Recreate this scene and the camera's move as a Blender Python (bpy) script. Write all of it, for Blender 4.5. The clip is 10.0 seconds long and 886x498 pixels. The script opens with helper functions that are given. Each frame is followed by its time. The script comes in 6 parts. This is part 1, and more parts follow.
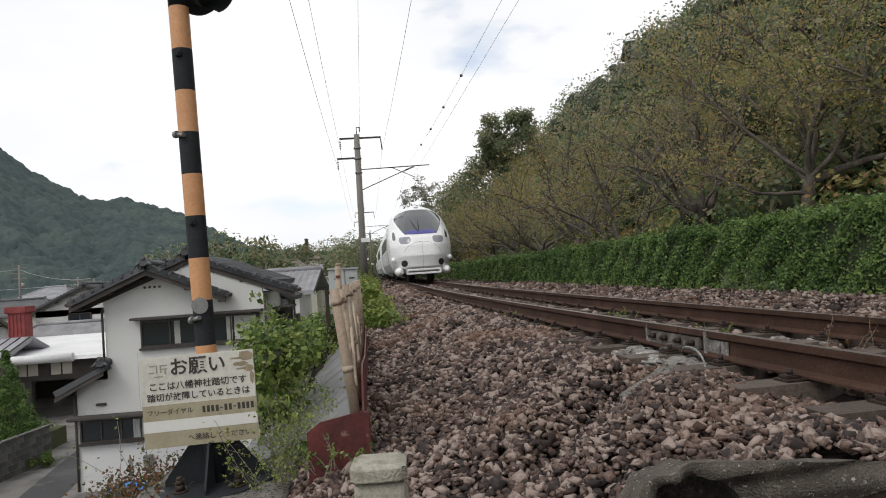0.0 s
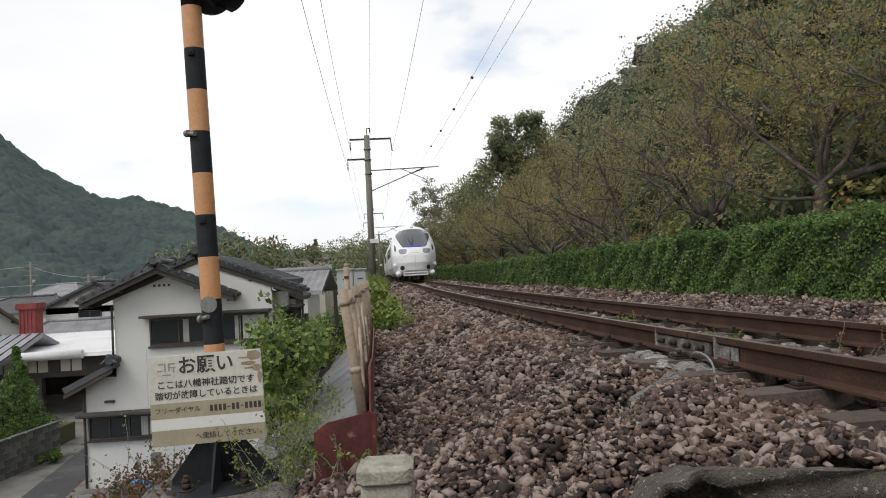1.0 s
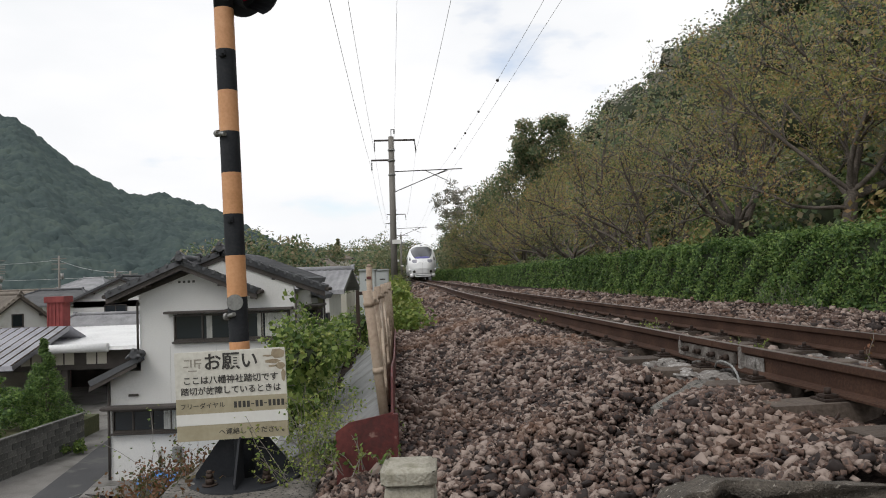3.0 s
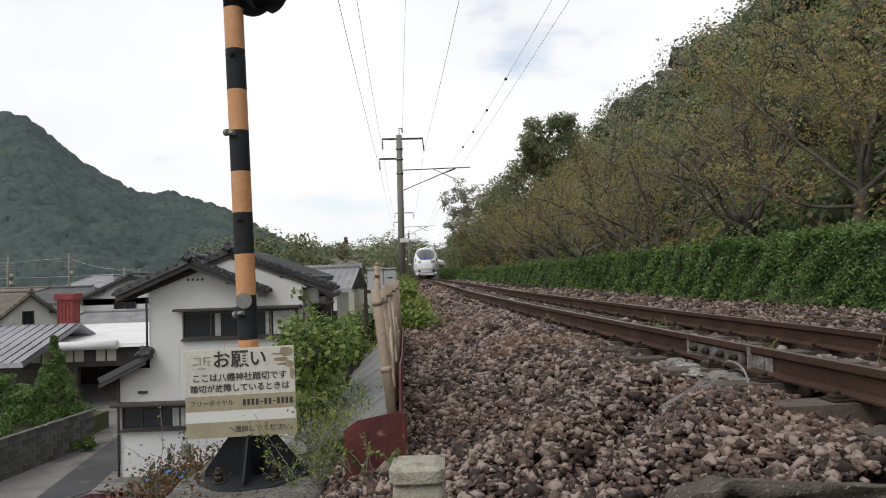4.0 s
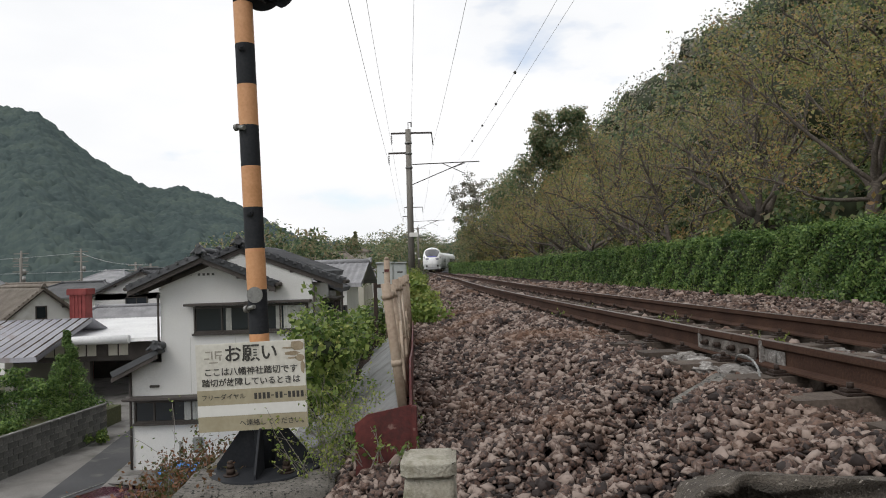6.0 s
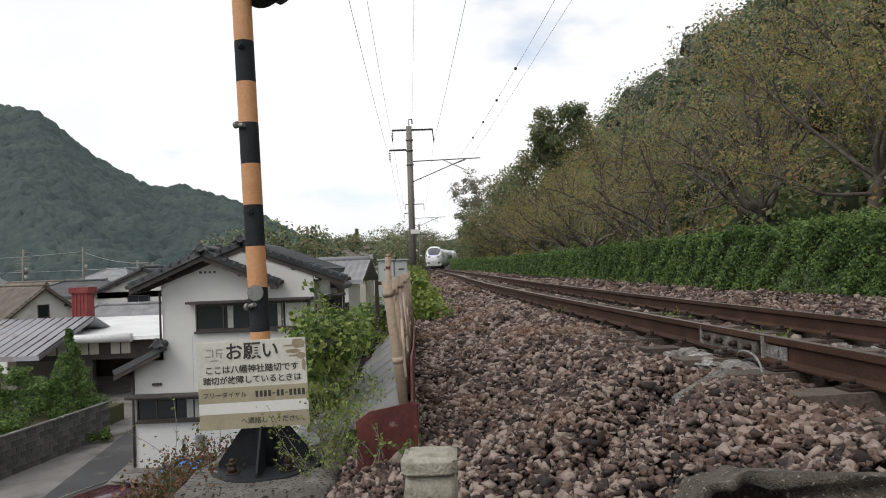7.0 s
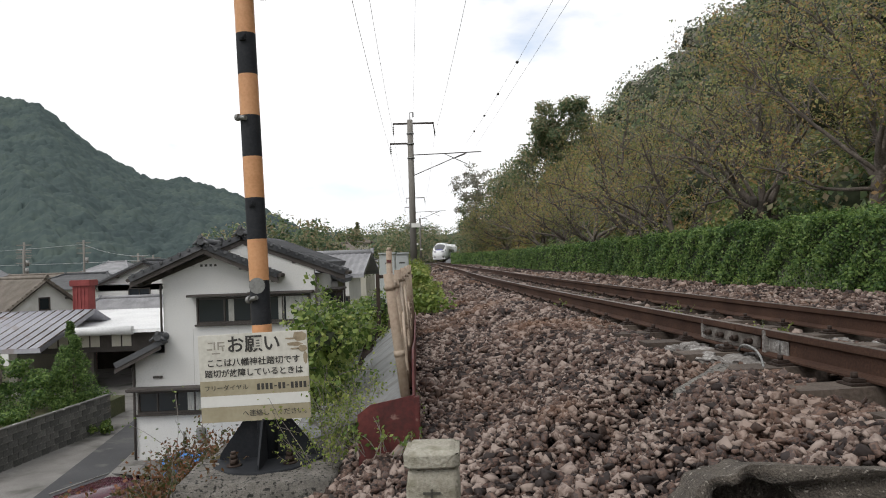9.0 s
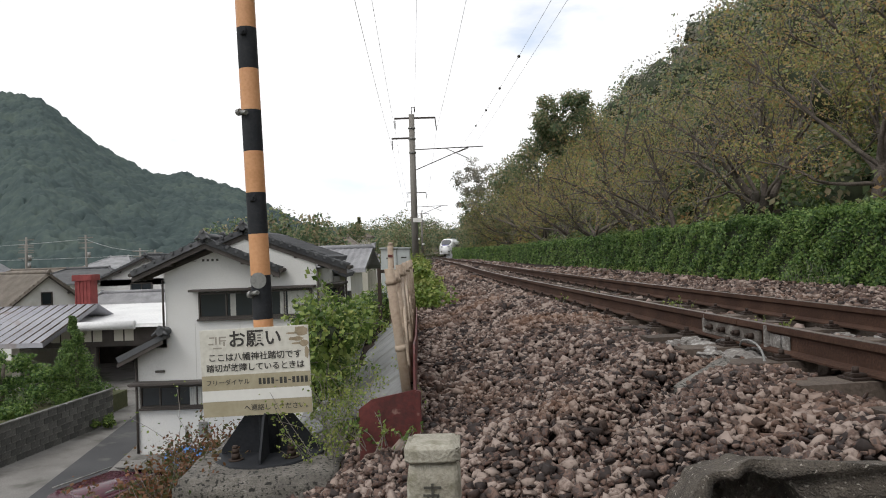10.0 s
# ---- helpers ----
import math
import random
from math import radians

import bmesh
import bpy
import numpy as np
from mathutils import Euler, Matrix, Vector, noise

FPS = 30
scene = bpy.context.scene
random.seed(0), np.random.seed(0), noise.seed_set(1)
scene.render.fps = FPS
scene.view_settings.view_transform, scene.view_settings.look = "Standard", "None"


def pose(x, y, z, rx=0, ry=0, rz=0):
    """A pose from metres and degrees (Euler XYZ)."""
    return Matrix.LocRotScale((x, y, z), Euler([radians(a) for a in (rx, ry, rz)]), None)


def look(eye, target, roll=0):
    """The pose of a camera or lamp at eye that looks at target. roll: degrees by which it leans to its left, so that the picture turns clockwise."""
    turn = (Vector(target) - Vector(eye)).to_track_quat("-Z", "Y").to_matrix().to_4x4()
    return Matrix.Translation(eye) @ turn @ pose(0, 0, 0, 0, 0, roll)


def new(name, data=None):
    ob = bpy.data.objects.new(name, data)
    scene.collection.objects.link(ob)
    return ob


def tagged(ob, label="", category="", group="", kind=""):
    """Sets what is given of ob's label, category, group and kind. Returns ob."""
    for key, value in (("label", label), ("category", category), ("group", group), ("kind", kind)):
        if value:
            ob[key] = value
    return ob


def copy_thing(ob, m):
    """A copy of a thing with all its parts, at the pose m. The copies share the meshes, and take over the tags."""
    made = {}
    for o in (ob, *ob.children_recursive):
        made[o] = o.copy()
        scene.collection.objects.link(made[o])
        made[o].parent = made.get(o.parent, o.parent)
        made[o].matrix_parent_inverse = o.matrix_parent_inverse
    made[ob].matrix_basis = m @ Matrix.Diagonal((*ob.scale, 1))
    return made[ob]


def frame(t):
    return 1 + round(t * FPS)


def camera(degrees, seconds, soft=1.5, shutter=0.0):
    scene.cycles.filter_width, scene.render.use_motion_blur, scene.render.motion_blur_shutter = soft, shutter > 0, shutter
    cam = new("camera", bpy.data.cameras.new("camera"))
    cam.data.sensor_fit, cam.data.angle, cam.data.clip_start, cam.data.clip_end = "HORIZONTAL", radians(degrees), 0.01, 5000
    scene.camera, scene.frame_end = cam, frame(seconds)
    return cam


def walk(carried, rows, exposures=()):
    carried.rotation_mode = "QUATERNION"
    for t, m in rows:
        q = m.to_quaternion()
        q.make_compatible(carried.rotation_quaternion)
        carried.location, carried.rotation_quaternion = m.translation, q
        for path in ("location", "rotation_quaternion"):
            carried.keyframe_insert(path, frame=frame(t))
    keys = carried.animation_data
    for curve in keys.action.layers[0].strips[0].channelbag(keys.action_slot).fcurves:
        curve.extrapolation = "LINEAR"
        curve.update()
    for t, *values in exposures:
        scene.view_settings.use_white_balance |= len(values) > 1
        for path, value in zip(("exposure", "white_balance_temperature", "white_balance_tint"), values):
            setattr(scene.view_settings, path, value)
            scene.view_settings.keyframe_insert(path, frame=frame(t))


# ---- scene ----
cam = camera(64.93, 10.0, soft=1.0)
EXPO = ((0.0, 0.03), (4.5, 0.0), (7.0, 0.05), (10.0, 0.16))
walk(cam, [
    (0.0, pose(0.024, -0.005, 0.494, 91.686, 3.794, -4.125)),
    (0.5, pose(0.018, 0.007, 0.493, 91.673, 3.467, -3.678)),
    (1.0, pose(0.022, 0.004, 0.494, 91.880, 3.096, -3.435)),
    (1.5, pose(0.013, -0.005, 0.499, 92.115, 2.706, -3.028)),
    (2.0, pose(0.005, -0.011, 0.503, 92.155, 2.459, -2.626)),
    (2.5, pose(0.006, -0.008, 0.500, 92.141, 2.141, -2.170)),
    (4.0, pose(0.003, -0.015, 0.503, 92.008, 1.749, -1.069)),
    (4.5, pose(-0.002, -0.014, 0.501, 91.942, 1.688, -0.980)),
    (5.0, pose(-0.000, -0.017, 0.502, 91.848, 1.710, -0.616)),
    (5.5, pose(-0.001, -0.015, 0.501, 91.722, 1.748, -0.424)),
    (7.0, pose(0.004, -0.004, 0.502, 91.303, 2.156, -0.169)),
    (7.5, pose(0.009, 0.009, 0.500, 91.251, 2.177, -0.252)),
    (8.0, pose(0.010, 0.010, 0.499, 91.140, 2.181, -0.261)),
    (8.5, pose(0.006, 0.005, 0.501, 90.978, 2.071, -0.246)),
    (9.0, pose(-0.003, -0.001, 0.500, 90.799, 1.990, -0.125)),
    (9.5, pose(-0.004, -0.008, 0.504, 90.520, 2.051, -0.091)),
    (10.0, pose(0.000, 0.000, 0.500, 90.372, 2.000, 0.013)),
], exposures=EXPO)

# ---- light: bright overcast sky with a few blue gaps, weak soft sun ----
world = bpy.data.worlds.new("sky")
scene.world = world
world.use_nodes = True
wn, wl = world.node_tree.nodes, world.node_tree.links
wn.clear()
sky = wn.new("ShaderNodeTexSky")
sky.sky_type, sky.sun_disc = "NISHITA", False
sky.sun_elevation, sky.sun_rotation = radians(52), radians(215)
bg_sky, bg_cloud = wn.new("ShaderNodeBackground"), wn.new("ShaderNodeBackground")
bg_sky.inputs[1].default_value = 0.17
wl.new(sky.outputs[0], bg_sky.inputs[0])
wc = wn.new("ShaderNodeTexCoord")
wmap = wn.new("ShaderNodeMapping")
wmap.inputs["Scale"].default_value = (1.2, 1.2, 3.2)
wl.new(wc.outputs["Generated"], wmap.inputs[0])
wnoise = wn.new("ShaderNodeTexNoise")
wnoise.inputs["Scale"].default_value, wnoise.inputs["Detail"].default_value = 2.6, 7
wl.new(wmap.outputs[0], wnoise.inputs["Vector"])
wr = wn.new("ShaderNodeValToRGB")
wr.color_ramp.elements[0].position, wr.color_ramp.elements[1].position = 0.30, 0.39
wr.color_ramp.elements[0].color = (0.5, 0.5, 0.5, 1)
wl.new(wnoise.outputs[0], wr.inputs[0])
wn2 = wn.new("ShaderNodeTexNoise")
wn2.inputs["Scale"].default_value, wn2.inputs["Detail"].default_value = 1.3, 5
wl.new(wmap.outputs[0], wn2.inputs["Vector"])
wr2 = wn.new("ShaderNodeValToRGB")
wr2.color_ramp.elements[0].position, wr2.color_ramp.elements[1].position = 0.3, 0.62
wr2.color_ramp.elements[0].color = (0.74, 0.77, 0.81, 1)
wr2.color_ramp.elements[1].color = (0.97, 0.97, 0.98, 1)
wl.new(wn2.outputs[0], wr2.inputs[0])
wl.new(wr2.outputs[0], bg_cloud.inputs[0])
bg_cloud.inputs[1].default_value = 1.06
wmix = wn.new("ShaderNodeMixShader")
wl.new(wr.outputs[0], wmix.inputs[0])
wl.new(bg_sky.outputs[0], wmix.inputs[1])
wl.new(bg_cloud.outputs[0], wmix.inputs[2])
wout = wn.new("ShaderNodeOutputWorld")
wl.new(wmix.outputs[0], wout.inputs[0])
sun = new("sun", bpy.data.lights.new("sun", "SUN"))
sun.data.energy, sun.data.angle, sun.data.color = 1.15, radians(25), (1.0, 0.97, 0.92)
sun.matrix_world = look((-30, -35, 58), (0, 0, 0))
scene.view_settings.exposure = 0.0


# ---- mesh helpers ----
def part(name, bm, material, parent=None, label=""):
    """Links a bmesh as one mesh object, under a thing or a part if one is given."""
    me = bpy.data.meshes.new(name)
    bm.to_mesh(me)
    bm.free()
    me.materials.append(material)
    ob = new(name, me)
    if parent:
        ob.parent = parent
    if label:
        ob["label"] = label
    return ob


def empty(name, x=0, y=0, z=0, rz=0, label="", category="", group="", kind=""):
    ob = new(name)
    ob.matrix_basis = pose(x, y, z, 0, 0, rz)
    return tagged(ob, label, category, group, kind)


def box(bm, x0, x1, y0, y1, z0, z1, bevel=0.0, m=None):
    """A box in bm, with bevelled edges if asked."""
    geo = bmesh.ops.create_cube(bm, size=1)
    vs = geo["verts"]
    for v in vs:
        v.co = Vector(((x0 + x1) / 2 + v.co.x * (x1 - x0), (y0 + y1) / 2 + v.co.y * (y1 - y0), (z0 + z1) / 2 + v.co.z * (z1 - z0)))
    if bevel:
        es = list({e for v in vs for e in v.link_edges})
        out = bmesh.ops.bevel(bm, geom=es, offset=bevel, segments=2, affect="EDGES")
        vs = list({v for f in out["faces"] for v in f.verts} | {v for v in vs if v.is_valid})
    if m is not None:
        for v in vs:
            v.co = m @ v.co
    return bm


def bbox(x0, x1, y0, y1, z0, z1, bevel=0.0, m=None):
    return box(bmesh.new(), x0, x1, y0, y1, z0, z1, bevel, m)


def tube(bm, a, b, r0, r1=None, n=12, cap=True):
    """A round bar from a to b."""
    a, b = Vector(a), Vector(b)
    r1 = r0 if r1 is None else r1
    q = (b - a).to_track_quat("Z", "Y").to_matrix()
    rings = []
    for p, r in ((a, r0), (b, r1)):
        rings.append([bm.verts.new(p + q @ Vector((r * math.cos(k * 2 * math.pi / n), r * math.sin(k * 2 * math.pi / n), 0))) for k in range(n)])
    for k in range(n):
        f = bm.faces.new((rings[0][k], rings[0][(k + 1) % n], rings[1][(k + 1) % n], rings[1][k]))
        f.smooth = True
    if cap:
        bm.faces.new(rings[0][::-1])
        bm.faces.new(rings[1])
    return bm


def btube(a, b, r0, r1=None, n=12):
    return tube(bmesh.new(), a, b, r0, r1, n)


def prism(bm, outline, y0, y1):
    """An outline of (x, z) extruded from y0 to y1."""
    a = [bm.verts.new((x, y0, z)) for x, z in outline]
    b = [bm.verts.new((x, y1, z)) for x, z in outline]
    bm.faces.new(a)
    bm.faces.new(b[::-1])
    for k in range(len(a)):
        j = (k + 1) % len(a)
        bm.faces.new((a[j], a[k], b[k], b[j]))
    bmesh.ops.recalc_face_normals(bm, faces=bm.faces)
    return bm


def raw_mesh(name, verts, faces, material, parent=None, smooth=False):
    """One mesh object from numpy arrays; all faces have the same number of corners."""
    verts, faces = np.asarray(verts, dtype=np.float32), np.asarray(faces, dtype=np.int32)
    me = bpy.data.meshes.new(name)
    k = faces.shape[1]
    me.vertices.add(len(verts))
    me.vertices.foreach_set("co", verts.ravel())
    me.loops.add(faces.size)
    me.loops.foreach_set("vertex_index", faces.ravel())
    me.polygons.add(len(faces))
    me.polygons.foreach_set("loop_start", np.arange(len(faces), dtype=np.int32) * k)
    if smooth:
        me.polygons.foreach_set("use_smooth", np.ones(len(faces), dtype=bool))
    me.update(calc_edges=True)
    me.validate()
    me.materials.append(material)
    ob = new(name, me)
    if parent:
        ob.parent = parent
    return ob


# ---- materials ----
def mat(name, colours, rough=0.8, scale=4.0, fine=60.0, bump=0.3, metal=0.0, island=0.0, objvar=0.0, spots=None, spec=0.5, dist=0.01):
    """A surface whose colour wanders between the colours at two scales, with fine relief; island and objvar vary it from piece to piece;
    spots = (colour, scale, low, high) lays stains over it."""
    m = bpy.data.materials.new(name)
    m.use_nodes = True
    n, l = m.node_tree.nodes, m.node_tree.links
    b = n["Principled BSDF"]
    co = n.new("ShaderNodeTexCoord")
    big, small = n.new("ShaderNodeTexNoise"), n.new("ShaderNodeTexNoise")
    for t, s, d in ((big, scale, 5), (small, fine, 4)):
        t.inputs["Scale"].default_value, t.inputs["Detail"].default_value = s, d
        l.new(co.outputs["Object"], t.inputs["Vector"])
    mixv = n.new("ShaderNodeMath")
    mixv.operation = "MULTIPLY_ADD"
    mixv.inputs[1].default_value = 0.45
    l.new(small.outputs[0], mixv.inputs[0])
    half = n.new("ShaderNodeMath")
    half.operation = "MULTIPLY"
    half.inputs[1].default_value = 0.55
    l.new(big.outputs[0], half.inputs[0])
    l.new(half.outputs[0], mixv.inputs[2])
    val = mixv.outputs[0]
    for amount, node, out in ((island, "ShaderNodeNewGeometry", "Random Per Island"), (objvar, "ShaderNodeObjectInfo", "Random")):
        if amount:
            g = n.new(node)
            sub = n.new("ShaderNodeMath")
            sub.operation = "SUBTRACT"
            sub.inputs[1].default_value = 0.5
            l.new(g.outputs[out], sub.inputs[0])
            add = n.new("ShaderNodeMath")
            add.operation = "MULTIPLY_ADD"
            add.inputs[1].default_value = amount
            l.new(sub.outputs[0], add.inputs[0])
            l.new(val, add.inputs[2])
            val = add.outputs[0]
    ramp = n.new("ShaderNodeValToRGB")
    el = ramp.color_ramp.elements
    while len(el) < len(colours):
        el.new(0.5)
    for k, c in enumerate(colours):
        el[k].position = 0.32 + 0.36 * k / max(1, len(colours) - 1)
        el[k].color = (*c, 1)
    l.new(val, ramp.inputs[0])
    col = ramp.outputs[0]
    if spots:
        sp = n.new("ShaderNodeTexNoise")
        sp.inputs["Scale"].default_value, sp.inputs["Detail"].default_value = spots[1], 8
        l.new(co.outputs["Object"], sp.inputs["Vector"])
        rr = n.new("ShaderNodeValToRGB")
        rr.color_ramp.elements[0].position, rr.color_ramp.elements[1].position = spots[2], spots[3]
        l.new(sp.outputs[0], rr.inputs[0])
        mx = n.new("ShaderNodeMix")
        mx.data_type = "RGBA"
        l.new(rr.outputs[0], mx.inputs[0])
        l.new(col, mx.inputs[6])
        mx.inputs[7].default_value = (*spots[0], 1)
        col = mx.outputs[2]
    l.new(col, b.inputs["Base Color"])
    b.inputs["Metallic"].default_value = metal
    b.inputs["Specular IOR Level"].default_value = spec
    rv = n.new("ShaderNodeMapRange")
    rv.inputs[3].default_value, rv.inputs[4].default_value = max(0.02, rough - 0.12), min(1, rough + 0.12)
    l.new(small.outputs[0], rv.inputs[0])
    l.new(rv.outputs[0], b.inputs["Roughness"])
    if bump:
        bp = n.new("ShaderNodeBump")
        bp.inputs["Strength"].default_value, bp.inputs["Distance"].default_value = bump, dist
        l.new(small.outputs[0], bp.inputs["Height"])
        l.new(bp.outputs[0], b.inputs["Normal"])
    return m


def leaf_mat(name, colours, rough=0.5, glow_through=0.35):
    """Leaves that vary one by one and by the clump, and let some light through."""
    m = mat(name, colours, rough, 0.5, 7.0, 0.0, island=0.5, spec=0.35)
    n, l = m.node_tree.nodes, m.node_tree.links
    b = n["Principled BSDF"]
    tr = n.new("ShaderNodeBsdfTranslucent")
    l.new(b.inputs["Base Color"].links[0].from_socket, tr.inputs[0])
    mx = n.new("ShaderNodeMixShader")
    mx.inputs[0].default_value = glow_through
    l.new(b.outputs[0], mx.inputs[1])
    l.new(tr.outputs[0], mx.inputs[2])
    l.new(mx.outputs[0], n["Material Output"].inputs[0])
    return m


def glass_mat(name, tint=(0.02, 0.025, 0.03), rough=0.05):
    m = bpy.data.materials.new(name)
    m.use_nodes = True
    b = m.node_tree.nodes["Principled BSDF"]
    b.inputs["Base Color"].default_value = (*tint, 1)
    b.inputs["Roughness"].default_value = rough
    b.inputs["Specular IOR Level"].default_value = 0.6
    return m


M_STONE = mat("ballast_stone", [(0.024, 0.016, 0.014), (0.105, 0.059, 0.044), (0.058, 0.045, 0.041), (0.16, 0.102, 0.079), (0.08, 0.05, 0.039), (0.185, 0.135, 0.112), (0.28, 0.22, 0.188)], 0.75, 3, 45, 0.3, island=0.56, spec=0.4, spots=((0.18, 0.095, 0.054), 0.8, 0.52, 0.80))
# bed is near-black to paint in the shaded gaps between stones
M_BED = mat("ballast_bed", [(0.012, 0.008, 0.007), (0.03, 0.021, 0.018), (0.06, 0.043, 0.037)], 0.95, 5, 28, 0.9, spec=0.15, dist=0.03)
M_RAIL = mat("rusty_rail_steel", [(0.03, 0.015, 0.01), (0.058, 0.03, 0.02), (0.095, 0.052, 0.035)], 0.85, 3, 70, 0.3, metal=0.0, spec=0.25)
M_RAILTOP = mat("worn_rail_head", [(0.16, 0.13, 0.12), (0.24, 0.20, 0.18)], 0.38, 2, 40, 0.1, metal=0.7)
M_SLEEPER = mat("weathered_concrete_sleeper", [(0.032, 0.023, 0.017), (0.07, 0.052, 0.040), (0.12, 0.094, 0.075)], 0.9, 5, 50, 0.6, objvar=0.15, spots=((0.42, 0.41, 0.39), 7, 0.70, 0.76))
M_CONC = mat("old_concrete", [(0.085, 0.078, 0.068), (0.165, 0.152, 0.135), (0.29, 0.27, 0.24)], 0.95, 8, 130, 1.0, spots=((0.03, 0.03, 0.026), 45, 0.54, 0.62), dist=0.014)
M_GRANITE = mat("pale_granite", [(0.2, 0.18, 0.14), (0.33, 0.31, 0.255), (0.45, 0.43, 0.37)], 0.9, 9, 120, 0.6, spots=((0.13, 0.12, 0.07), 14, 0.5, 0.72))
M_EARTH = mat("weedy_earth", [(0.035, 0.045, 0.018), (0.07, 0.075, 0.03), (0.12, 0.10, 0.05)], 0.95, 0.8, 9, 0.6, dist=0.05)
M_ASPHALT = mat("worn_asphalt", [(0.035, 0.035, 0.038), (0.055, 0.055, 0.058), (0.08, 0.08, 0.082)], 0.9, 0.5, 40, 0.3, spots=((0.10, 0.098, 0.092), 1.6, 0.58, 0.74))
M_PAVING = mat("pale_concrete_paving", [(0.12, 0.112, 0.104), (0.185, 0.176, 0.165), (0.25, 0.24, 0.225)], 0.9, 0.8, 30, 0.3, objvar=0.25, spots=((0.085, 0.08, 0.07), 1.1, 0.5, 0.7))
M_PLASTER = mat("white_plaster", [(0.52, 0.515, 0.5), (0.62, 0.615, 0.6), (0.68, 0.675, 0.66)], 0.9, 0.5, 30, 0.15, spots=((0.45, 0.44, 0.40), 0.8, 0.6, 0.8))
M_CREAM = mat("cream_plaster", [(0.45, 0.42, 0.36), (0.58, 0.55, 0.48), (0.66, 0.63, 0.56)], 0.9, 0.6, 30, 0.15)
M_TILE = mat("dark_roof_tile", [(0.035, 0.036, 0.04), (0.065, 0.067, 0.072), (0.11, 0.112, 0.118)], 0.55, 1.2, 18, 0.2)
M_TILE_GREY = mat("grey_roof_tile", [(0.16, 0.16, 0.17), (0.25, 0.25, 0.262), (0.34, 0.34, 0.35)], 0.6, 1.2, 18, 0.2)
M_TILE_BROWN = mat("brown_roof_tile", [(0.10, 0.085, 0.07), (0.17, 0.145, 0.12), (0.24, 0.21, 0.18)], 0.7, 1.2, 18, 0.2)
M_TRIM = mat("dark_weathered_timber", [(0.03, 0.026, 0.023), (0.06, 0.05, 0.045), (0.09, 0.078, 0.07)], 0.75, 2, 30, 0.2)
M_FRAME = mat("bronze_window_frame", [(0.05, 0.042, 0.038), (0.08, 0.07, 0.062)], 0.5, 2, 30, 0.05, metal=0.3)
M_GLASS = glass_mat("dark_window_glass")
M_CURTAIN = mat("pale_curtain", [(0.35, 0.35, 0.33), (0.5, 0.5, 0.47)], 0.9, 6, 40, 0.1)
M_METALROOF = mat("grey_sheet_metal_roof", [(0.22, 0.22, 0.245), (0.29, 0.29, 0.32), (0.36, 0.36, 0.39)], 0.5, 0.6, 12, 0.1, spots=((0.18, 0.13, 0.1), 1.0, 0.6, 0.78))
M_WHITEROOF = mat("white_corrugated_roof", [(0.55, 0.55, 0.55), (0.68, 0.68, 0.68), (0.76, 0.76, 0.75)], 0.6, 0.7, 12, 0.1)
M_BLOCK = mat("sooty_concrete_block", [(0.0467, 0.0467, 0.0442), (0.0935, 0.0918, 0.085), (0.1615, 0.1573, 0.1445)], 0.95, 1.0, 25, 0.5, objvar=0.2, spots=((0.40, 0.39, 0.37), 2.6, 0.58, 0.66))
M_ORANGE = mat("faded_orange_paint", [(0.50, 0.24, 0.10), (0.60, 0.30, 0.14), (0.66, 0.36, 0.19)], 0.5, 4, 60, 0.1)
M_BLACK = mat("faded_black_paint", [(0.008, 0.009, 0.012), (0.017, 0.019, 0.023), (0.032, 0.033, 0.038)], 0.7, 4, 60, 0.1, spec=0.3)
M_GALV = mat("galvanised_steel", [(0.16, 0.16, 0.155), (0.25, 0.25, 0.24), (0.33, 0.33, 0.32)], 0.5, 9, 60, 0.15, metal=0.5)
M_BOLT = mat("rusted_bolt", [(0.03, 0.02, 0.016), (0.06, 0.04, 0.03)], 0.7, 9, 60, 0.2, metal=0.4)
M_SIGN = mat("weathered_sign_white", [(0.48, 0.46, 0.41), (0.60, 0.58, 0.52), (0.66, 0.645, 0.59)], 0.6, 5, 40, 0.05, spots=((0.34, 0.28, 0.18), 4.0, 0.60, 0.80))
M_SIGN_CLEAN = mat("sign_white_strip", [(0.66, 0.65, 0.62), (0.72, 0.71, 0.68)], 0.5, 5, 40, 0.03)
M_SIGN_TAN = mat("faded_tan_band", [(0.30, 0.26, 0.17), (0.40, 0.355, 0.25)], 0.6, 6, 40, 0.03)
M_INK = mat("faded_black_lettering", [(0.03, 0.028, 0.026), (0.06, 0.055, 0.05)], 0.7, 9, 60, 0)
M_LOGO = mat("faded_logo_grey", [(0.26, 0.24, 0.20), (0.34, 0.31, 0.27)], 0.7, 9, 60, 0)
M_PIPE = mat("rust_stained_cream_paint", [(0.24, 0.17, 0.12), (0.33, 0.255, 0.19), (0.42, 0.34, 0.265)], 0.65, 5, 50, 0.2, spots=((0.15, 0.07, 0.045), 8, 0.60, 0.74))
M_REDPLATE = mat("dark_red_rusted_plate", [(0.045, 0.012, 0.011), (0.10, 0.02, 0.018), (0.15, 0.035, 0.03)], 0.6, 4, 40, 0.3, spots=((0.22, 0.13, 0.11), 16, 0.64, 0.72))
M_SLATE = mat("grey_slope_sheet", [(0.12, 0.122, 0.122), (0.185, 0.188, 0.188), (0.24, 0.242, 0.24)], 0.85, 2, 18, 0.3, spots=((0.10, 0.10, 0.09), 3, 0.55, 0.7))
M_POLECONC = mat("grey_concrete_mast", [(0.15, 0.14, 0.125), (0.22, 0.205, 0.185)], 0.9, 1, 14, 0.2)
M_WIRE = mat("grey_wire", [(0.40, 0.40, 0.405), (0.48, 0.48, 0.49)], 0.6, 3, 20, 0)
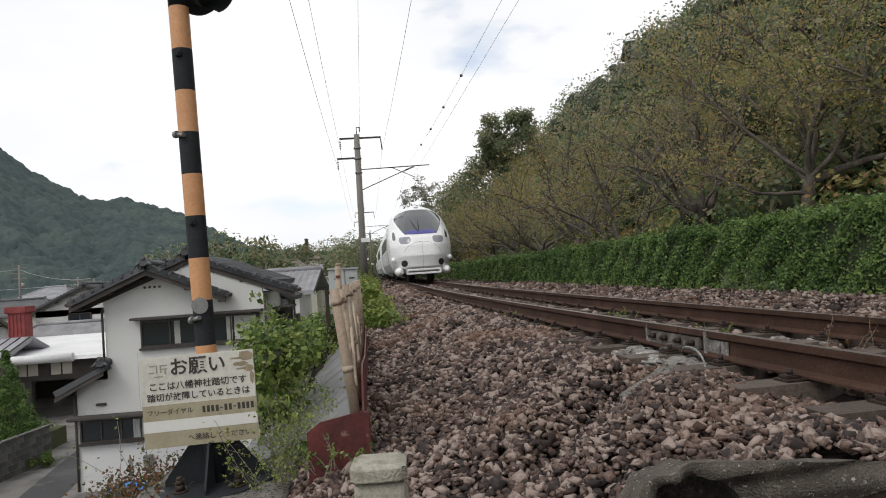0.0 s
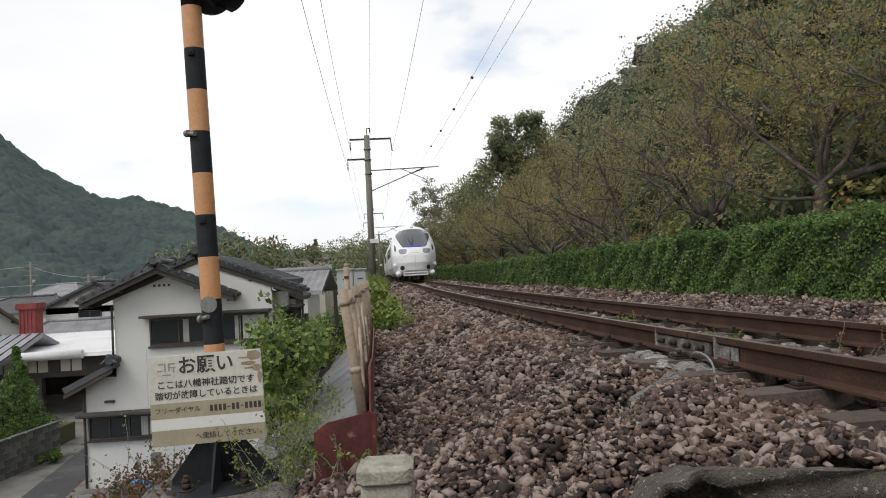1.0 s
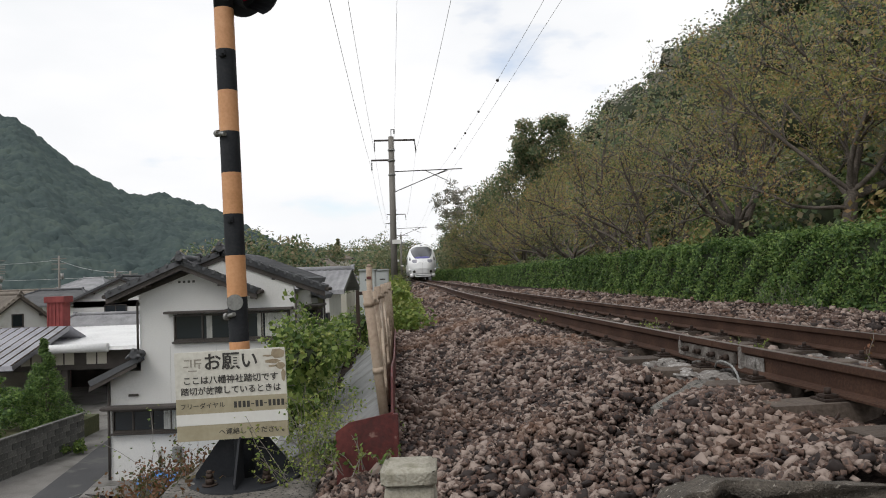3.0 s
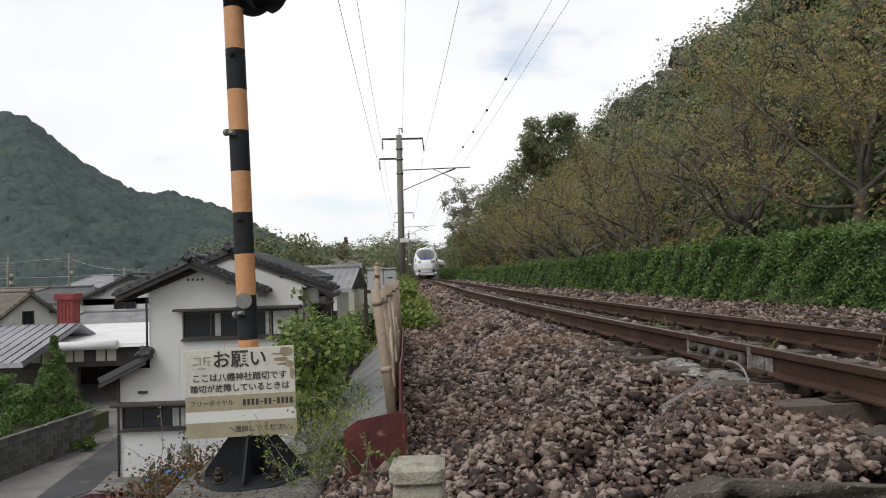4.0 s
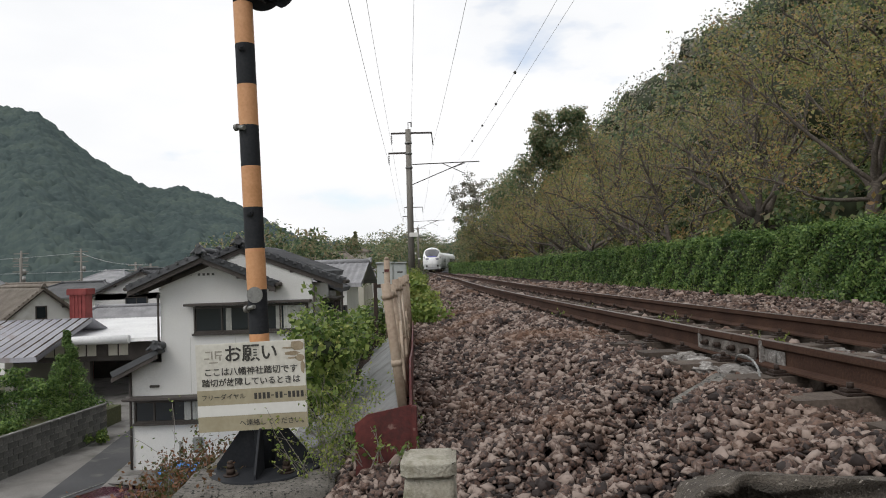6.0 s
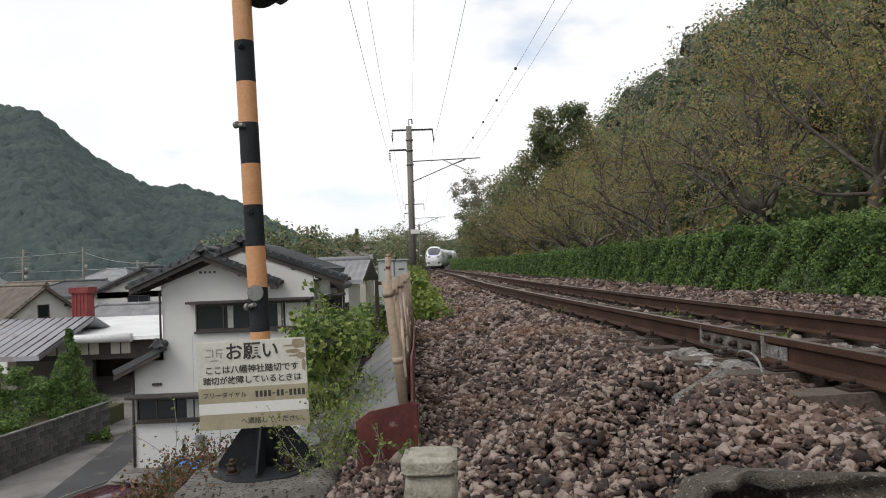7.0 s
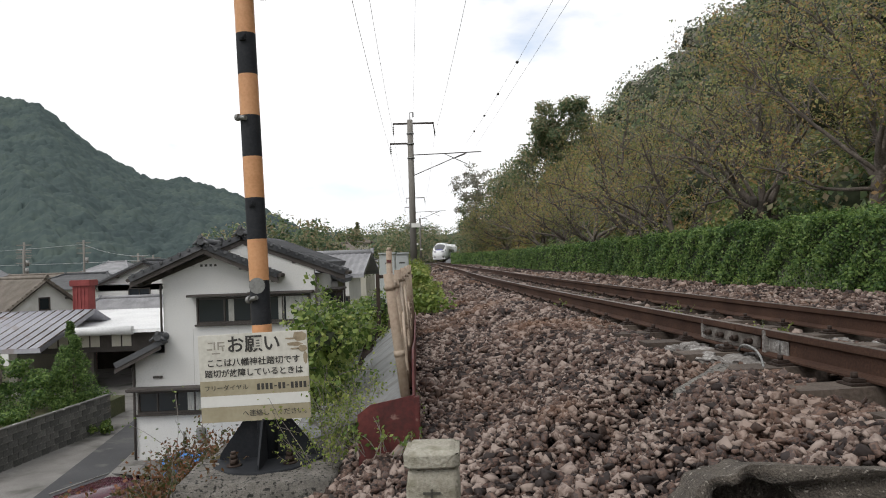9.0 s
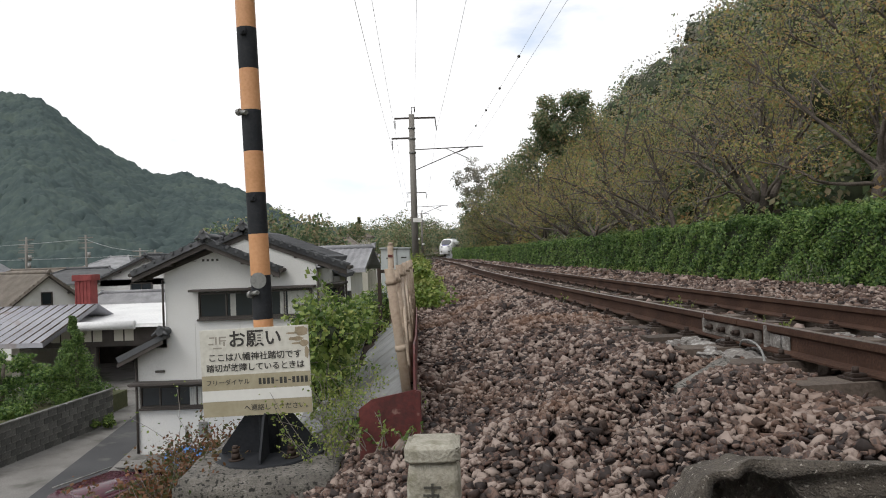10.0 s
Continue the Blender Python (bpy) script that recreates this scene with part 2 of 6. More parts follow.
M_INSUL = mat("dark_insulator", [(0.03, 0.028, 0.026), (0.05, 0.045, 0.04)], 0.4, 3, 20, 0)
M_BARK = mat("cherry_bark", [(0.042, 0.034, 0.028), (0.104, 0.085, 0.072), (0.209, 0.18, 0.152)], 0.95, 4, 26, 0.9, dist=0.02)
M_BARK_DARK = mat("dark_mossy_bark", [(0.018, 0.016, 0.012), (0.045, 0.038, 0.03), (0.085, 0.072, 0.06)], 0.95, 4, 26, 0.9, dist=0.02)
M_TWIG = mat("pale_bare_twig", [(0.14, 0.124, 0.11), (0.30, 0.275, 0.25)], 0.9, 4, 26, 0.2)
M_LEAF_CHERRY = leaf_mat("autumn_cherry_leaf", [(0.17, 0.205, 0.075), (0.28, 0.295, 0.105), (0.41, 0.36, 0.135), (0.38, 0.24, 0.11)], 0.5, 0.45)
M_LEAF_HEDGE = leaf_mat("hedge_leaf", [(0.042, 0.088, 0.024), (0.11, 0.195, 0.05), (0.21, 0.30, 0.085)], 0.5, 0.4)
M_LEAF_WOOD = leaf_mat("woodland_leaf", [(0.08, 0.125, 0.068), (0.155, 0.21, 0.102), (0.24, 0.265, 0.135), (0.33, 0.265, 0.165)], 0.5, 0.45)
M_LEAF_UNDER = leaf_mat("undergrowth_leaf", [(0.085, 0.14, 0.042), (0.16, 0.235, 0.075), (0.25, 0.30, 0.11)])
M_LEAF_GREY = leaf_mat("sparse_grey_leaf", [(0.16, 0.165, 0.13), (0.25, 0.24, 0.19), (0.33, 0.30, 0.24)])
# base colour leans blue-grey to carry the haze over the distant forest
M_LEAF_FAR = mat("haze_tinted_forest", [(0.042, 0.058, 0.060), (0.062, 0.083, 0.080), (0.086, 0.110, 0.095)], 0.95, 0.02, 0.17, 0.0, spec=0.05)
M_LEAF_VINE = leaf_mat("vine_leaf", [(0.055, 0.10, 0.022), (0.125, 0.195, 0.042), (0.24, 0.30, 0.08)])
M_LEAF_RED = leaf_mat("reddish_weed_leaf", [(0.065, 0.072, 0.023), (0.156, 0.078, 0.036), (0.221, 0.098, 0.052)])
M_GRASS = leaf_mat("grass_blade", [(0.12, 0.18, 0.035), (0.21, 0.28, 0.06), (0.32, 0.34, 0.1)])


# ---- the lie of the land; z = 0 is the top of the rails ----
TRACK_Y = [-60, -30, -10, 0, 3.3, 9, 15, 31, 64, 96, 118, 137, 151, 170, 200, 240]
TRACK_X = [8.6, 5.7, 3.75, 2.90, 2.62, 2.17, 1.82, 1.34, 0.17, -0.86, -1.22, -0.70, 0.45, 3.3, 10.4, 24.0]


def hermite(xs, ys, x):
    """A smooth curve through the points."""
    xs, ys, x = np.array(xs, float), np.array(ys, float), np.asarray(x, float)
    m = np.gradient(ys, xs)
    i = np.clip(np.searchsorted(xs, x) - 1, 0, len(xs) - 2)
    h = xs[i + 1] - xs[i]
    t = (x - xs[i]) / h
    v = (2 * t**3 - 3 * t**2 + 1) * ys[i] + (t**3 - 2 * t**2 + t) * h * m[i] + (-2 * t**3 + 3 * t**2) * ys[i + 1] + (t**3 - t**2) * h * m[i + 1]
    return np.where(x < xs[0], ys[0] + m[0] * (x - xs[0]), np.where(x > xs[-1], ys[-1] + m[-1] * (x - xs[-1]), v))


def cx(y):
    """Where the middle of the track runs."""
    return hermite(TRACK_Y, TRACK_X, y)


def ballast_z(x, y):
    s = cx(y) - x
    z = np.where(s > 0, np.interp(s, [1.0, 1.35, 1.7, 2.2, 2.75, 3.4], [-0.19, -0.20, -0.28, -0.40, -0.46, -0.66]),
                 np.interp(-s, [1.0, 1.4, 2.5, 4.0, 5.5], [-0.19, -0.20, -0.30, -0.33, -0.36]))
    # a furrow scraped slantwise through the shoulder, with the stones heaped on both sides
    u, d = (x - 0.45) * 0.63 + (y - 2.75) * 0.776, (y - 2.75) * 0.63 - (x - 0.45) * 0.776
    ends = np.clip((u + 0.1) / 0.35, 0, 1) * np.clip((2.0 - u) / 0.5, 0, 1)
    z = z + ends * (0.075 * np.exp(-(((d - 0.30) / 0.24) ** 2)) - 0.085 * np.exp(-((d / 0.11) ** 2)) + 0.055 * np.exp(-(((d + 0.38) / 0.28) ** 2)))
    z = z - 0.045 * np.exp(-(((s - 0.86) / 0.26) ** 4)) * np.clip((6.5 - y) / 1.5, 0, 1)
    z = z + 0.05 * np.exp(-(((x - 1.45) / 0.4) ** 2) - ((y - 2.3) / 0.6) ** 2)
    return z + 0.02 * np.sin(y * 2.1 + x) * np.sin(x * 3.3) * np.where(s > 1.1, 1, 0)


def land_z(x, y):
    s = cx(y) - x
    crest = 2.9 + 0.9 * np.exp(-(((y - 4.0) / 1.6) ** 2))
    left = np.interp(s - crest, [0, 0.6, 3.2, 4.2], [-1.0, -1.4, -4.9, -5.3])
    right = np.interp(-s, [0, 2.5, 5.5, 8.6, 42, 62, 300], [-1.0, -0.50, -0.46, -0.30, 28.5, 35, 42])
    z = np.where(s > 0, np.where(s < crest, -1.0, left), right)
    return z + np.where(s < -8, 0.8 * np.sin(x * 0.31 + 1) * np.sin(y * 0.23), 0)


def spread(parts):
    return np.concatenate([np.arange(a, b, st) for a, b, st in parts])


gx = spread([(-1500, -200, 100), (-200, -40, 10), (-40, -10, 2), (-10, 8, 0.3), (8, 60, 1.5), (60, 200, 10), (200, 1500, 100)])
gy = spread([(-400, -40, 30), (-40, -4, 3), (-4, 30, 0.6), (30, 200, 3), (200, 1800, 80)])
X, Y = np.meshgrid(gx, gy)
Z = land_z(X, Y) + np.where(np.abs(X) < 250, 0.05 * np.sin(X * 2.1) * np.sin(Y * 1.7), 0)
idx = np.arange(X.size).reshape(X.shape)
ground = raw_mesh("ground", np.stack([X, Y, Z], -1).reshape(-1, 3),
                  np.stack([idx[:-1, :-1], idx[:-1, 1:], idx[1:, 1:], idx[1:, :-1]], -1).reshape(-1, 4), M_EARTH, smooth=True)
tagged(ground, "weedy earth falling from the railway bank to the town", "ground", kind="structure")

# ---- ballast bed with its stones ----
bs = spread([(-5.4, 3.42, 0.12)])
by = spread([(-6, 30, 0.25), (30, 236, 2)])
S, YB = np.meshgrid(bs, by)
XB = cx(YB) - S
ZB = ballast_z(XB, YB) - 0.055 + 0.012 * np.sin(XB * 23) * np.sin(YB * 19)
ZB[:, 0] -= 0.5
ZB[:, -1] -= 0.6
idx = np.arange(S.size).reshape(S.shape)
# its colour holds the shade seen down between the loose stones
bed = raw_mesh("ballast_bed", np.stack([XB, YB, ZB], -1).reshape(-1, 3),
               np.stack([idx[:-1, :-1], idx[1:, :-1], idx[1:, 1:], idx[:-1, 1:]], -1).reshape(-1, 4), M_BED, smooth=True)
tagged(bed, "bed of crushed stone under the track, coloured near-black as shade between the stones", "ballast", kind="structure")


def ico(level=0):
    bm = bmesh.new()
    bmesh.ops.create_icosphere(bm, subdivisions=level + 1, radius=1)
    v = np.array([p.co[:] for p in bm.verts])
    f = np.array([[q.index for q in t.verts] for t in bm.faces])
    bm.free()
    return v, f


def rotations(rng, n):
    q = rng.normal(size=(n, 4))
    q /= np.linalg.norm(q, axis=1)[:, None]
    w, x, y, z = q.T
    return np.stack([1 - 2 * (y * y + z * z), 2 * (x * y - z * w), 2 * (x * z + y * w), 2 * (x * y + z * w), 1 - 2 * (x * x + z * z), 2 * (y * z - x * w),
                     2 * (x * z - y * w), 2 * (y * z + x * w), 1 - 2 * (x * x + y * y)], 1).reshape(n, 3, 3)


def stone_kinds(rng, n, cuts):
    """Angular lumps: a skewed block with its corners split off along flat faces."""
    out = []
    for k in range(n):
        bm = bmesh.new()
        bmesh.ops.create_cube(bm, size=1.5)
        for v in bm.verts:
            v.co = Vector([c + q for c, q in zip(v.co, rng.uniform(-0.3, 0.3, 3))])
        for j in range(cuts):
            d = Vector(rng.normal(size=3)).normalized()
            geo = bm.verts[:] + bm.edges[:] + bm.faces[:]
            cut = bmesh.ops.bisect_plane(bm, geom=geo, plane_co=d * rng.uniform(0.42, 0.72), plane_no=d, clear_outer=True)
            bmesh.ops.holes_fill(bm, edges=[e for e in cut["geom_cut"] if isinstance(e, bmesh.types.BMEdge)], sides=0)
        bmesh.ops.triangulate(bm, faces=bm.faces[:])
        bm.verts.index_update()
        v = np.array([p.co[:] for p in bm.verts]) * np.sort(rng.uniform(0.55, 1.65, 3))
        out.append((v, np.array([[q.index for q in f.verts] for f in bm.faces])))
        bm.free()
    return out


def stones(name, pos, size, material, rng, cuts):
    """Crushed stones, each one turned its own way and mostly lying flat."""
    n = len(pos)
    kinds = stone_kinds(rng, 22, cuts)
    pick = rng.integers(0, len(kinds), n)
    R = rotations(rng, n)
    sc = size[:, None] * rng.uniform(0.75, 1.25, (n, 3))
    VV, FF, base = [], [], 0
    for k, (v0, f0) in enumerate(kinds):
        i = np.nonzero(pick == k)[0]
        V = v0[None] * sc[i][:, None, :]
        V = np.einsum("nij,nkj->nki", R[i], V) * np.array([1, 1, 0.82]) + pos[i][:, None, :]
        VV.append(V.reshape(-1, 3))
        FF.append((f0[None] + base + (np.arange(len(i)) * len(v0))[:, None, None]).reshape(-1, 3))
        base += len(i) * len(v0)
    return raw_mesh(name, np.concatenate(VV), np.concatenate(FF), material)


rng = np.random.default_rng(7)
P = []
for y0, y1, s0, s1, dens, r in ((-5.5, 1.4, -3.2, 3.3, 330, 0.027), (1.4, 4.4, -3.2, -1.6, 330, 0.027), (1.4, 4.4, 0.45, 3.4, 2500, 0.0150), (1.4, 4.4, -1.6, 0.45, 800, 0.020), (4.4, 8, 0.7, 2.8, 1500, 0.0175), (4.4, 8, -3.4, 0.7, 640, 0.0225),
                                (8, 15, 0.7, 2.8, 680, 0.024), (8, 15, -5.2, 0.7, 330, 0.027), (15, 30, 0.7, 2.8, 210, 0.037), (15, 30, -4.6, 0.7, 100, 0.040), (30, 60, -2.8, 2.8, 36, 0.066)):
    n = int((y1 - y0) * (s1 - s0) * dens)
    yy, ss = rng.uniform(y0, y1, n), rng.uniform(s0, s1, n)
    xx = cx(yy) - ss
    rad = r * rng.choice([0.6, 0.8, 1.0, 1.2, 1.55], n)
    rail = np.minimum(np.abs(ss - 0.566), np.abs(ss + 0.566)) < 0.11
    deck = (ss < 0.76) & (ss > -1.02)
    lift = np.where(deck, rng.uniform(-0.9, 0.1, n) * r - 0.012, rng.uniform(-1.5, 1.25, n) * r + np.where(rng.uniform(0, 1, n) < 0.12, 0.8 * r, 0))
    gap = np.abs((yy + 2.2 + 0.31) % 0.62 - 0.31)
    keep = ~rail & ~((xx > 0.70) & (xx < 1.42) & (yy > 1.55) & (yy < 2.12)) & ~((xx < -0.56) & (yy > 3.3)) & ((ss > -2.6) | (rng.uniform(0, 1, n) < 0.55)) & ~(deck & (gap < 0.12)) & ((np.abs(xx) > 0.3) | (np.abs(yy) > 0.3))
    P.append(np.stack([xx, yy, ballast_z(xx, yy) + lift, rad], 1)[keep])
P = np.concatenate(P)
close = (P[:, 1] > 1.4) & (P[:, 1] < 4.4) & (cx(P[:, 1]) - P[:, 0] > 0.45)
tagged(stones("ballast_stones", P[close, :3], P[close, 3], M_STONE, rng, 3), "loose angular reddish grey crushed stones beside the rails", "ballast", kind="stuff")
tagged(stones("ballast_stones", P[~close, :3], P[~close, 3], M_STONE, rng, 0), "crushed stone spread along the track", "ballast", kind="stuff")

# ---- rails ----
RAIL = [(-0.0325, 0.0), (0.0325, 0.0), (0.0325, -0.034), (0.009, -0.05), (0.009, -0.126), (0.0635, -0.142), (0.0635, -0.153), (-0.0635, -0.153),
        (-0.0635, -0.142), (-0.009, -0.126), (-0.009, -0.05), (-0.0325, -0.034)]


def rail_piece(off, y0, y1, name, label):
    ys = np.concatenate([np.arange(y0, min(y1, 40), 0.5), np.arange(max(40, y0), y1, 2.0), [y1]])
    xs = cx(ys) + off
    bm = bmesh.new()
    rings = [[bm.verts.new((x + a, y, z - 0.001)) for a, z in RAIL] for x, y in zip(xs, ys)]
    for a, b in zip(rings, rings[1:]):
        for k in range(len(RAIL)):
            j = (k + 1) % len(RAIL)
            bm.faces.new((a[k], a[j], b[j], b[k]))
    bm.faces.new(rings[0])
    bm.faces.new(rings[-1][::-1])
    bmesh.ops.recalc_face_normals(bm, faces=bm.faces)
    ob = part(name, bm, M_RAIL)
    tagged(ob, label, "rail", "running rails", "structure")
    strip = bmesh.new()
    rows = [[strip.verts.new((x + a, y, 0.001)) for a in (-0.024, 0.02)] for x, y in zip(xs, ys)]
    for a, b in zip(rows, rows[1:]):
        strip.faces.new((a[0], a[1], b[1], b[0]))
    part("running_surface", strip, M_RAILTOP, ob, "worn steel running surface")
    return ob


rail_l = rail_piece(-0.566, -8, 4.58, "rail", "rusty brown steel rail on sleepers")
rail_piece(-0.566, 4.60, 236, "rail", "rusty brown steel rail with a bolted joint")
rail_piece(0.566, -8, 236, "rail", "rusty brown steel rail on sleepers")
# ---- sleepers with their fastenings ----
sleepers = empty("sleepers", label="row of weathered concrete sleepers under the rails", category="sleepers", kind="structure")
bm = bmesh.new()
prism(bm, [(-0.12, -0.16), (0.12, -0.16), (0.09, 0.0), (-0.09, 0.0)], -1.0, 1.0)
for v in bm.verts:
    v.co = Vector((v.co.y, v.co.x, v.co.z - (0.03 if abs(v.co.y) < 0.3 else 0)))
sl_mesh = part("sleeper", bm, M_SLEEPER, sleepers)
bm = bmesh.new()
box(bm, -0.16, 0.16, -0.06, 0.06, 0.0, 0.012, 0.003)
for sx in (-1, 1):
    box(bm, sx * 0.105 - 0.04, sx * 0.105 + 0.04, -0.035, 0.035, 0.012, 0.03, 0.005)
    tube(bm, (sx * 0.105, 0, 0.028), (sx * 0.105, 0, 0.058), 0.017, n=6)
clip_mesh = bm
first_clip = None
for k in range(150):
    y = -2.2 + k * 0.62
    x, slope = float(cx(y)), float(cx(y + 0.3) - cx(y - 0.3)) / 0.6
    m = pose(x, y, -0.1665, 0, 0, -math.degrees(math.atan(slope)))
    if k == 0:
        ob = sl_mesh
    else:
        ob = new("sleeper", sl_mesh.data)
        ob.parent = sleepers
    ob.matrix_basis = m
    if y < 24:
        for side in (-0.566, 0.566):
            if first_clip is None:
                c = first_clip = part("rail_fastening", clip_mesh, M_BOLT, ob, "rusted bolted rail clip")
            else:
                c = new("rail_fastening", first_clip.data)
                c.parent = ob
            c.matrix_basis = pose(side, 0, 0)


def fishplate(side):
    bm = bmesh.new()
    box(bm, 0.014 * side - 0.012, 0.014 * side + 0.012, -0.36, 0.36, -0.122, -0.05, 0.006)
    box(bm, 0.03 * side - 0.02, 0.03 * side + 0.02, -0.36, 0.36, -0.14, -0.12, 0.006)
    return bm


def crust(blobs, seed):
    """Low uneven pats of lime over the stones."""
    bm = bmesh.new()
    for x, y, r in blobs:
        n0 = len(bm.verts)
        bmesh.ops.create_icosphere(bm, subdivisions=3, radius=1)
        bm.verts.ensure_lookup_table()
        for v in bm.verts[n0:]:
            q = v.co * 2.3 + Vector((x * 9, y * 7, seed))
            f = 1 + 0.4 * noise.noise(q) + 0.25 * noise.noise(q * 3.1)
            v.co = Vector((x + v.co.x * r * f * 0.75, y + v.co.y * r * f, -0.205 + v.co.z * 0.04 * f + 0.012 * noise.noise(q * 6)))
    return bm


JY = 4.68
jx = float(cx(JY)) - 0.566
joint = empty("rail_joint", jx, JY, 0, 4.2, "bolted rail joint with plates crusted white with lime", "rail joint")
M_LIME = mat("lime_crust", [(0.055, 0.047, 0.04), (0.12, 0.108, 0.098), (0.22, 0.205, 0.19), (0.48, 0.47, 0.45)], 0.95, 9, 55, 0.8)
M_PLATE = mat("lime_stained_steel", [(0.05, 0.04, 0.033), (0.10, 0.086, 0.075), (0.24, 0.22, 0.20)], 0.85, 9, 60, 0.4)
for side in (-1, 1):
    plate = part("fishplate", fishplate(side), M_PLATE, joint)
    for yy in (-0.28, -0.10, 0.10, 0.28):
        bm = tube(bmesh.new(), (0.024 * side, yy, -0.087), (0.062 * side, yy, -0.087), 0.021, n=6)
        tube(bm, (0.062 * side, yy, -0.087), (0.078 * side, yy, -0.087), 0.011, n=8)
        part("bolt", bm, M_BOLT, plate, "rusted square bolt")
for yy in (-0.44, 0.40):
    part("insulating_band", bbox(-0.036, -0.0095, yy - 0.016, yy + 0.016, -0.15, -0.004, 0.003), M_LIME, joint, "pale vertical band on the rail")
for yy, w in ((-0.52, 0.07), (-0.62, 0.05)):
    bm = bbox(-0.0125, -0.0095, yy - w, yy + w, -0.13, -0.05)
    part("lime_run", bm, M_LIME, joint, "pale lime run down the rail web")
bm = bmesh.new()
prev = None
for k in range(15):
    a = k / 14
    p = (-0.07 - 0.16 * a, -0.20 - 0.62 * a + 0.03 * math.sin(a * 7), -0.155 + 0.075 * math.sin(a * math.pi) - 0.05 * a * a)
    if prev:
        tube(bm, prev, p, 0.007, n=6)
    prev = p
part("bond_wire", bm, M_GALV, joint, "curved pale bond wire")
bm = bmesh.new()
for k in range(8):
    a = k / 8
    tube(bm, (-0.075, 0.1 - 0.6 * a, -0.165 + 0.02 * math.sin(a * 9)), (-0.075 - 0.01 * (k % 2), 0.1 - 0.6 * (a + 0.125), -0.165 + 0.02 * math.sin((a + 0.125) * 9)), 0.012, n=6)
part("cable", bm, M_INSUL, joint, "black cable along the rail foot")
for blob in ((-0.17, 0.05, 0.17), (-0.14, -0.36, 0.14), (-0.27, -0.16, 0.13), (-0.13, 0.34, 0.13), (-0.16, -0.62, 0.11), (-0.30, 0.25, 0.10), (-0.36, -0.95, 0.10), (0.82, -0.02, 0.13), (0.98, -0.12, 0.16), (0.93, 0.25, 0.10)):
    part("lime_patch", crust((blob,), 0.0), M_LIME, joint, "pale crusted ballast")

# ---- wooded hillside ----
def leaf_cards(name, centres, radii, per, size, material, rng, shell=0.55, flat=0.8, parent=None, thin=0.62):
    """Crowns of many small leaf clumps, each a bent card, loosely spread in uneven balls."""
    n = len(centres)
    tot = n * per
    d = rng.normal(size=(tot, 3))
    d /= np.linalg.norm(d, axis=1)[:, None]
    own = np.repeat(np.arange(n), per)
    ph = rng.uniform(0, 6.28, (n, 3))
    lump = 1 + 0.28 * np.sin(d[:, 0] * 4 + ph[own, 0]) * np.sin(d[:, 1] * 4 + ph[own, 1]) + 0.2 * np.sin(d[:, 2] * 6 + ph[own, 2])
    r = rng.uniform(shell, 1.0, tot) ** 0.5 * lump
    c = centres[own] + d * r[:, None] * radii[own][:, None] * np.array([1, 1, flat])
    nrm = d * 0.7 + rng.normal(size=(tot, 3)) * 0.55 + np.array([0, 0, 0.35])
    nrm /= np.linalg.norm(nrm, axis=1)[:, None]
    a = np.cross(nrm, rng.normal(size=(tot, 3)))
    a /= np.linalg.norm(a, axis=1)[:, None]
    b = np.cross(nrm, a)
    s = (np.asarray(size) * rng.uniform(0.55, 1.3, tot))[:, None]
    V = np.stack([c - a * s, c - b * s * thin + nrm * s * 0.18, c + a * s, c + b * s * thin - nrm * s * 0.12], 1)
    return raw_mesh(name, V.reshape(-1, 3), np.arange(tot * 4).reshape(-1, 4), material, parent)


def crown_cores(name, centres, radii, material, rng, parent=None):
    """A lumpy core inside each crown, smaller than its shell of leaves, coloured dark as inner shade."""
    v0, f0 = ico(1)
    n = len(centres)
    V = v0[None] * (1 + 0.2 * rng.normal(size=(n, len(v0), 1))) * (radii * 0.52)[:, None, None] * np.array([1, 1, 0.8]) + centres[:, None, :]
    F = f0[None] + (np.arange(n) * len(v0))[:, None, None]
    return raw_mesh(name, V.reshape(-1, 3), F.reshape(-1, 3), material, parent)


# very dark colour stands in for the shade deep inside foliage
M_SHADE = mat("inner_shade_mass", [(0.02, 0.028, 0.013), (0.045, 0.055, 0.026)], 0.95, 6, 30, 0.6)
rng = np.random.default_rng(11)
n = 700
yy = rng.uniform(4, 200, n)
dd = 10.5 + 36 * rng.uniform(0, 1, n) ** 1.1
xx = cx(yy) + dd
rr = rng.uniform(1.2, 2.9, n) * np.clip(0.7 + dd / 40, 0.7, 1.3)
zz = land_z(xx, yy) + rr * rng.uniform(0.5, 1.5, n)
# lower growth at the foot of the slope
n2 = 90
yy2, dd2 = rng.uniform(8, 60, n2), rng.uniform(7.6, 11.5, n2)
rr2 = rng.uniform(0.8, 1.5, n2)
yy, rr, xx = np.concatenate([yy, yy2]), np.concatenate([rr, rr2]), np.concatenate([xx, cx(yy2) + dd2])
zz = np.concatenate([zz, land_z(cx(yy2) + dd2, yy2) + rr2 * 0.6])
n += n2
near = yy < 45
C = np.stack([xx, yy, zz], 1)
woods = empty("hillside_woods", label="dense mixed woodland climbing the steep hillside", category="woods", kind="stuff")
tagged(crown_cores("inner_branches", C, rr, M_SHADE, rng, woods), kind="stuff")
green = rng.uniform(0, 1, n) < 0.72
for sel, per, size, m in ((near & green, 680, 0.115, M_LEAF_WOOD), (near & ~green, 640, 0.10, M_LEAF_CHERRY), (~near & green, 330, 0.21, M_LEAF_WOOD), (~near & ~green, 300, 0.19, M_LEAF_GREY)):
    tagged(leaf_cards("leaves", C[sel], rr[sel], per, size, m, rng, 0.55, 0.8, woods), kind="stuff")

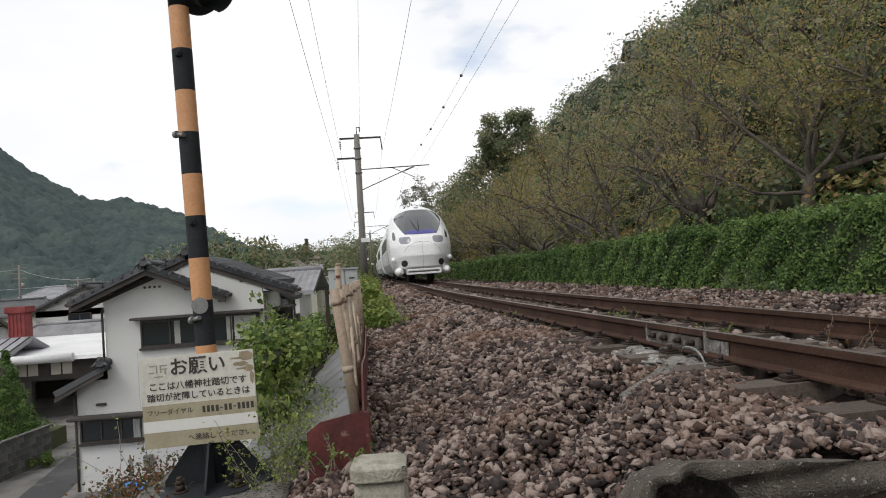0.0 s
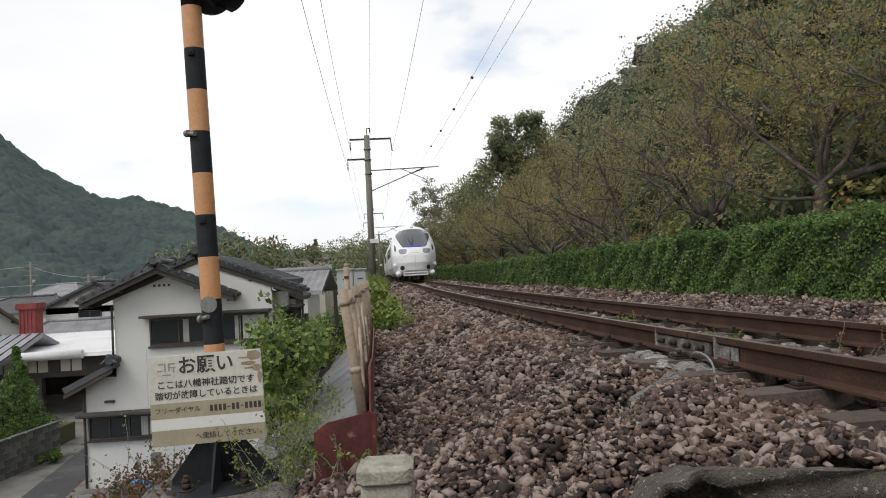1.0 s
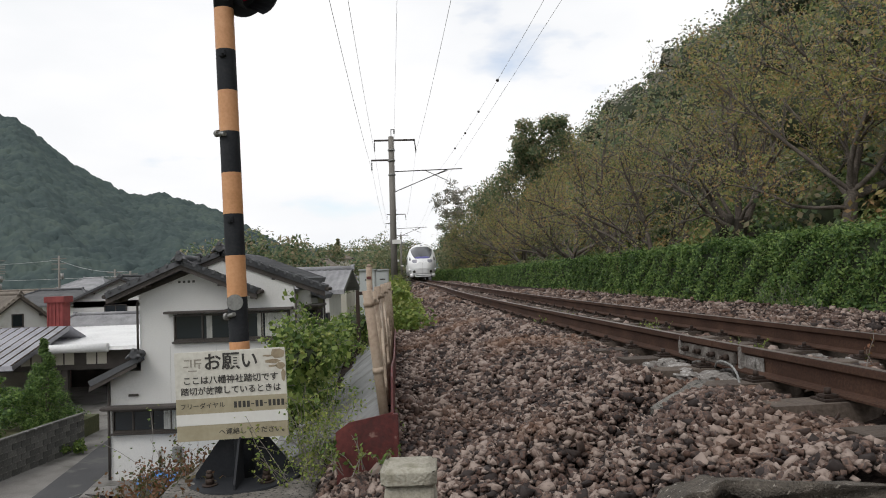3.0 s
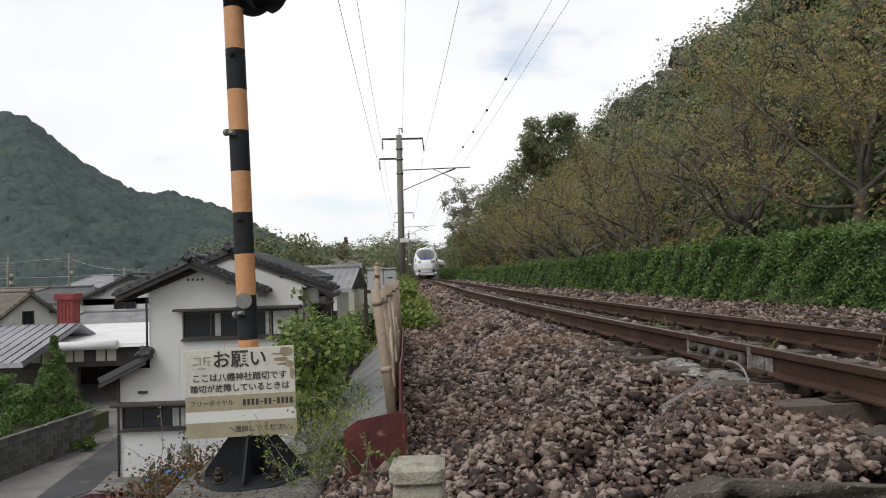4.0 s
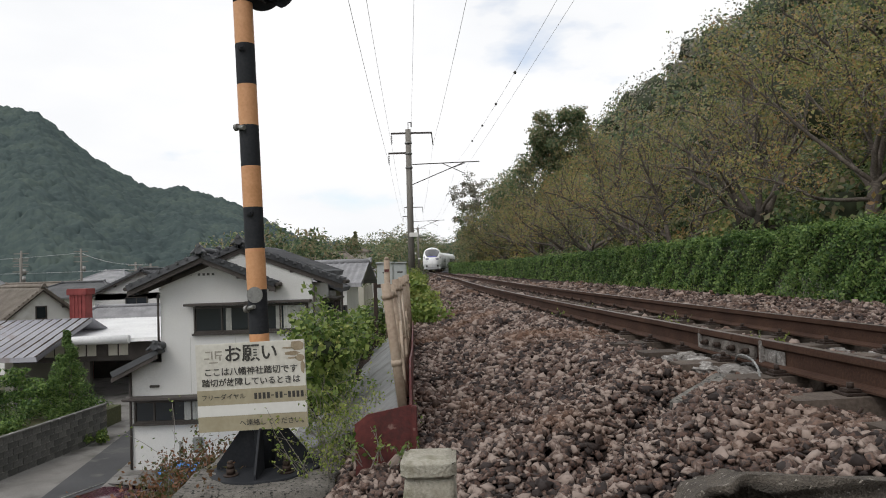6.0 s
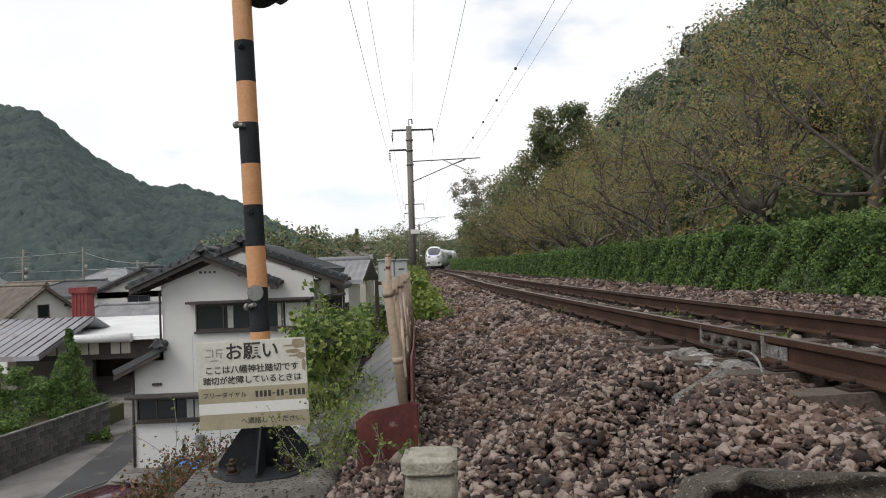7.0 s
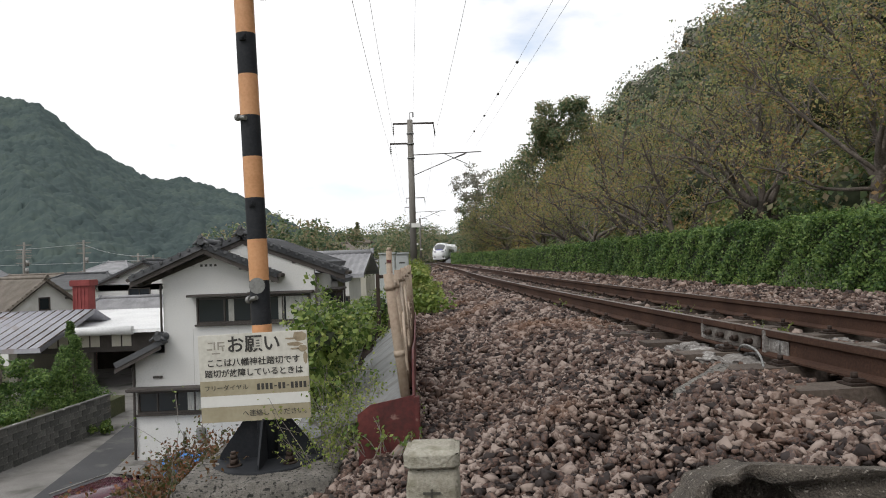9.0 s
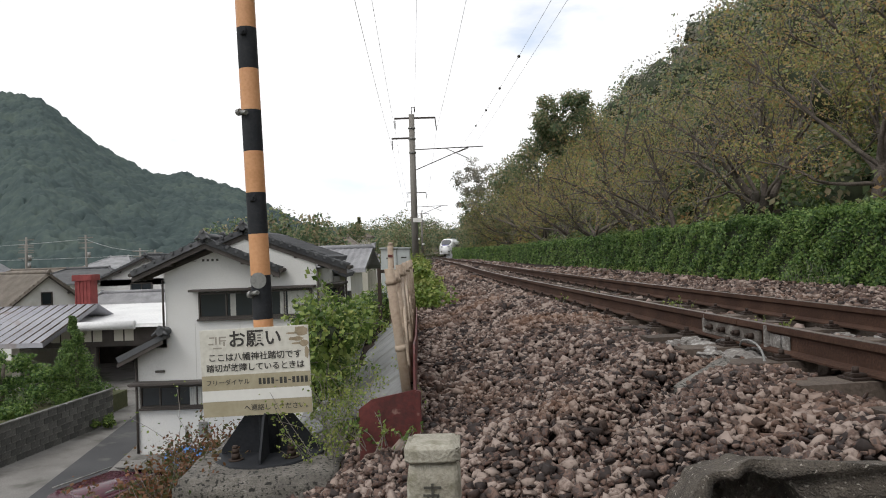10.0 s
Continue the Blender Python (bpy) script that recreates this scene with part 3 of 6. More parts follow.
# ---- mountain behind the town ----
RIDGE_U = [-2.2, -1.5, -1.1, -0.85, -0.64, -0.60, -0.57, -0.54, -0.49, -0.45, -0.41, -0.37, -0.33, -0.29, -0.25, -0.215, -0.18, -0.14, -0.10, -0.02, 0.1, 0.5]
RIDGE_E = [0.10, 0.16, 0.20, 0.235, 0.252, 0.250, 0.240, 0.215, 0.172, 0.148, 0.125, 0.128, 0.114, 0.100, 0.076, 0.055, 0.042, 0.038, 0.034, 0.03, 0.03, 0.03]


def canopy(x, y, cell, rise_):
    """Rounded tree crowns standing shoulder to shoulder, as a height over the slope."""
    ix, iy = np.floor(x / cell), np.floor(y / cell)
    top = np.zeros_like(x)
    for a in (-1, 0, 1):
        for b in (-1, 0, 1):
            h = [np.modf(np.abs(np.sin((ix + a) * p + (iy + b) * q) * 43758.5))[0] for p, q in ((127.1, 311.7), (269.5, 183.3), (419.2, 371.9))]
            px, py = (ix + a + 0.15 + 0.7 * h[0]) * cell, (iy + b + 0.15 + 0.7 * h[1]) * cell
            d = ((x - px) ** 2 + (y - py) ** 2) / (cell * (0.65 + 0.25 * h[2])) ** 2
            top = np.maximum(top, rise_ * (0.55 + 0.75 * h[2]) * np.sqrt(np.clip(1 - d, 0, 1)))
    return top


us = np.concatenate([np.linspace(-2.2, -0.78, 60), np.linspace(-0.776, 0.02, 560), np.linspace(0.03, 0.5, 30)])
ts = np.concatenate([np.linspace(0, 1.02, 190), np.linspace(1.05, 1.35, 8)])
U, T = np.meshgrid(us, ts)
E = np.interp(U, RIDGE_U, RIDGE_E)
DIST = 330 + 520 * T
rise = np.where(T < 1, T ** 1.25, 1 - (T - 1) * 1.1)
WOB = 1 + 0.16 * np.sin(U * 23 + 5 * T) * np.sin(T * 6) * (1 - T) + 0.05 * np.sin(U * 77 + 9 * T) * (1 - np.clip(T, 0, 1))
XM, YM = U * DIST, DIST
ZM = -8 + (E * 850 + 8) * rise * WOB + canopy(XM, YM, 8.0, 6.5) + canopy(XM + 300, YM, 3.6, 1.8) - 4.0
idx = np.arange(U.size).reshape(U.shape)
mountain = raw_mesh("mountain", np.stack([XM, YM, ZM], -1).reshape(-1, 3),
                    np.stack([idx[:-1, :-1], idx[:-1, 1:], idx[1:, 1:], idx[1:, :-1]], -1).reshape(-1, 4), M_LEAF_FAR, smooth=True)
tagged(mountain, "forested mountain ridge beyond the town", "mountain", kind="structure")


# ---- level crossing warning post with its notice ----
def disc(bm, c, axis, r, h, n=24):
    a = Vector(c)
    return tube(bm, a, a + Vector(axis).normalized() * h, r, n=n)


def lettering(name, text, size, x, z, y, material, parent, wide=1.0, rise=0.0):
    """Raised letters as a mesh, upright, facing -y; x is the middle."""
    cu = bpy.data.curves.new(name, "FONT")
    cu.body, cu.size, cu.align_x, cu.extrude, cu.offset = text, size, "CENTER", 0.0008, rise
    cu.resolution_u = 3
    tmp = new(name, cu)
    me = bpy.data.meshes.new_from_object(tmp.evaluated_get(bpy.context.evaluated_depsgraph_get()))
    bpy.data.objects.remove(tmp)
    xs = [v.co.x for v in me.vertices] or [0]
    k = wide / (max(xs) - min(xs)) if len(me.vertices) else 1
    for v in me.vertices:
        v.co = Vector((v.co.x * k, -v.co.z, v.co.y * min(k, 1.25)))
    me.materials.append(material)
    ob = new(name, me)
    ob.parent, ob.location = parent, (x, y, z)
    return ob


POST = empty("crossing_signal_post", -1.063, 4.14, -0.655, 0, "orange and black striped steel crossing signal post bolted to concrete", "signal post")
LEAN = Matrix.Rotation(radians(-1.4), 4, "Y")


def on_post(name, bm, material, label="", parent=None):
    for v in bm.verts:
        v.co = LEAN @ v.co
    return part(name, bm, material, parent or POST, label)


EDGES = [-0.001, 0.40, 0.805, 1.065, 1.31, 1.555, 1.80, 2.045, 2.29, 2.535, 2.785, 3.3]
for k, (a, b) in enumerate(zip(EDGES, EDGES[1:])):
    bm = bmesh.new()
    tube(bm, (0, 0, a), (0, 0, b), 0.0575, n=32, cap=k in (0, 10))
    on_post("band", bm, M_ORANGE if k % 2 == 1 else M_BLACK, "faded orange painted band" if k % 2 == 1 else "faded black painted band")
bm = disc(bmesh.new(), (0, 0, 0), (0, 0, 1), 0.325, 0.022, 48)
on_post("base_flange", bm, M_BLACK, "round black steel base flange")
for k in range(4):
    bm = prism(bmesh.new(), [(0.05, 0.022), (0.285, 0.022), (0.285, 0.05), (0.13, 0.255), (0.05, 0.27)], -0.006, 0.006)
    bmesh.ops.transform(bm, matrix=Matrix.Rotation(radians(k * 90 + 2), 4, "Z"), verts=bm.verts)
    on_post("gusset", bm, M_BLACK)
for k in range(4):
    a = radians(k * 90 + 45)
    c = (0.225 * math.cos(a), 0.225 * math.sin(a))
    bm = bmesh.new()
    tube(bm, (*c, 0.022), (*c, 0.030), 0.042, n=20)
    tube(bm, (*c, 0.030), (*c, 0.062), 0.026, n=6)
    tube(bm, (*c, 0.062), (*c, 0.088), 0.021, n=6)
    tube(bm, (*c, 0.085), (*c, 0.105), 0.014, n=10)
    on_post("anchor_bolt", bm, M_BOLT, "rusted anchor bolt and nut")
bm = disc(bmesh.new(), (0.0, -0.055, 1.035), (0, -1, 0), 0.047, 0.006, 24)
on_post("round_tag", bm, M_GALV, "round grey metal tag")
for z, x, dx in ((0.955, -0.05, 0.05), (2.03, -0.055, 0.05)):
    bm = tube(bmesh.new(), (x, -0.045, z), (x + dx, -0.085, z + 0.012 * (1 if z < 1 else -1)), 0.013, n=10)
    tube(bm, (x - 0.012, -0.043, z), (x + 0.006, -0.055, z), 0.021, n=12)
    on_post("clamp_screw", bm, M_GALV, "galvanised clamp screw")
for z in (2.50, 1.52):
    bm = bbox(-0.022, 0.016, -0.075, -0.05, z - 0.02, z + 0.02, 0.004)
    tube(bm, (-0.002, -0.07, z), (-0.002, -0.085, z), 0.008, n=8)
    on_post("cable_bracket", bm, M_BLACK)
M_LENS = mat("red_lens", [(0.40, 0.008, 0.05), (0.52, 0.012, 0.075)], 0.2, 9, 60, 0.0)
for sx, rz in ((0.07, 50),):
    m = pose(sx, 0.11, 2.98, 0, 0, rz)
    bm = tube(bmesh.new(), (0, 0.0, 0), (0, 0.03, 0), 0.19, n=36)
    tube(bm, (0, 0.03, 0), (0, 0.13, 0), 0.11, 0.07, n=24)
    for v in bm.verts:
        v.co = m @ v.co
    unit = on_post("lamp_disc", bm, M_BLACK, "black round signal lamp backing")
    bm = bmesh.new()
    bmesh.ops.create_uvsphere(bm, u_segments=20, v_segments=10, radius=0.1)
    for v in bm.verts:
        v.co = m @ Vector((v.co.x, v.co.y * 0.35 - 0.004, v.co.z))
    on_post("lens", bm, M_LENS, "unlit red lens", unit)
    bm = bmesh.new()
    rows = []
    for j, yy in enumerate((0.0, -0.28)):
        row = []
        for k in range(25):
            a = radians(-65 + 310 * k / 24)
            yk = yy * (0.75 + 0.25 * math.sin(a)) if j else 0
            row.append([bm.verts.new((rr * math.cos(a), yk, rr * math.sin(a) - 0.09 * j)) for rr in (0.135, 0.130)])
        rows.append(row)
    for k in range(24):
        for q in (0, 1):
            bm.faces.new((rows[0][k][q], rows[0][k + 1][q], rows[1][k + 1][q], rows[1][k][q]))
        bm.faces.new((rows[1][k][0], rows[1][k + 1][0], rows[1][k + 1][1], rows[1][k][1]))
    for v in bm.verts:
        v.co = m @ v.co
    on_post("hood", bm, M_BLACK, "black lamp hood", unit)
bm = tube(bmesh.new(), (-0.2, 0.05, 3.1), (0.25, 0.05, 3.1), 0.025, n=12)
on_post("cross_arm", bm, M_BLACK)

sign = empty("notice_board", -1.113, 4.055, -0.147, 0, "weathered white enamel crossing notice with faded tan bands", "sign")
sign.rotation_euler = (0, radians(-1.3), 0)
part("board", bbox(-0.317, 0.317, 0, 0.012, -0.254, 0.254, 0.003), M_SIGN, sign)
part("band", bbox(-0.316, 0.316, -0.0015, 0.0, -0.100, -0.013, 0), M_SIGN_TAN, sign, "faded tan printed band")
part("band", bbox(-0.316, 0.316, -0.0015, 0.0, -0.253, -0.165, 0), M_SIGN_TAN, sign, "faded tan printed band")
part("strip", bbox(-0.316, 0.316, -0.0025, 0.0, -0.164, -0.101, 0), M_SIGN_CLEAN, sign, "clean white pasted strip")
for x, z, w, h in ((-0.245, 0.208, 0.03, 0.008), (-0.222, 0.19, 0.009, 0.045), (-0.252, 0.17, 0.03, 0.008), (-0.2, 0.19, 0.009, 0.045), (-0.18, 0.208, 0.035, 0.008), (-0.18, 0.188, 0.035, 0.007), (-0.175, 0.17, 0.01, 0.025), (-0.215, 0.146, 0.05, 0.007)):
    part("mark", bbox(x - w / 2, x + w / 2, -0.001, 0, z - h / 2, z + h / 2), M_LOGO, sign, "faded company mark")
lettering("heading_text", "お願い", 0.085, 0.005, 0.155, -0.002, M_INK, sign, 0.30, 0.0016)
lettering("text_line", "ここは八幡神社踏切です", 0.05, 0.0, 0.073, -0.002, M_INK, sign, 0.535, 0.0006)
lettering("text_line", "踏切が故障しているときは", 0.05, 0.0, 0.012, -0.002, M_INK, sign, 0.57, 0.0006)
lettering("text_line", "フリーダイヤル", 0.04, -0.165, -0.068, -0.003, M_INK, sign, 0.25, 0.0)
lettering("text_line", "へ連絡してください。", 0.04, 0.12, -0.222, -0.003, M_INK, sign, 0.37, 0.0)
for k in range(12):
    if k not in (4, 7):
        x = 0.022 + k * 0.0245
        part("bar", bbox(x - 0.008, x + 0.008, -0.003, 0, -0.076, -0.040), M_INK, sign)
    else:
        x = 0.022 + k * 0.0245
        part("bar", bbox(x - 0.008, x + 0.008, -0.003, 0, -0.061, -0.055), M_INK, sign)
M_RUSTSTAIN = mat("brown_rust_stain", [(0.20, 0.15, 0.09), (0.30, 0.24, 0.16), (0.36, 0.30, 0.21)], 0.8, 12, 60, 0.2)
bm = bmesh.new()
for x0, x1, z0, z1 in ((0.235, 0.315, 0.195, 0.250), (0.20, 0.29, 0.165, 0.19), (0.26, 0.315, 0.13, 0.168), (0.185, 0.25, 0.205, 0.215), (0.29, 0.315, 0.06, 0.13), (0.215, 0.27, 0.145, 0.156)):
    pts = []
    for k in range(16):
        a = k / 16 * 6.283
        rr = 1 + 0.3 * noise.noise(Vector((x0 * 40, z0 * 40, k * 0.9)))
        pts.append(bm.verts.new((min(0.3155, (x0 + x1) / 2 + math.cos(a) * (x1 - x0) / 2 * rr), -0.0012, min(0.2525, (z0 + z1) / 2 + math.sin(a) * (z1 - z0) / 2 * rr))))
    bm.faces.new(pts)
part("stain", bm, M_RUSTSTAIN, sign, "brown peeling stain")
for z in (0.13, -0.2):
    part("clamp", bbox(-0.02, 0.13, 0.012, 0.03, z - 0.015, z + 0.015, 0.003), M_GALV, sign)


def rough_block(x0, x1, y0, y1, z0, z1, seed, amp=0.02, cuts=10, bevel=0.04):
    bm = box(bmesh.new(), x0, x1, y0, y1, z0, z1)
    bmesh.ops.subdivide_edges(bm, edges=bm.edges[:], cuts=cuts, use_grid_fill=True)
    cxm, cym, czm = (x0 + x1) / 2, (y0 + y1) / 2, (z0 + z1) / 2
    for v in bm.verts:
        d = Vector(((v.co.x - cxm) / (x1 - x0) * 2, (v.co.y - cym) / (y1 - y0) * 2, (v.co.z - czm) / (z1 - z0) * 2))
        near = sum(abs(c) > 0.93 for c in d)
        if near >= 2:
            v.co -= Vector((math.copysign(1, d.x) * (abs(d.x) > 0.93), math.copysign(1, d.y) * (abs(d.y) > 0.93), math.copysign(1, d.z) * (abs(d.z) > 0.93))) * bevel * 0.5
        v.co += Vector([noise.noise(v.co * 7 + Vector((seed, k * 31, 0))) for k in range(3)]) * amp
    for f in bm.faces:
        f.smooth = True
    return bm


base = part("concrete_footing", rough_block(-1.47, -0.585, 3.66, 4.60, -1.75, -0.648, 3, 0.022, 26, 0.06), M_CONC)
tagged(base, "rough weathered concrete footing under the signal post", "concrete block")
base.data.polygons.foreach_set("use_smooth", [True] * len(base.data.polygons))

# ---- granite marker stone ----
stump = empty("marker_stone", -0.045, 1.88, 0, -3, "short squared granite boundary marker with a sloping cap", "marker stone")
bm = rough_block(-0.072, 0.072, -0.075, 0.075, -0.045, 0.0, 8, 0.004, 8, 0.02)
part("cap", bm, M_GRANITE, stump)
bm = rough_block(-0.07, 0.07, -0.07, 0.07, -0.62, -0.046, 9, 0.004, 10, 0.012)
part("shaft", bm, M_GRANITE, stump)
M_CARVE = mat("dark_carved_stroke", [(0.05, 0.048, 0.04), (0.09, 0.085, 0.07)], 0.9, 9, 60, 0.2)
for x, z, w, h in ((0.0, -0.105, 0.045, 0.006), (0.0, -0.12, 0.006, 0.05), (-0.004, -0.125, 0.04, 0.005), (0.004, -0.145, 0.05, 0.006), (-0.012, -0.138, 0.006, 0.02), (0.014, -0.135, 0.006, 0.02)):
    part("carved_stroke", bbox(x - w / 2, x + w / 2, -0.0755, -0.068, z - h / 2, z + h / 2), M_CARVE, stump)

# ---- broken concrete drain at the crossing's edge ----
drain = empty("concrete_drain", 0.86, 2.0, -0.345, -4, "broken half-buried concrete drain with a dark opening", "drain")
bm = bmesh.new()
rows = []
for j in range(13):
    yy = -0.07 + 0.2 * j / 12
    row = []
    for k in range(41):
        a = math.pi * k / 40
        wob = 1 + 0.05 * noise.noise(Vector((math.cos(a) * 4, math.sin(a) * 4, yy * 6))) + 0.02 * noise.noise(Vector((math.cos(a) * 19, math.sin(a) * 19, yy * 20)))
        wide = 0.22 if a < 1.57 else 0.78
        flat = 0.75 if a < 1.57 else 0.5
        deep = 0.0 if j == 12 else 1.0
        row.append((bm.verts.new((-math.cos(a) * wide * wob, yy + 0.02 * math.sin(9 * a), (0.24 - 0.05 * j / 12) * math.sin(a) ** flat * wob)),
                    bm.verts.new((-math.cos(a) * 0.145 * deep - 0.02, yy + 0.02 * math.sin(9 * a), 0.205 * math.sin(a) ** 0.55 * deep))))
    rows.append(row)
for j in range(12):
    for k in range(40):
        bm.faces.new((rows[j][k][0], rows[j + 1][k][0], rows[j + 1][k + 1][0], rows[j][k + 1][0]))
        bm.faces.new((rows[j][k][1], rows[j][k + 1][1], rows[j + 1][k + 1][1], rows[j + 1][k][1]))
for k in range(40):
    bm.faces.new((rows[0][k][0], rows[0][k + 1][0], rows[0][k + 1][1], rows[0][k][1]))
bmesh.ops.recalc_face_normals(bm, faces=bm.faces)
for f in bm.faces:
    f.smooth = True
M_DRAIN = mat("dark_mossy_concrete", [(0.04, 0.034, 0.028), (0.10, 0.084, 0.068), (0.20, 0.172, 0.142)], 0.95, 9, 150, 1.0, spots=((0.40, 0.36, 0.31), 60, 0.62, 0.68), dist=0.02)
part("shell", bm, M_DRAIN, drain)
part("silt", bbox(-0.1, 0.14, -0.04, 0.1, -0.25, -0.04, 0.02), M_EARTH, drain, "dark silt inside the opening")
slab = part("concrete_slab", rough_block(-0.35, 0.35, -0.09, 0.09, -0.12, 0.0, 5, 0.008, 8, 0.02), M_CONC)
slab.matrix_basis = pose(1.42, 3.72, -0.185, 8, -4, 50)
tagged(slab, "buried grey concrete slab edge among the ballast", "slab")

# ---- old pipe fence with its red plate, and the sheeted slope ----
def fx(y):
    return -0.065 - 0.036 * y


fence = empty("trackside_fence", label="rust-stained cream pipe fence leaning along the ballast", category="fence")
for k in range(9):
    y = 3.70 + 0.70 * k
    lean = -0.08 + 0.0063 * k
    bm = bmesh.new()
    a, b = Vector((fx(y) - 0.012, y, -0.30)), Vector((fx(y) - 0.012 + lean, y, 0.43 - 0.02 * (k % 2)))
    tube(bm, a, b, 0.026, n=16)
    post = part("post", bm, M_PIPE, fence)
    for t, h in ((0.42, 0.022), (0.90, 0.018)):
        c = a.lerp(b, t)
        bm = tube(bmesh.new(), c - (b - a) * h, c + (b - a) * h, 0.0295, n=16)
        part("sleeve", bm, M_PIPE, post, "rusted pipe sleeve")
for z, r, lx in ((0.36, 0.016, -0.085), (0.06, 0.015, -0.051)):
    bm = tube(bmesh.new(), (fx(3.73) + lx, 3.73, z), (fx(9.3) + lx * 0.5, 9.3, z), r, n=10)
    part("rail", bm, M_PIPE, fence)
for k in range(5):
    y = 3.7 + 1.12 * k
    bm = tube(bmesh.new(), (fx(y) - 0.01, y + 0.05, -0.1), (fx(y + 1.12) - 0.05, y + 1.1, 0.34), 0.010, n=8)
    part("brace", bm, M_PIPE, fence)
bm = bmesh.new()
prism(bm, [(3.66, -0.60), (9.6, -0.60), (9.6, -0.22), (6.0, -0.19), (4.15, -0.03), (3.95, -0.06), (3.66, -0.215)], -0.006, 0.006)
for v in bm.verts:
    v.co = Vector((fx(v.co.x) + 0.022 + v.co.y, v.co.x, v.co.z))
part("side_plate", bm, M_REDPLATE, fence, "dark red rusted retaining plate")
bm = prism(bmesh.new(), [(-0.47, -0.70), (-0.165, -0.62), (-0.165, -0.205), (-0.40, -0.25), (-0.47, -0.30)], 3.645, 3.657)
part("end_plate", bm, M_REDPLATE, fence, "dark red rusted end plate")
part("angle_post", bbox(-0.172, -0.142, 3.62, 3.65, -0.62, -0.21, 0.004), M_REDPLATE, fence)
bm = bmesh.new()
rows = []
for j in range(28):
    row = []
    for k in range(14):
        t = k / 13
        y = 3.66 + 2.3 * t + (6.6 - 2.3 * t) * j / 27
        z = -0.235 - 0.86 * t + 0.014 * math.sin(y * 9 + 4 * t) * (0.2 + t) + 0.02 * noise.noise(Vector((y * 1.5, t * 3, 0)))
        row.append(bm.verts.new((fx(y) - 0.03 - 1.15 * t, y, z)))
    rows.append(row)
for a, b in zip(rows, rows[1:]):
    for k in range(13):
        bm.faces.new((a[k], b[k], b[k + 1], a[k + 1])).smooth = True
bmesh.ops.recalc_face_normals(bm, faces=bm.faces)
ret = bmesh.ops.extrude_face_region(bm, geom=bm.faces[:])
for v in ret["geom"]:
    if isinstance(v, bmesh.types.BMVert):
        v.co.z -= 0.03
bmesh.ops.recalc_face_normals(bm, faces=bm.faces)
sheet = part("slope_sheet", bm, M_SLATE)
tagged(sheet, "grey streaked sheeting covering the bank below the fence", "slope cover")

rack = empty("rusty_frame", -0.92, 9.9, -1.0, 0, "rusty brown angle-iron frame beside the fence", "frame")
part("upright", bbox(-0.025, 0.025, -0.025, 0.025, 0, 1.32, 0.003), M_BOLT, rack)
part("crossbar", bbox(0.025, 0.5, -0.02, 0.02, 1.25, 1.30, 0.003), M_BOLT, rack)
M_CABINET = mat("pale_grey_cabinet_paint", [(0.36, 0.38, 0.38), (0.45, 0.47, 0.47)], 0.55, 2, 20, 0.05, spots=((0.25, 0.24, 0.22), 2.4, 0.6, 0.75))
for x, y, w, h, lab in ((-0.945, 12.2, 0.27, 0.56, "pale grey trackside equipment cabinet"), (-0.735, 12.9, 0.24, 0.60, "pale blue-grey trackside equipment cabinet")):
    cab = empty("equipment_cabinet", x, y, -0.75, 0, lab, "cabinet", "trackside cabinets")
    part("body", bbox(-w / 2, w / 2, -0.15, 0.15, 0.45, 1.36, 0.012), M_CABINET, cab)
    part("lid", bbox(-w / 2 - 0.02, w / 2 + 0.02, -0.18, 0.17, 1.361, 1.39, 0.008), M_CABINET, cab)
    part("leg", bbox(-w / 2 + 0.02, w / 2 - 0.02, -0.1, 0.1, 0, 0.449, 0.01), M_CONC, cab)
    part("label_plate", bbox(-0.04, 0.06, -0.153, -0.148, 1.19, 1.215), M_INK, cab)
marker = empty("short_concrete_post", -0.80, 10.6, -0.75, 0, "short round-topped brown concrete marker post", "marker post")
bm = tube(bmesh.new(), (0, 0, 0), (0, 0, 1.40), 0.05, 0.045, n=16)
tube(bm, (0, 0, 1.40), (0, 0, 1.45), 0.045, 0.02, n=16)
part("shaft", bm, M_PIPE, marker)
part("painted_mark", bbox(-0.035, 0.035, -0.054, -0.044, 1.22, 1.26), M_REDPLATE, marker, "faded red painted mark")


# ---- overhead line masts and wires ----
def insulator(bm, x, z, n=4, y=0.0):
    tube(bm, (x, y, z), (x, y, z - 0.12), 0.012, n=6)
    for k in range(n):
        tube(bm, (x, y, z - 0.12 - 0.11 * k), (x, y, z - 0.17 - 0.11 * k), 0.055, 0.03, n=10)
    tube(bm, (x, y, z - 0.12), (x, y, z - 0.14 - 0.11 * n), 0.014, n=6)
    return bm


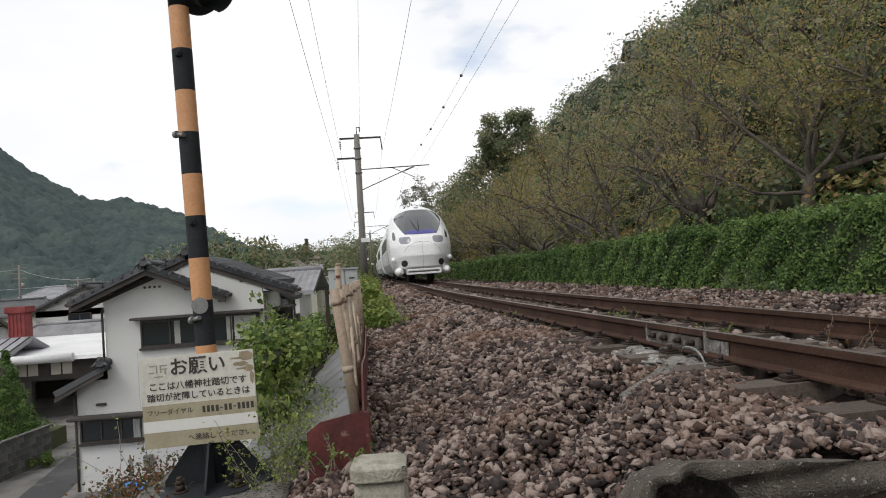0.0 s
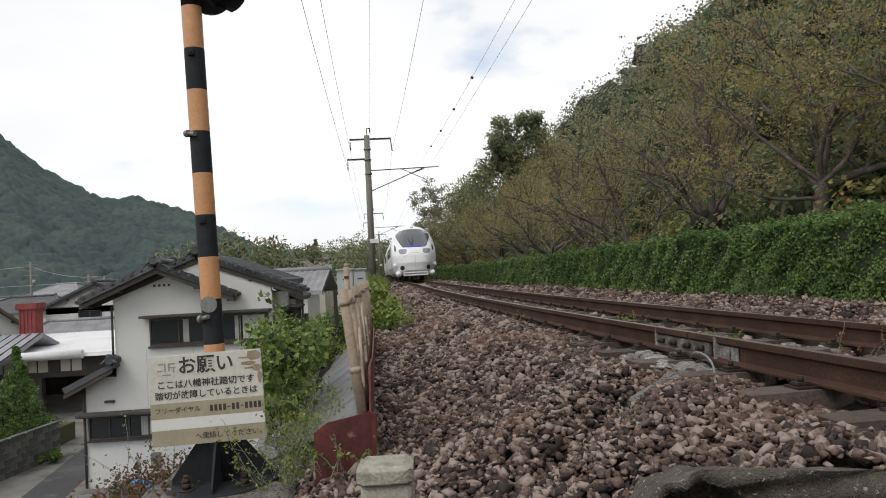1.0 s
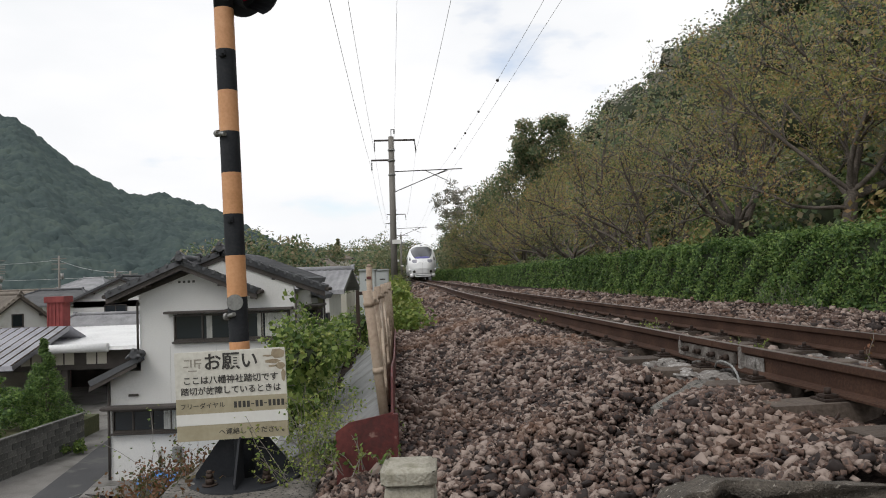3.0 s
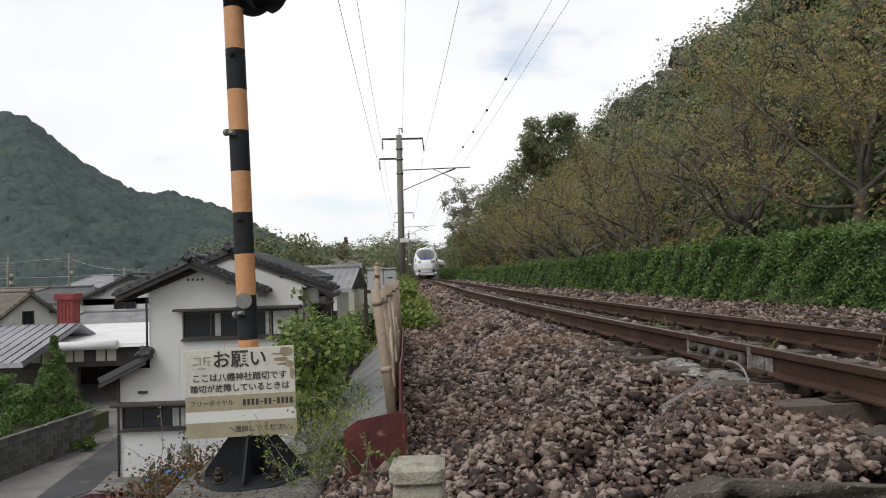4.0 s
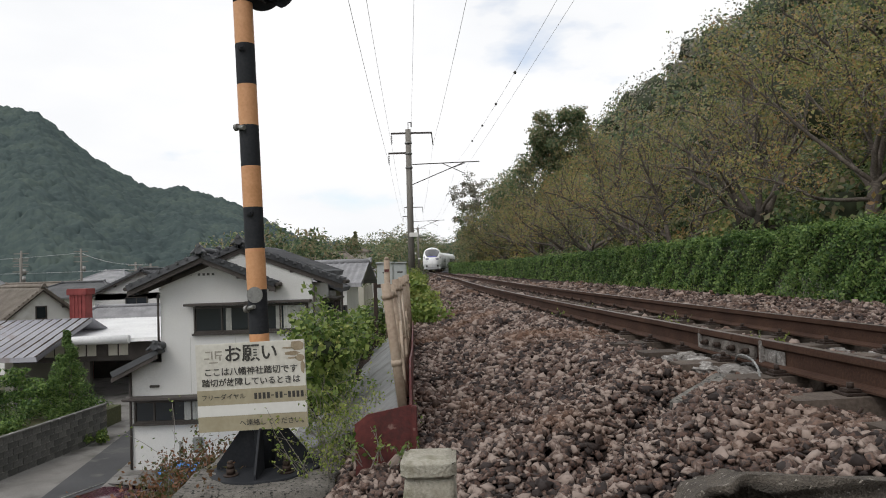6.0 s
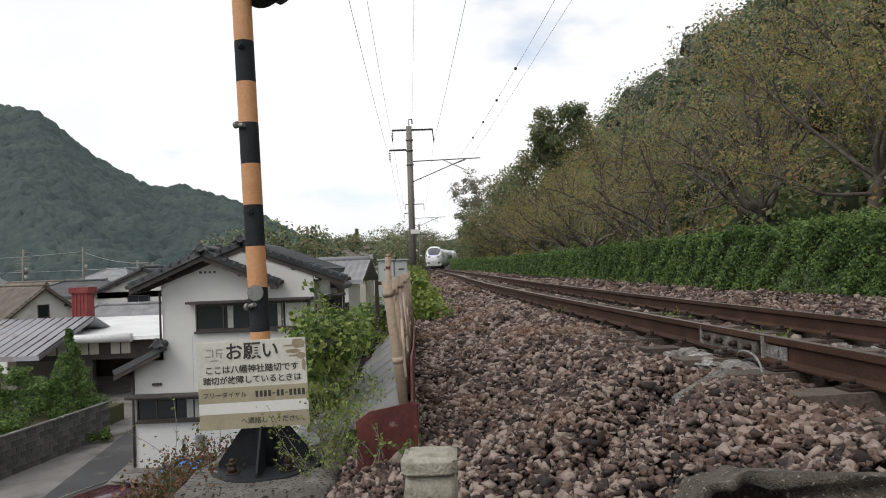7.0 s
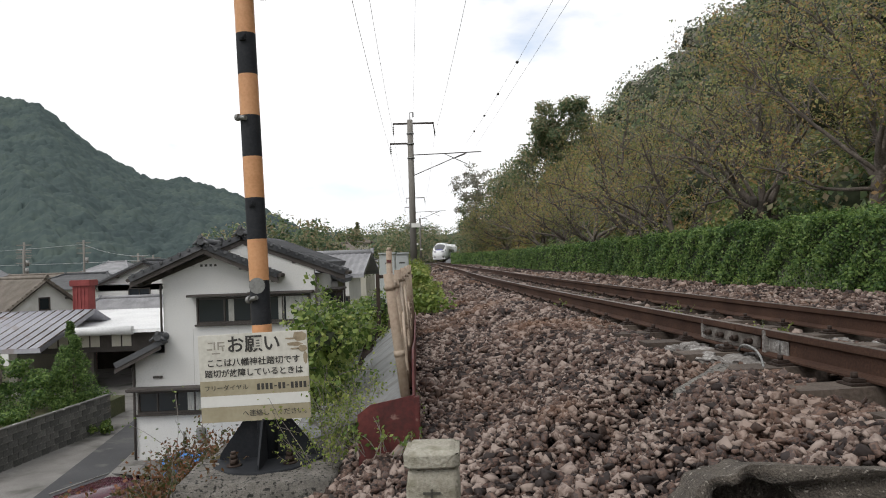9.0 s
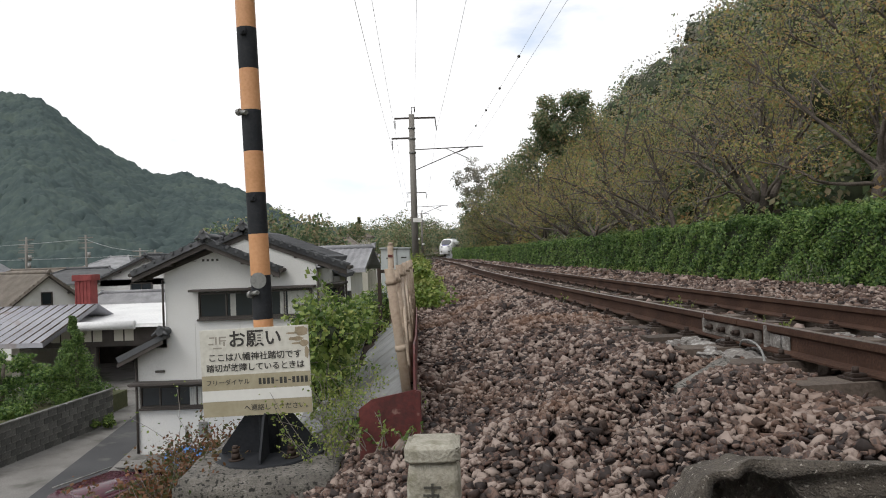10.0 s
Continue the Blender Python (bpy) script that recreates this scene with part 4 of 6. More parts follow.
def mast(x, y, rz):
    m = empty("line_mast", x, y, -0.7, rz, "grey concrete overhead line mast with steel arms", "mast", "overhead line masts")
    part("pole", btube((0, 0, 0), (0.04, 0, 8.85), 0.19, 0.15, 24), M_POLECONC, m)
    bm = bmesh.new()
    tube(bm, (0.05, 0, 8.82), (0.05, 0, 9.25), 0.022, n=8)
    tube(bm, (0.05, 0, 9.24), (0.22, 0, 9.24), 0.022, n=8)
    tube(bm, (0.22, 0, 9.26), (0.22, 0, 9.0), 0.035, n=8)
    part("top_bracket", bm, M_INSUL, m)
    for x0, x1, z in ((-0.9, 1.35, 8.65), (-1.08, 0.1, 7.56)):
        bm = bbox(x0, x1, -0.05, 0.05, z - 0.045, z + 0.045, 0.006)
        arm = part("cross_arm", bm, M_TRIM, m)
        part("insulator", insulator(bmesh.new(), x0 + 0.03, z - 0.04), M_INSUL, arm)
        if x1 > 1:
            part("insulator", btube((x1 - 0.03, 0, z), (x1 + 0.04, 0, z - 0.7), 0.03, 0.03, 8), M_INSUL, arm)
    for z in (8.1, 7.52, 6.75):
        part("clamp", btube((0.035, 0, z - 0.04), (0.035, 0, z + 0.04), 0.2, 0.2, 20), M_GALV, m)
    bm = tube(bmesh.new(), (0.1, 0, 6.92), (3.9, 0, 7.0), 0.028, n=8)
    tube(bm, (0.15, 0, 5.80), (3.1, 0, 6.98), 0.024, n=8)
    tube(bm, (1.85, 0, 6.95), (3.1, 0, 6.35), 0.02, n=8)
    tube(bm, (2.0, 0, 6.55), (3.1, 0, 6.92), 0.018, n=8)
    part("cantilever", bm, M_TRIM, m)
    part("number_plate", bbox(-0.06, 0.42, -0.22, -0.2, 2.95, 3.18, 0.004), M_SIGN_CLEAN, m, "small white plate")
    return m


MASTS = ((38.0, -2.62), (84.0, -2.62), (128.0, -2.7))
for y, off in MASTS:
    mast(float(cx(y)) + off, y, 1.5 if y < 100 else -4)


def wire(name, label, pts, r):
    bm = bmesh.new()
    for a, b in zip(pts, pts[1:]):
        tube(bm, a, b, r, n=5, cap=False)
    ob = part(name, bm, M_WIRE)
    return tagged(ob, label, "wire", "overhead wires")


def run(off, z, sag, first=0.0, stops=(-8, 38, 84, 128)):
    out = []
    for a, b in zip(stops, stops[1:]):
        for k in range(12):
            t = k / 12
            y = a + (b - a) * t
            x = (float(cx(a)) + off + (first if a < 0 else 0)) * (1 - t) + (float(cx(b)) + off) * t
            out.append((x, y, z - 4 * sag * t * (1 - t)))
    out.append((float(cx(stops[-1])) + off, stops[-1], z))
    return out


for off, z, sag, r, first in ((-3.5, 7.35, 0.5, 0.006, -0.6), (-3.65, 6.25, 0.5, 0.006, -0.7), (-2.4, 8.3, 0.4, 0.005, -0.45), (-1.25, 7.25, 0.5, 0.006, -0.4)):
    wire("feeder_wire", "thin dark feeder wire along the track", run(off, z, sag, first), r)
wire("messenger_wire", "dark catenary wire above the track", run(0.1, 6.35, 0.6), 0.0045)
wire("contact_wire", "dark contact wire above the track", run(0.55, 6.0, 0.1), 0.0045)
bm = bmesh.new()
beads = empty("wire_spacers", label="small dark spacers on the overhead wire", category="wire fitting")
pts = run(0.1, 6.35, 0.6)
for k in (5, 7, 8, 9, 10):
    bm = bmesh.new()
    bmesh.ops.create_icosphere(bm, subdivisions=2, radius=0.045)
    for v in bm.verts:
        v.co = Vector(pts[k]) + v.co
    part("spacer", bm, M_INSUL, beads)


# ---- the town below the bank ----
def roof_slope(r0, r1, e0, e1, material, parent, pitch=0.27, row=0.3, amp=0.03, name="roof"):
    """A tiled roof slope between its ridge and its eaves, with rolls down the slope and stepped courses, and a flat underside."""
    r0, r1, e0, e1 = (Vector(p) for p in (r0, r1, e0, e1))
    length, fall = (r1 - r0).length, (e0 - r0).length
    n = max(4, int(length / pitch)) * 4
    m = max(2, int(fall / row))
    nrm = (r1 - r0).cross(e0 - r0).normalized()
    if nrm.z < 0:
        nrm = -nrm
    V, F = [], []
    lines = []
    for j in range(m):
        for s, up in ((j / m, 0.022), ((j + 1) / m - 0.002, 0.0)) if j < m - 1 else ((j / m, 0.022), (1.0, 0.0)):
            lines.append((s, up))
    for s, up in lines:
        for k in range(n + 1):
            t = k / n
            p = r0.lerp(r1, t).lerp(e0.lerp(e1, t), s)
            V.append(p + nrm * ((amp * max(0, math.cos(2 * math.pi * k / 4)) if pitch else 0) + (0.022 - up)))
    w = n + 1
    for a in range(len(lines) - 1):
        for k in range(n):
            F.append((a * w + k, a * w + k + 1, (a + 1) * w + k + 1, (a + 1) * w + k))
    base = len(V)
    for s in (0.0, 1.0):
        for t in (0.0, 1.0):
            V.append(r0.lerp(r1, t).lerp(e0.lerp(e1, t), s) - nrm * 0.12)
    F.append((base, base + 1, base + 3, base + 2))
    last = (len(lines) - 1) * w
    F += [(last, last + n, base + 3, base + 2), (0, n, base + 1, base), (0, last, base + 2, base), (n, last + n, base + 3, base + 1)]
    return raw_mesh(name, np.array([v[:] for v in V]), F, material, parent)


def ridge_cap(a, b, parent, material, r=0.11, knob=True):
    a, b = Vector(a), Vector(b)
    bm = tube(bmesh.new(), a, b, r, n=10)
    d = (b - a).normalized()
    side = Vector((d.y, -d.x, 0))
    for v in bm.verts:
        v.co.z += 0.06
    cap = part("ridge_cap", bm, material, parent)
    if knob:
        for p, q in ((a, -d), (b, d)):
            bm = bmesh.new()
            tube(bm, p + Vector((0, 0, 0.1)) + q * -0.05, p + Vector((0, 0, 0.1)) + q * 0.12, 0.14, 0.12, n=12)
            tube(bm, p + Vector((0, 0, 0.19)) + q * -0.1, p + Vector((0, 0, 0.23)) + q * 0.15, 0.055, n=10)
            for s in (-1, 1):
                tube(bm, p + side * 0.10 * s + Vector((0, 0, 0.09)) + q * 0.08, p + side * 0.24 * s + Vector((0, 0, -0.02)) + q * 0.08, 0.05, 0.03, n=8)
            part("ridge_end_tile", bm, material, cap, "ornamental ridge end tile")


def window(parent, x0, x1, z0, z1, y, curtain=0.0, panes=2, hood=True, name="window"):
    """A sliding window set in a wall that faces -y: frame, panes, sill, and a small metal hood above."""
    w = part(name, bbox(x0, x1, y - 0.01, y + 0.004, z0, z1), M_FRAME, parent, "bronze aluminium sliding window")
    for a, b, c, d in ((x0, x1, z1 - 0.05, z1), (x0, x1, z0, z0 + 0.06), (x0, x0 + 0.05, z0 + 0.06, z1 - 0.05), (x1 - 0.05, x1, z0 + 0.06, z1 - 0.05)):
        part("frame", bbox(a, b, y - 0.07, y - 0.011, c, d, 0.006), M_FRAME, w)
    step = (x1 - x0 - 0.1) / panes
    for k in range(panes):
        a = x0 + 0.05 + k * step
        part("pane", bbox(a + 0.03, a + step - 0.03, y - 0.03 - 0.012 * (k % 2), y - 0.02 - 0.012 * (k % 2), z0 + 0.08, z1 - 0.07), M_GLASS, w)
        part("stile", bbox(a + step - 0.045, a + step + 0.005, y - 0.055, y - 0.012, z0 + 0.06, z1 - 0.05, 0.004), M_FRAME, w)
    for a, b in (curtain or ()):
        bm = bmesh.new()
        n = 26
        lo = [bm.verts.new((a + (b - a) * k / n, y - 0.05 + 0.006 * math.sin(k * 1.9), z0 + 0.07)) for k in range(n + 1)]
        hi = [bm.verts.new((a + (b - a) * k / n, y - 0.05 + 0.006 * math.sin(k * 1.9), z1 - 0.06)) for k in range(n + 1)]
        for k in range(n):
            bm.faces.new((lo[k], lo[k + 1], hi[k + 1], hi[k]))
        part("curtain", bm, M_CURTAIN, w, "pale drawn curtain")
    part("sill", bbox(x0 - 0.05, x1 + 0.05, y - 0.12, y, z0 - 0.06, z0 - 0.001, 0.01), M_FRAME, w)
    if hood:
        part("hood", bbox(x0 - 0.2, x1 + 0.12, y - 0.36, y, z1 + 0.03, z1 + 0.10, 0.01), M_TRIM, w, "dark metal hood")


def gable(parent, xm, half, y0, y1, z_eave, z_ridge, over, wall, tile, wall_half=None, vents=True, front=None):
    """A gable end facing -y: its triangle of wall, the roof behind it, verge boards and ridge."""
    wh = wall_half or half - 0.55
    slope = (z_ridge - z_eave) / half
    zl = z_ridge - slope * wh - 0.16
    part("gable_wall", prism(bmesh.new(), [(xm - wh, zl - 0.45), (xm + wh, zl - 0.45), (xm + wh, zl), (xm, z_ridge - 0.17), (xm - wh, zl)], y0 + over, y0 + over + 0.15), wall, parent)
    for s in (-1, 1):
        roof_slope((xm, y0, z_ridge), (xm, y1, z_ridge), (xm + s * half, y0, z_eave), (xm + s * half, y1, z_eave), tile, parent)
        bm = bmesh.new()
        d = Vector((s * half, 0, z_eave - z_ridge))
        a = Vector((xm, y0 + 0.06, z_ridge - 0.13))
        vs = [a, a + d, a + d - Vector((0, 0, 0.15)), a - Vector((0, 0, 0.15))]
        f = [bm.verts.new(v) for v in vs]
        g = [bm.verts.new(v + Vector((0, 0.05, 0))) for v in vs]
        bm.faces.new(f)
        bm.faces.new(g[::-1])
        for k in range(4):
            bm.faces.new((f[(k + 1) % 4], f[k], g[k], g[(k + 1) % 4]))
        bmesh.ops.recalc_face_normals(bm, faces=bm.faces)
        part("verge_board", bm, M_TRIM, parent, "dark timber verge board")
        bm = bmesh.new()
        n = int(half / 0.25)
        for k in range(n):
            p = Vector((xm + s * half * (k + 0.5) / n, y0, z_ridge + (z_eave - z_ridge) * (k + 0.5) / n + 0.03))
            tube(bm, p + Vector((0, -0.03, -0.01)), p + Vector((0, 0.25, -0.01)), 0.05, n=8)
        tagged(part("verge_tiles", bm, tile, parent), kind="stuff")
        part("gutter", btube((xm + s * (half + 0.05), y0 + 0.05, z_eave - 0.06), (xm + s * (half + 0.05), y1, z_eave - 0.06), 0.06, 0.06, 8), M_TRIM, parent)
        for b, zz in ((0.93, 0), (0.5, 0)):
            p = (xm + s * half * b, z_ridge + (z_eave - z_ridge) * b - 0.24)
            part("purlin_end", bbox(p[0] - 0.06, p[0] + 0.06, y0 + 0.1, y0 + over, p[1] - 0.08, p[1] + 0.06, 0.01), M_TRIM, parent)
    ridge_cap((xm, y0, z_ridge), (xm, y1, z_ridge), parent, tile)
    if vents:
        for k in range(4):
            part("vent_hole", bbox(xm - 0.25 + 0.14 * k, xm - 0.18 + 0.14 * k, y0 + over - 0.012, y0 + over + 0.01, z_ridge - 0.66, z_ridge - 0.59), M_INSUL, parent)


house = empty("white_house", 0, 0, 0, 0, "two-storey white plaster house with dark tiled gables", "house")


part("wall", bbox(-8.42, -3.84, 21.0, 25.4, -5.3, 0.16), M_PLASTER, house)
part("ground_floor_wall", bbox(-9.32, -8.423, 21.02, 28, -5.3, -2.05), M_PLASTER, house)
gable(house, -7.02, 2.18, 20.45, 22.2, 0.24, 1.17, 0.544, M_PLASTER, M_TILE, 1.42)
gable(house, -5.98, 3.06, 20.9, 21.8, 0.25, 1.42, 0.104, M_PLASTER, M_TILE, 2.12, False)
for side, edge in ((-1, 0.49), (1, 0.49)):
    roof_slope((-5.98, 21.8, 1.41), (-5.98, 25.8, 1.41), (-5.98 + 2.42 * side, 21.8, edge), (-5.98 + 2.42 * side, 25.8, edge), M_TILE, house)
window(house, -7.41, -5.70, -1.22, -0.42, 21.0, ((-6.45, -6.28),), 2)
window(house, -5.62, -3.98, -1.22, -0.40, 20.995, ((-4.95, -4.78), (-4.72, -4.05)), 2)
window(house, -9.24, -6.9, -3.84, -3.17, 20.985, ((-7.75, -7.3),), 4)
part("pent_hood", bbox(-9.42, -6.6, 20.5, 20.98, -3.10, -3.03, 0.01), M_TRIM, house)
roof_slope((-8.35, 20.5, -1.62), (-8.35, 28.3, -1.62), (-9.72, 20.5, -2.28), (-9.72, 28.3, -2.28), M_TILE, house)
part("verge_board", prism(bmesh.new(), [(-8.35, -1.76), (-9.72, -2.42), (-9.72, -2.54), (-8.35, -1.88)], 20.52, 20.57), M_TRIM, house)
ridge_cap((-8.38, 20.5, -1.60), (-8.38, 28.3, -1.60), house, M_TILE, 0.12)
part("downpipe", btube((-8.47, 20.95, 0.0), (-8.47, 20.95, -1.7), 0.035, 0.035, 8), M_TRIM, house)
part("downpipe", btube((-3.80, 20.95, 0.1), (-3.80, 20.95, -5.2), 0.035, 0.035, 8), M_TRIM, house)
part("downpipe", btube((-9.36, 20.97, -2.2), (-9.36, 20.97, -5.2), 0.04, 0.04, 8), M_TRIM, house)
part("wall_vent", bbox(-8.78, -8.50, 20.95, 21.02, -2.79, -2.72, 0.01), M_FRAME, house)
for x in (-7.55, -6.2):
    part("wall_joint", bbox(x, x + 0.012, 20.9965, 21.0, -3.0, -1.35), M_CURTAIN, house)
part("meter_box", bbox(-7.5, -7.25, 20.86, 21.0, -4.75, -4.3, 0.02), M_GALV, house, "grey meter box")
part("conduit", btube((-7.9, 20.95, -5.2), (-7.9, 20.95, -4.4), 0.03, 0.03, 8), M_GALV, house)
# side wing of the house, with a lattice bay
part("wing_wall", bbox(-3.835, -3.62, 24.2, 25.9, -5.3, -0.15), M_PLASTER, house)
bay = part("bay_window", bbox(-3.82, -3.46, 22.6, 24.18, -1.35, -0.42), M_FRAME, house, "dark lattice bay window")
part("pane", bbox(-3.78, -3.50, 22.58, 22.599, -1.27, -0.5), M_GLASS, bay)
for k in range(4):
    part("pane", bbox(-3.459, -3.445, 22.68 + 0.36 * k, 22.98 + 0.36 * k, -1.27, -0.5), M_GLASS, bay)
part("hood", bbox(-3.83, -3.33, 22.3, 24.19, -0.41, -0.34, 0.01), M_TRIM, bay)
part("downpipe", btube((-3.42, 24.3, -0.2), (-3.42, 24.3, -5.2), 0.035, 0.035, 8), M_TRIM, house)

roof_slope((-4.3, 24.0, 0.35), (-4.3, 26.1, 0.35), (-3.36, 24.0, -0.10), (-3.36, 26.1, -0.10), M_TILE, house)
back = empty("grey_roofed_house", label="white house with a broad grey tiled roof", category="house")
part("wall", bbox(-8.6, -3.93, 33.0, 39.5, -5.3, -0.16), M_PLASTER, back)
roof_slope((-9.2, 36.2, 0.92), (-3.62, 36.2, 0.92), (-9.2, 32.2, -0.12), (-3.62, 32.2, -0.12), M_TILE_GREY, back, 0.30, 0.32, 0.05)
roof_slope((-9.2, 36.2, 0.92), (-3.62, 36.2, 0.92), (-9.2, 40.2, -0.12), (-3.62, 40.2, -0.12), M_TILE_GREY, back, 0.30, 0.32, 0.05)
ridge_cap((-9.2, 36.2, 0.92), (-3.62, 36.2, 0.92), back, M_TILE_GREY, 0.15)
part("gable_wall", prism(bmesh.new(), [(33.0, -0.17), (39.5, -0.17), (36.25, 0.75)], -4.08, -3.935), M_PLASTER, back)
bm = back.children[-1].data
for v in bm.vertices:
    v.co = Vector((v.co.y, v.co.x, v.co.z))
window(back, -5.4, -4.4, -1.9, -1.1, 33.0, 0, 2, False)


def hip_house(name, label, x0, x1, y0, y1, zg, ze, zr, wall, tile, inset=2.0, over=0.6, wins=()):
    """A house under a hipped roof."""
    h = empty(name, label=label, category="house", group="town houses")
    part("wall", bbox(x0, x1, y0, y1, zg, ze - 0.02), wall, h)
    a0, a1 = Vector((x0 + inset, (y0 + y1) / 2, zr)), Vector((x1 - inset, (y0 + y1) / 2, zr))
    c = [Vector((x0 - over, y0 - over, ze)), Vector((x1 + over, y0 - over, ze)), Vector((x1 + over, y1 + over, ze)), Vector((x0 - over, y1 + over, ze))]
    big = 1.0 if y0 < 70 else 2.2
    roof_slope(a0, a1, c[0], c[1], tile, h, 0.3 * big, 0.34 * big, 0.04)
    roof_slope(a1, a0, c[2], c[3], tile, h, 0.6 * big, 0.68 * big, 0.04)
    bm = bmesh.new()
    for p in ((a0, c[3], c[0]), (a1, c[1], c[2])):
        f = bm.faces.new([bm.verts.new(q + Vector((0, 0, 0.03))) for q in p])
    bmesh.ops.solidify(bm, geom=bm.faces[:], thickness=0.12)
    part("hip_end", bm, tile, h)
    ridge_cap(a0, a1, h, tile, 0.14)
    for q, r in ((a0, c[0]), (a1, c[1])):
        part("hip_ridge", btube(q + Vector((0, 0, 0.06)), r + Vector((0, 0, 0.06)), 0.1, 0.1, 8), tile, h)
    for w in wins:
        window(h, *w, y0, 0, 2, False)
    return h


def gable_house(name, label, xm, half, y0, y1, zg, ze, zr, wall, tile, wins=()):
    h = empty(name, label=label, category="house", group="town houses")
    part("wall", bbox(xm - half + 0.55, xm + half - 0.55, y0 + 0.5, y1 - 0.4, zg, ze + 0.1), wall, h)
    gable(h, xm, half, y0, y1, ze, zr, 0.5, wall, tile, None, False)
    for w in wins:
        window(h, *w, y0 + 0.5, 0, 2, False)
    return h


# workshop with a white corrugated lean-to and its dark opening
shop = empty("workshop", label="low timber workshop with a white corrugated roof edge", category="workshop")
part("side_wall", bbox(-20.6, -20.2, 33.0, 41, -5.6, -2.35), M_CREAM, shop)
part("lintel", bbox(-20.2, -13.2, 33.0, 33.2, -3.35, -2.35), M_TRIM, shop)
part("rear_wall", bbox(-20.2, -13.2, 40.6, 41, -5.6, -2.35), M_TRIM, shop)
part("pier", bbox(-16.9, -16.6, 33.02, 33.3, -5.6, -3.36), M_TRIM, shop)
part("side_wall", bbox(-13.2, -12.9, 33.0, 41, -5.6, -2.35), M_PLASTER, shop)
for k in range(9):
    part("lattice_pane", bbox(-19.2 + 0.5 * k, -18.78 + 0.5 * k, 32.97, 32.995, -3.1, -2.55), M_CREAM if k % 3 else M_TRIM, shop)
roof_slope((-20.8, 40.5, -1.8), (-12.7, 40.5, -1.8), (-20.8, 32.3, -2.30), (-12.7, 32.3, -2.30), M_WHITEROOF, shop, 0.22, 3.0, 0.03)
part("fascia", btube((-18.8, 32.28, -2.30), (-14.4, 32.28, -2.30), 0.2, 0.2, 14), M_WHITEROOF, shop, "rounded white roof edge")
part("floor_slab", bbox(-20.2, -12.9, 31.6, 40.6, -5.42, -5.2, 0.02), M_PAVING, shop)
barn = empty("metal_roofed_shed", label="shed under a ribbed grey sheet metal roof", category="shed")
part("wall", bbox(-24.5, -17.6, 30.5, 35.5, -5.4, -2.85), M_CREAM, barn)
roof_slope((-25.5, 34.5, -1.45), (-17.2, 34.5, -1.45), (-25.5, 29.7, -2.80), (-17.2, 29.7, -2.80), M_METALROOF, barn, 0.45, 6.5, 0.075)
roof_slope((-25.5, 34.5, -1.45), (-17.2, 34.5, -1.45), (-25.5, 38.0, -2.9), (-17.2, 38.0, -2.9), M_METALROOF, barn, 0.45, 6.5, 0.075)
part("gable_wall", prism(bmesh.new(), [(30.5, -2.9), (37.0, -2.9), (34.5, -1.6)], -17.7, -17.6), M_CREAM, barn)
for v in barn.children[-1].data.vertices:
    v.co = Vector((v.co.y, v.co.x, v.co.z))
# seams take a dark colour in place of the shading along the ribs
for k in range(19):
    x = -25.4 + 0.45 * k
    part("roof_seam", btube((x, 34.45, -1.40), (x, 29.7, -2.735), 0.035, 0.035, 6), M_SLEEPER, barn, "raised roof seam coloured dark as rib shading")
part("duct", bbox(-17.58, -17.0, 32.6, 33.4, -2.9, -2.3, 0.12), M_CREAM, barn)
brown = empty("brown_roofed_house", -25.5, 45.0, 0, 52, "white house with a brown tiled gable roof", "house")
part("wall", bbox(-2.0, 2.0, 0.5, 11.5, -5.4, -1.75), M_PLASTER, brown)
gable(brown, 0, 2.7, 0, 12, -2.05, 0.12, 0.45, M_PLASTER, M_TILE_BROWN, 2.0, False)
window(brown, -0.35, 0.35, -1.95, -1.1, 0.45, 0, 1, False)
chim = empty("red_brick_chimney", label="square red chimney with a flared cap", category="chimney")
M_REDBRICK = mat("red_glazed_chimney", [(0.13, 0.022, 0.022), (0.20, 0.035, 0.033), (0.26, 0.06, 0.055)], 0.7, 2, 20, 0.3)
part("shaft", bbox(-21.0, -20.1, 39.6, 40.4, -5.4, -0.35, 0.02), M_REDBRICK, chim)
part("cap", bbox(-21.12, -19.98, 39.48, 40.52, -0.349, 0.0, 0.03), M_REDBRICK, chim)
for k in range(5):
    part("corner_rib", bbox(-20.98 + 0.2 * k, -20.92 + 0.2 * k, 39.56, 39.6, -3.2, -0.36), M_REDBRICK, chim)
gable_house("town_house", "white house with a dark tiled gable", -22.9, 4.3, 53.5, 64, -5.4, -0.75, 1.15, M_PLASTER, M_TILE, ((-24.3, -22.6, -1.6, -0.95),))
part("pent_roof", bbox(-25.6, -21.2, 53.0, 53.98, -1.9, -1.75, 0.02), M_TILE, bpy.data.objects["town_house"])
hip_house("town_house", "low white house under a grey tiled hip roof", -26.6, -18.5, 48.0, 54.0, -5.4, -3.0, -1.55, M_PLASTER, M_TILE_GREY, 1.6)
hip_house("town_house", "distant house with a grey hipped tile roof", -52.6, -45.0, 100, 110, -5.4, -0.3, 1.7, M_PLASTER, M_TILE_GREY, 2.5, 0.8, ((-48.5, -46.5, -1.6, -0.7),))
hip_house("town_house", "distant house with a brownish hipped tile roof", -57, -43, 84, 92, -5.4, -1.6, 0.25, M_CREAM, M_TILE_BROWN, 2.5)
hip_house("town_house", "distant house with a dark hipped tile roof", -43.5, -34, 72, 80, -5.4, -1.3, 0.2, M_PLASTER, M_TILE, 2.5)
hip_house("town_house", "distant grey tiled house among the town's roofs", -38.5, -30.5, 88, 96, -5.4, -0.6, 1.4, M_PLASTER, M_TILE_GREY, 2.5)
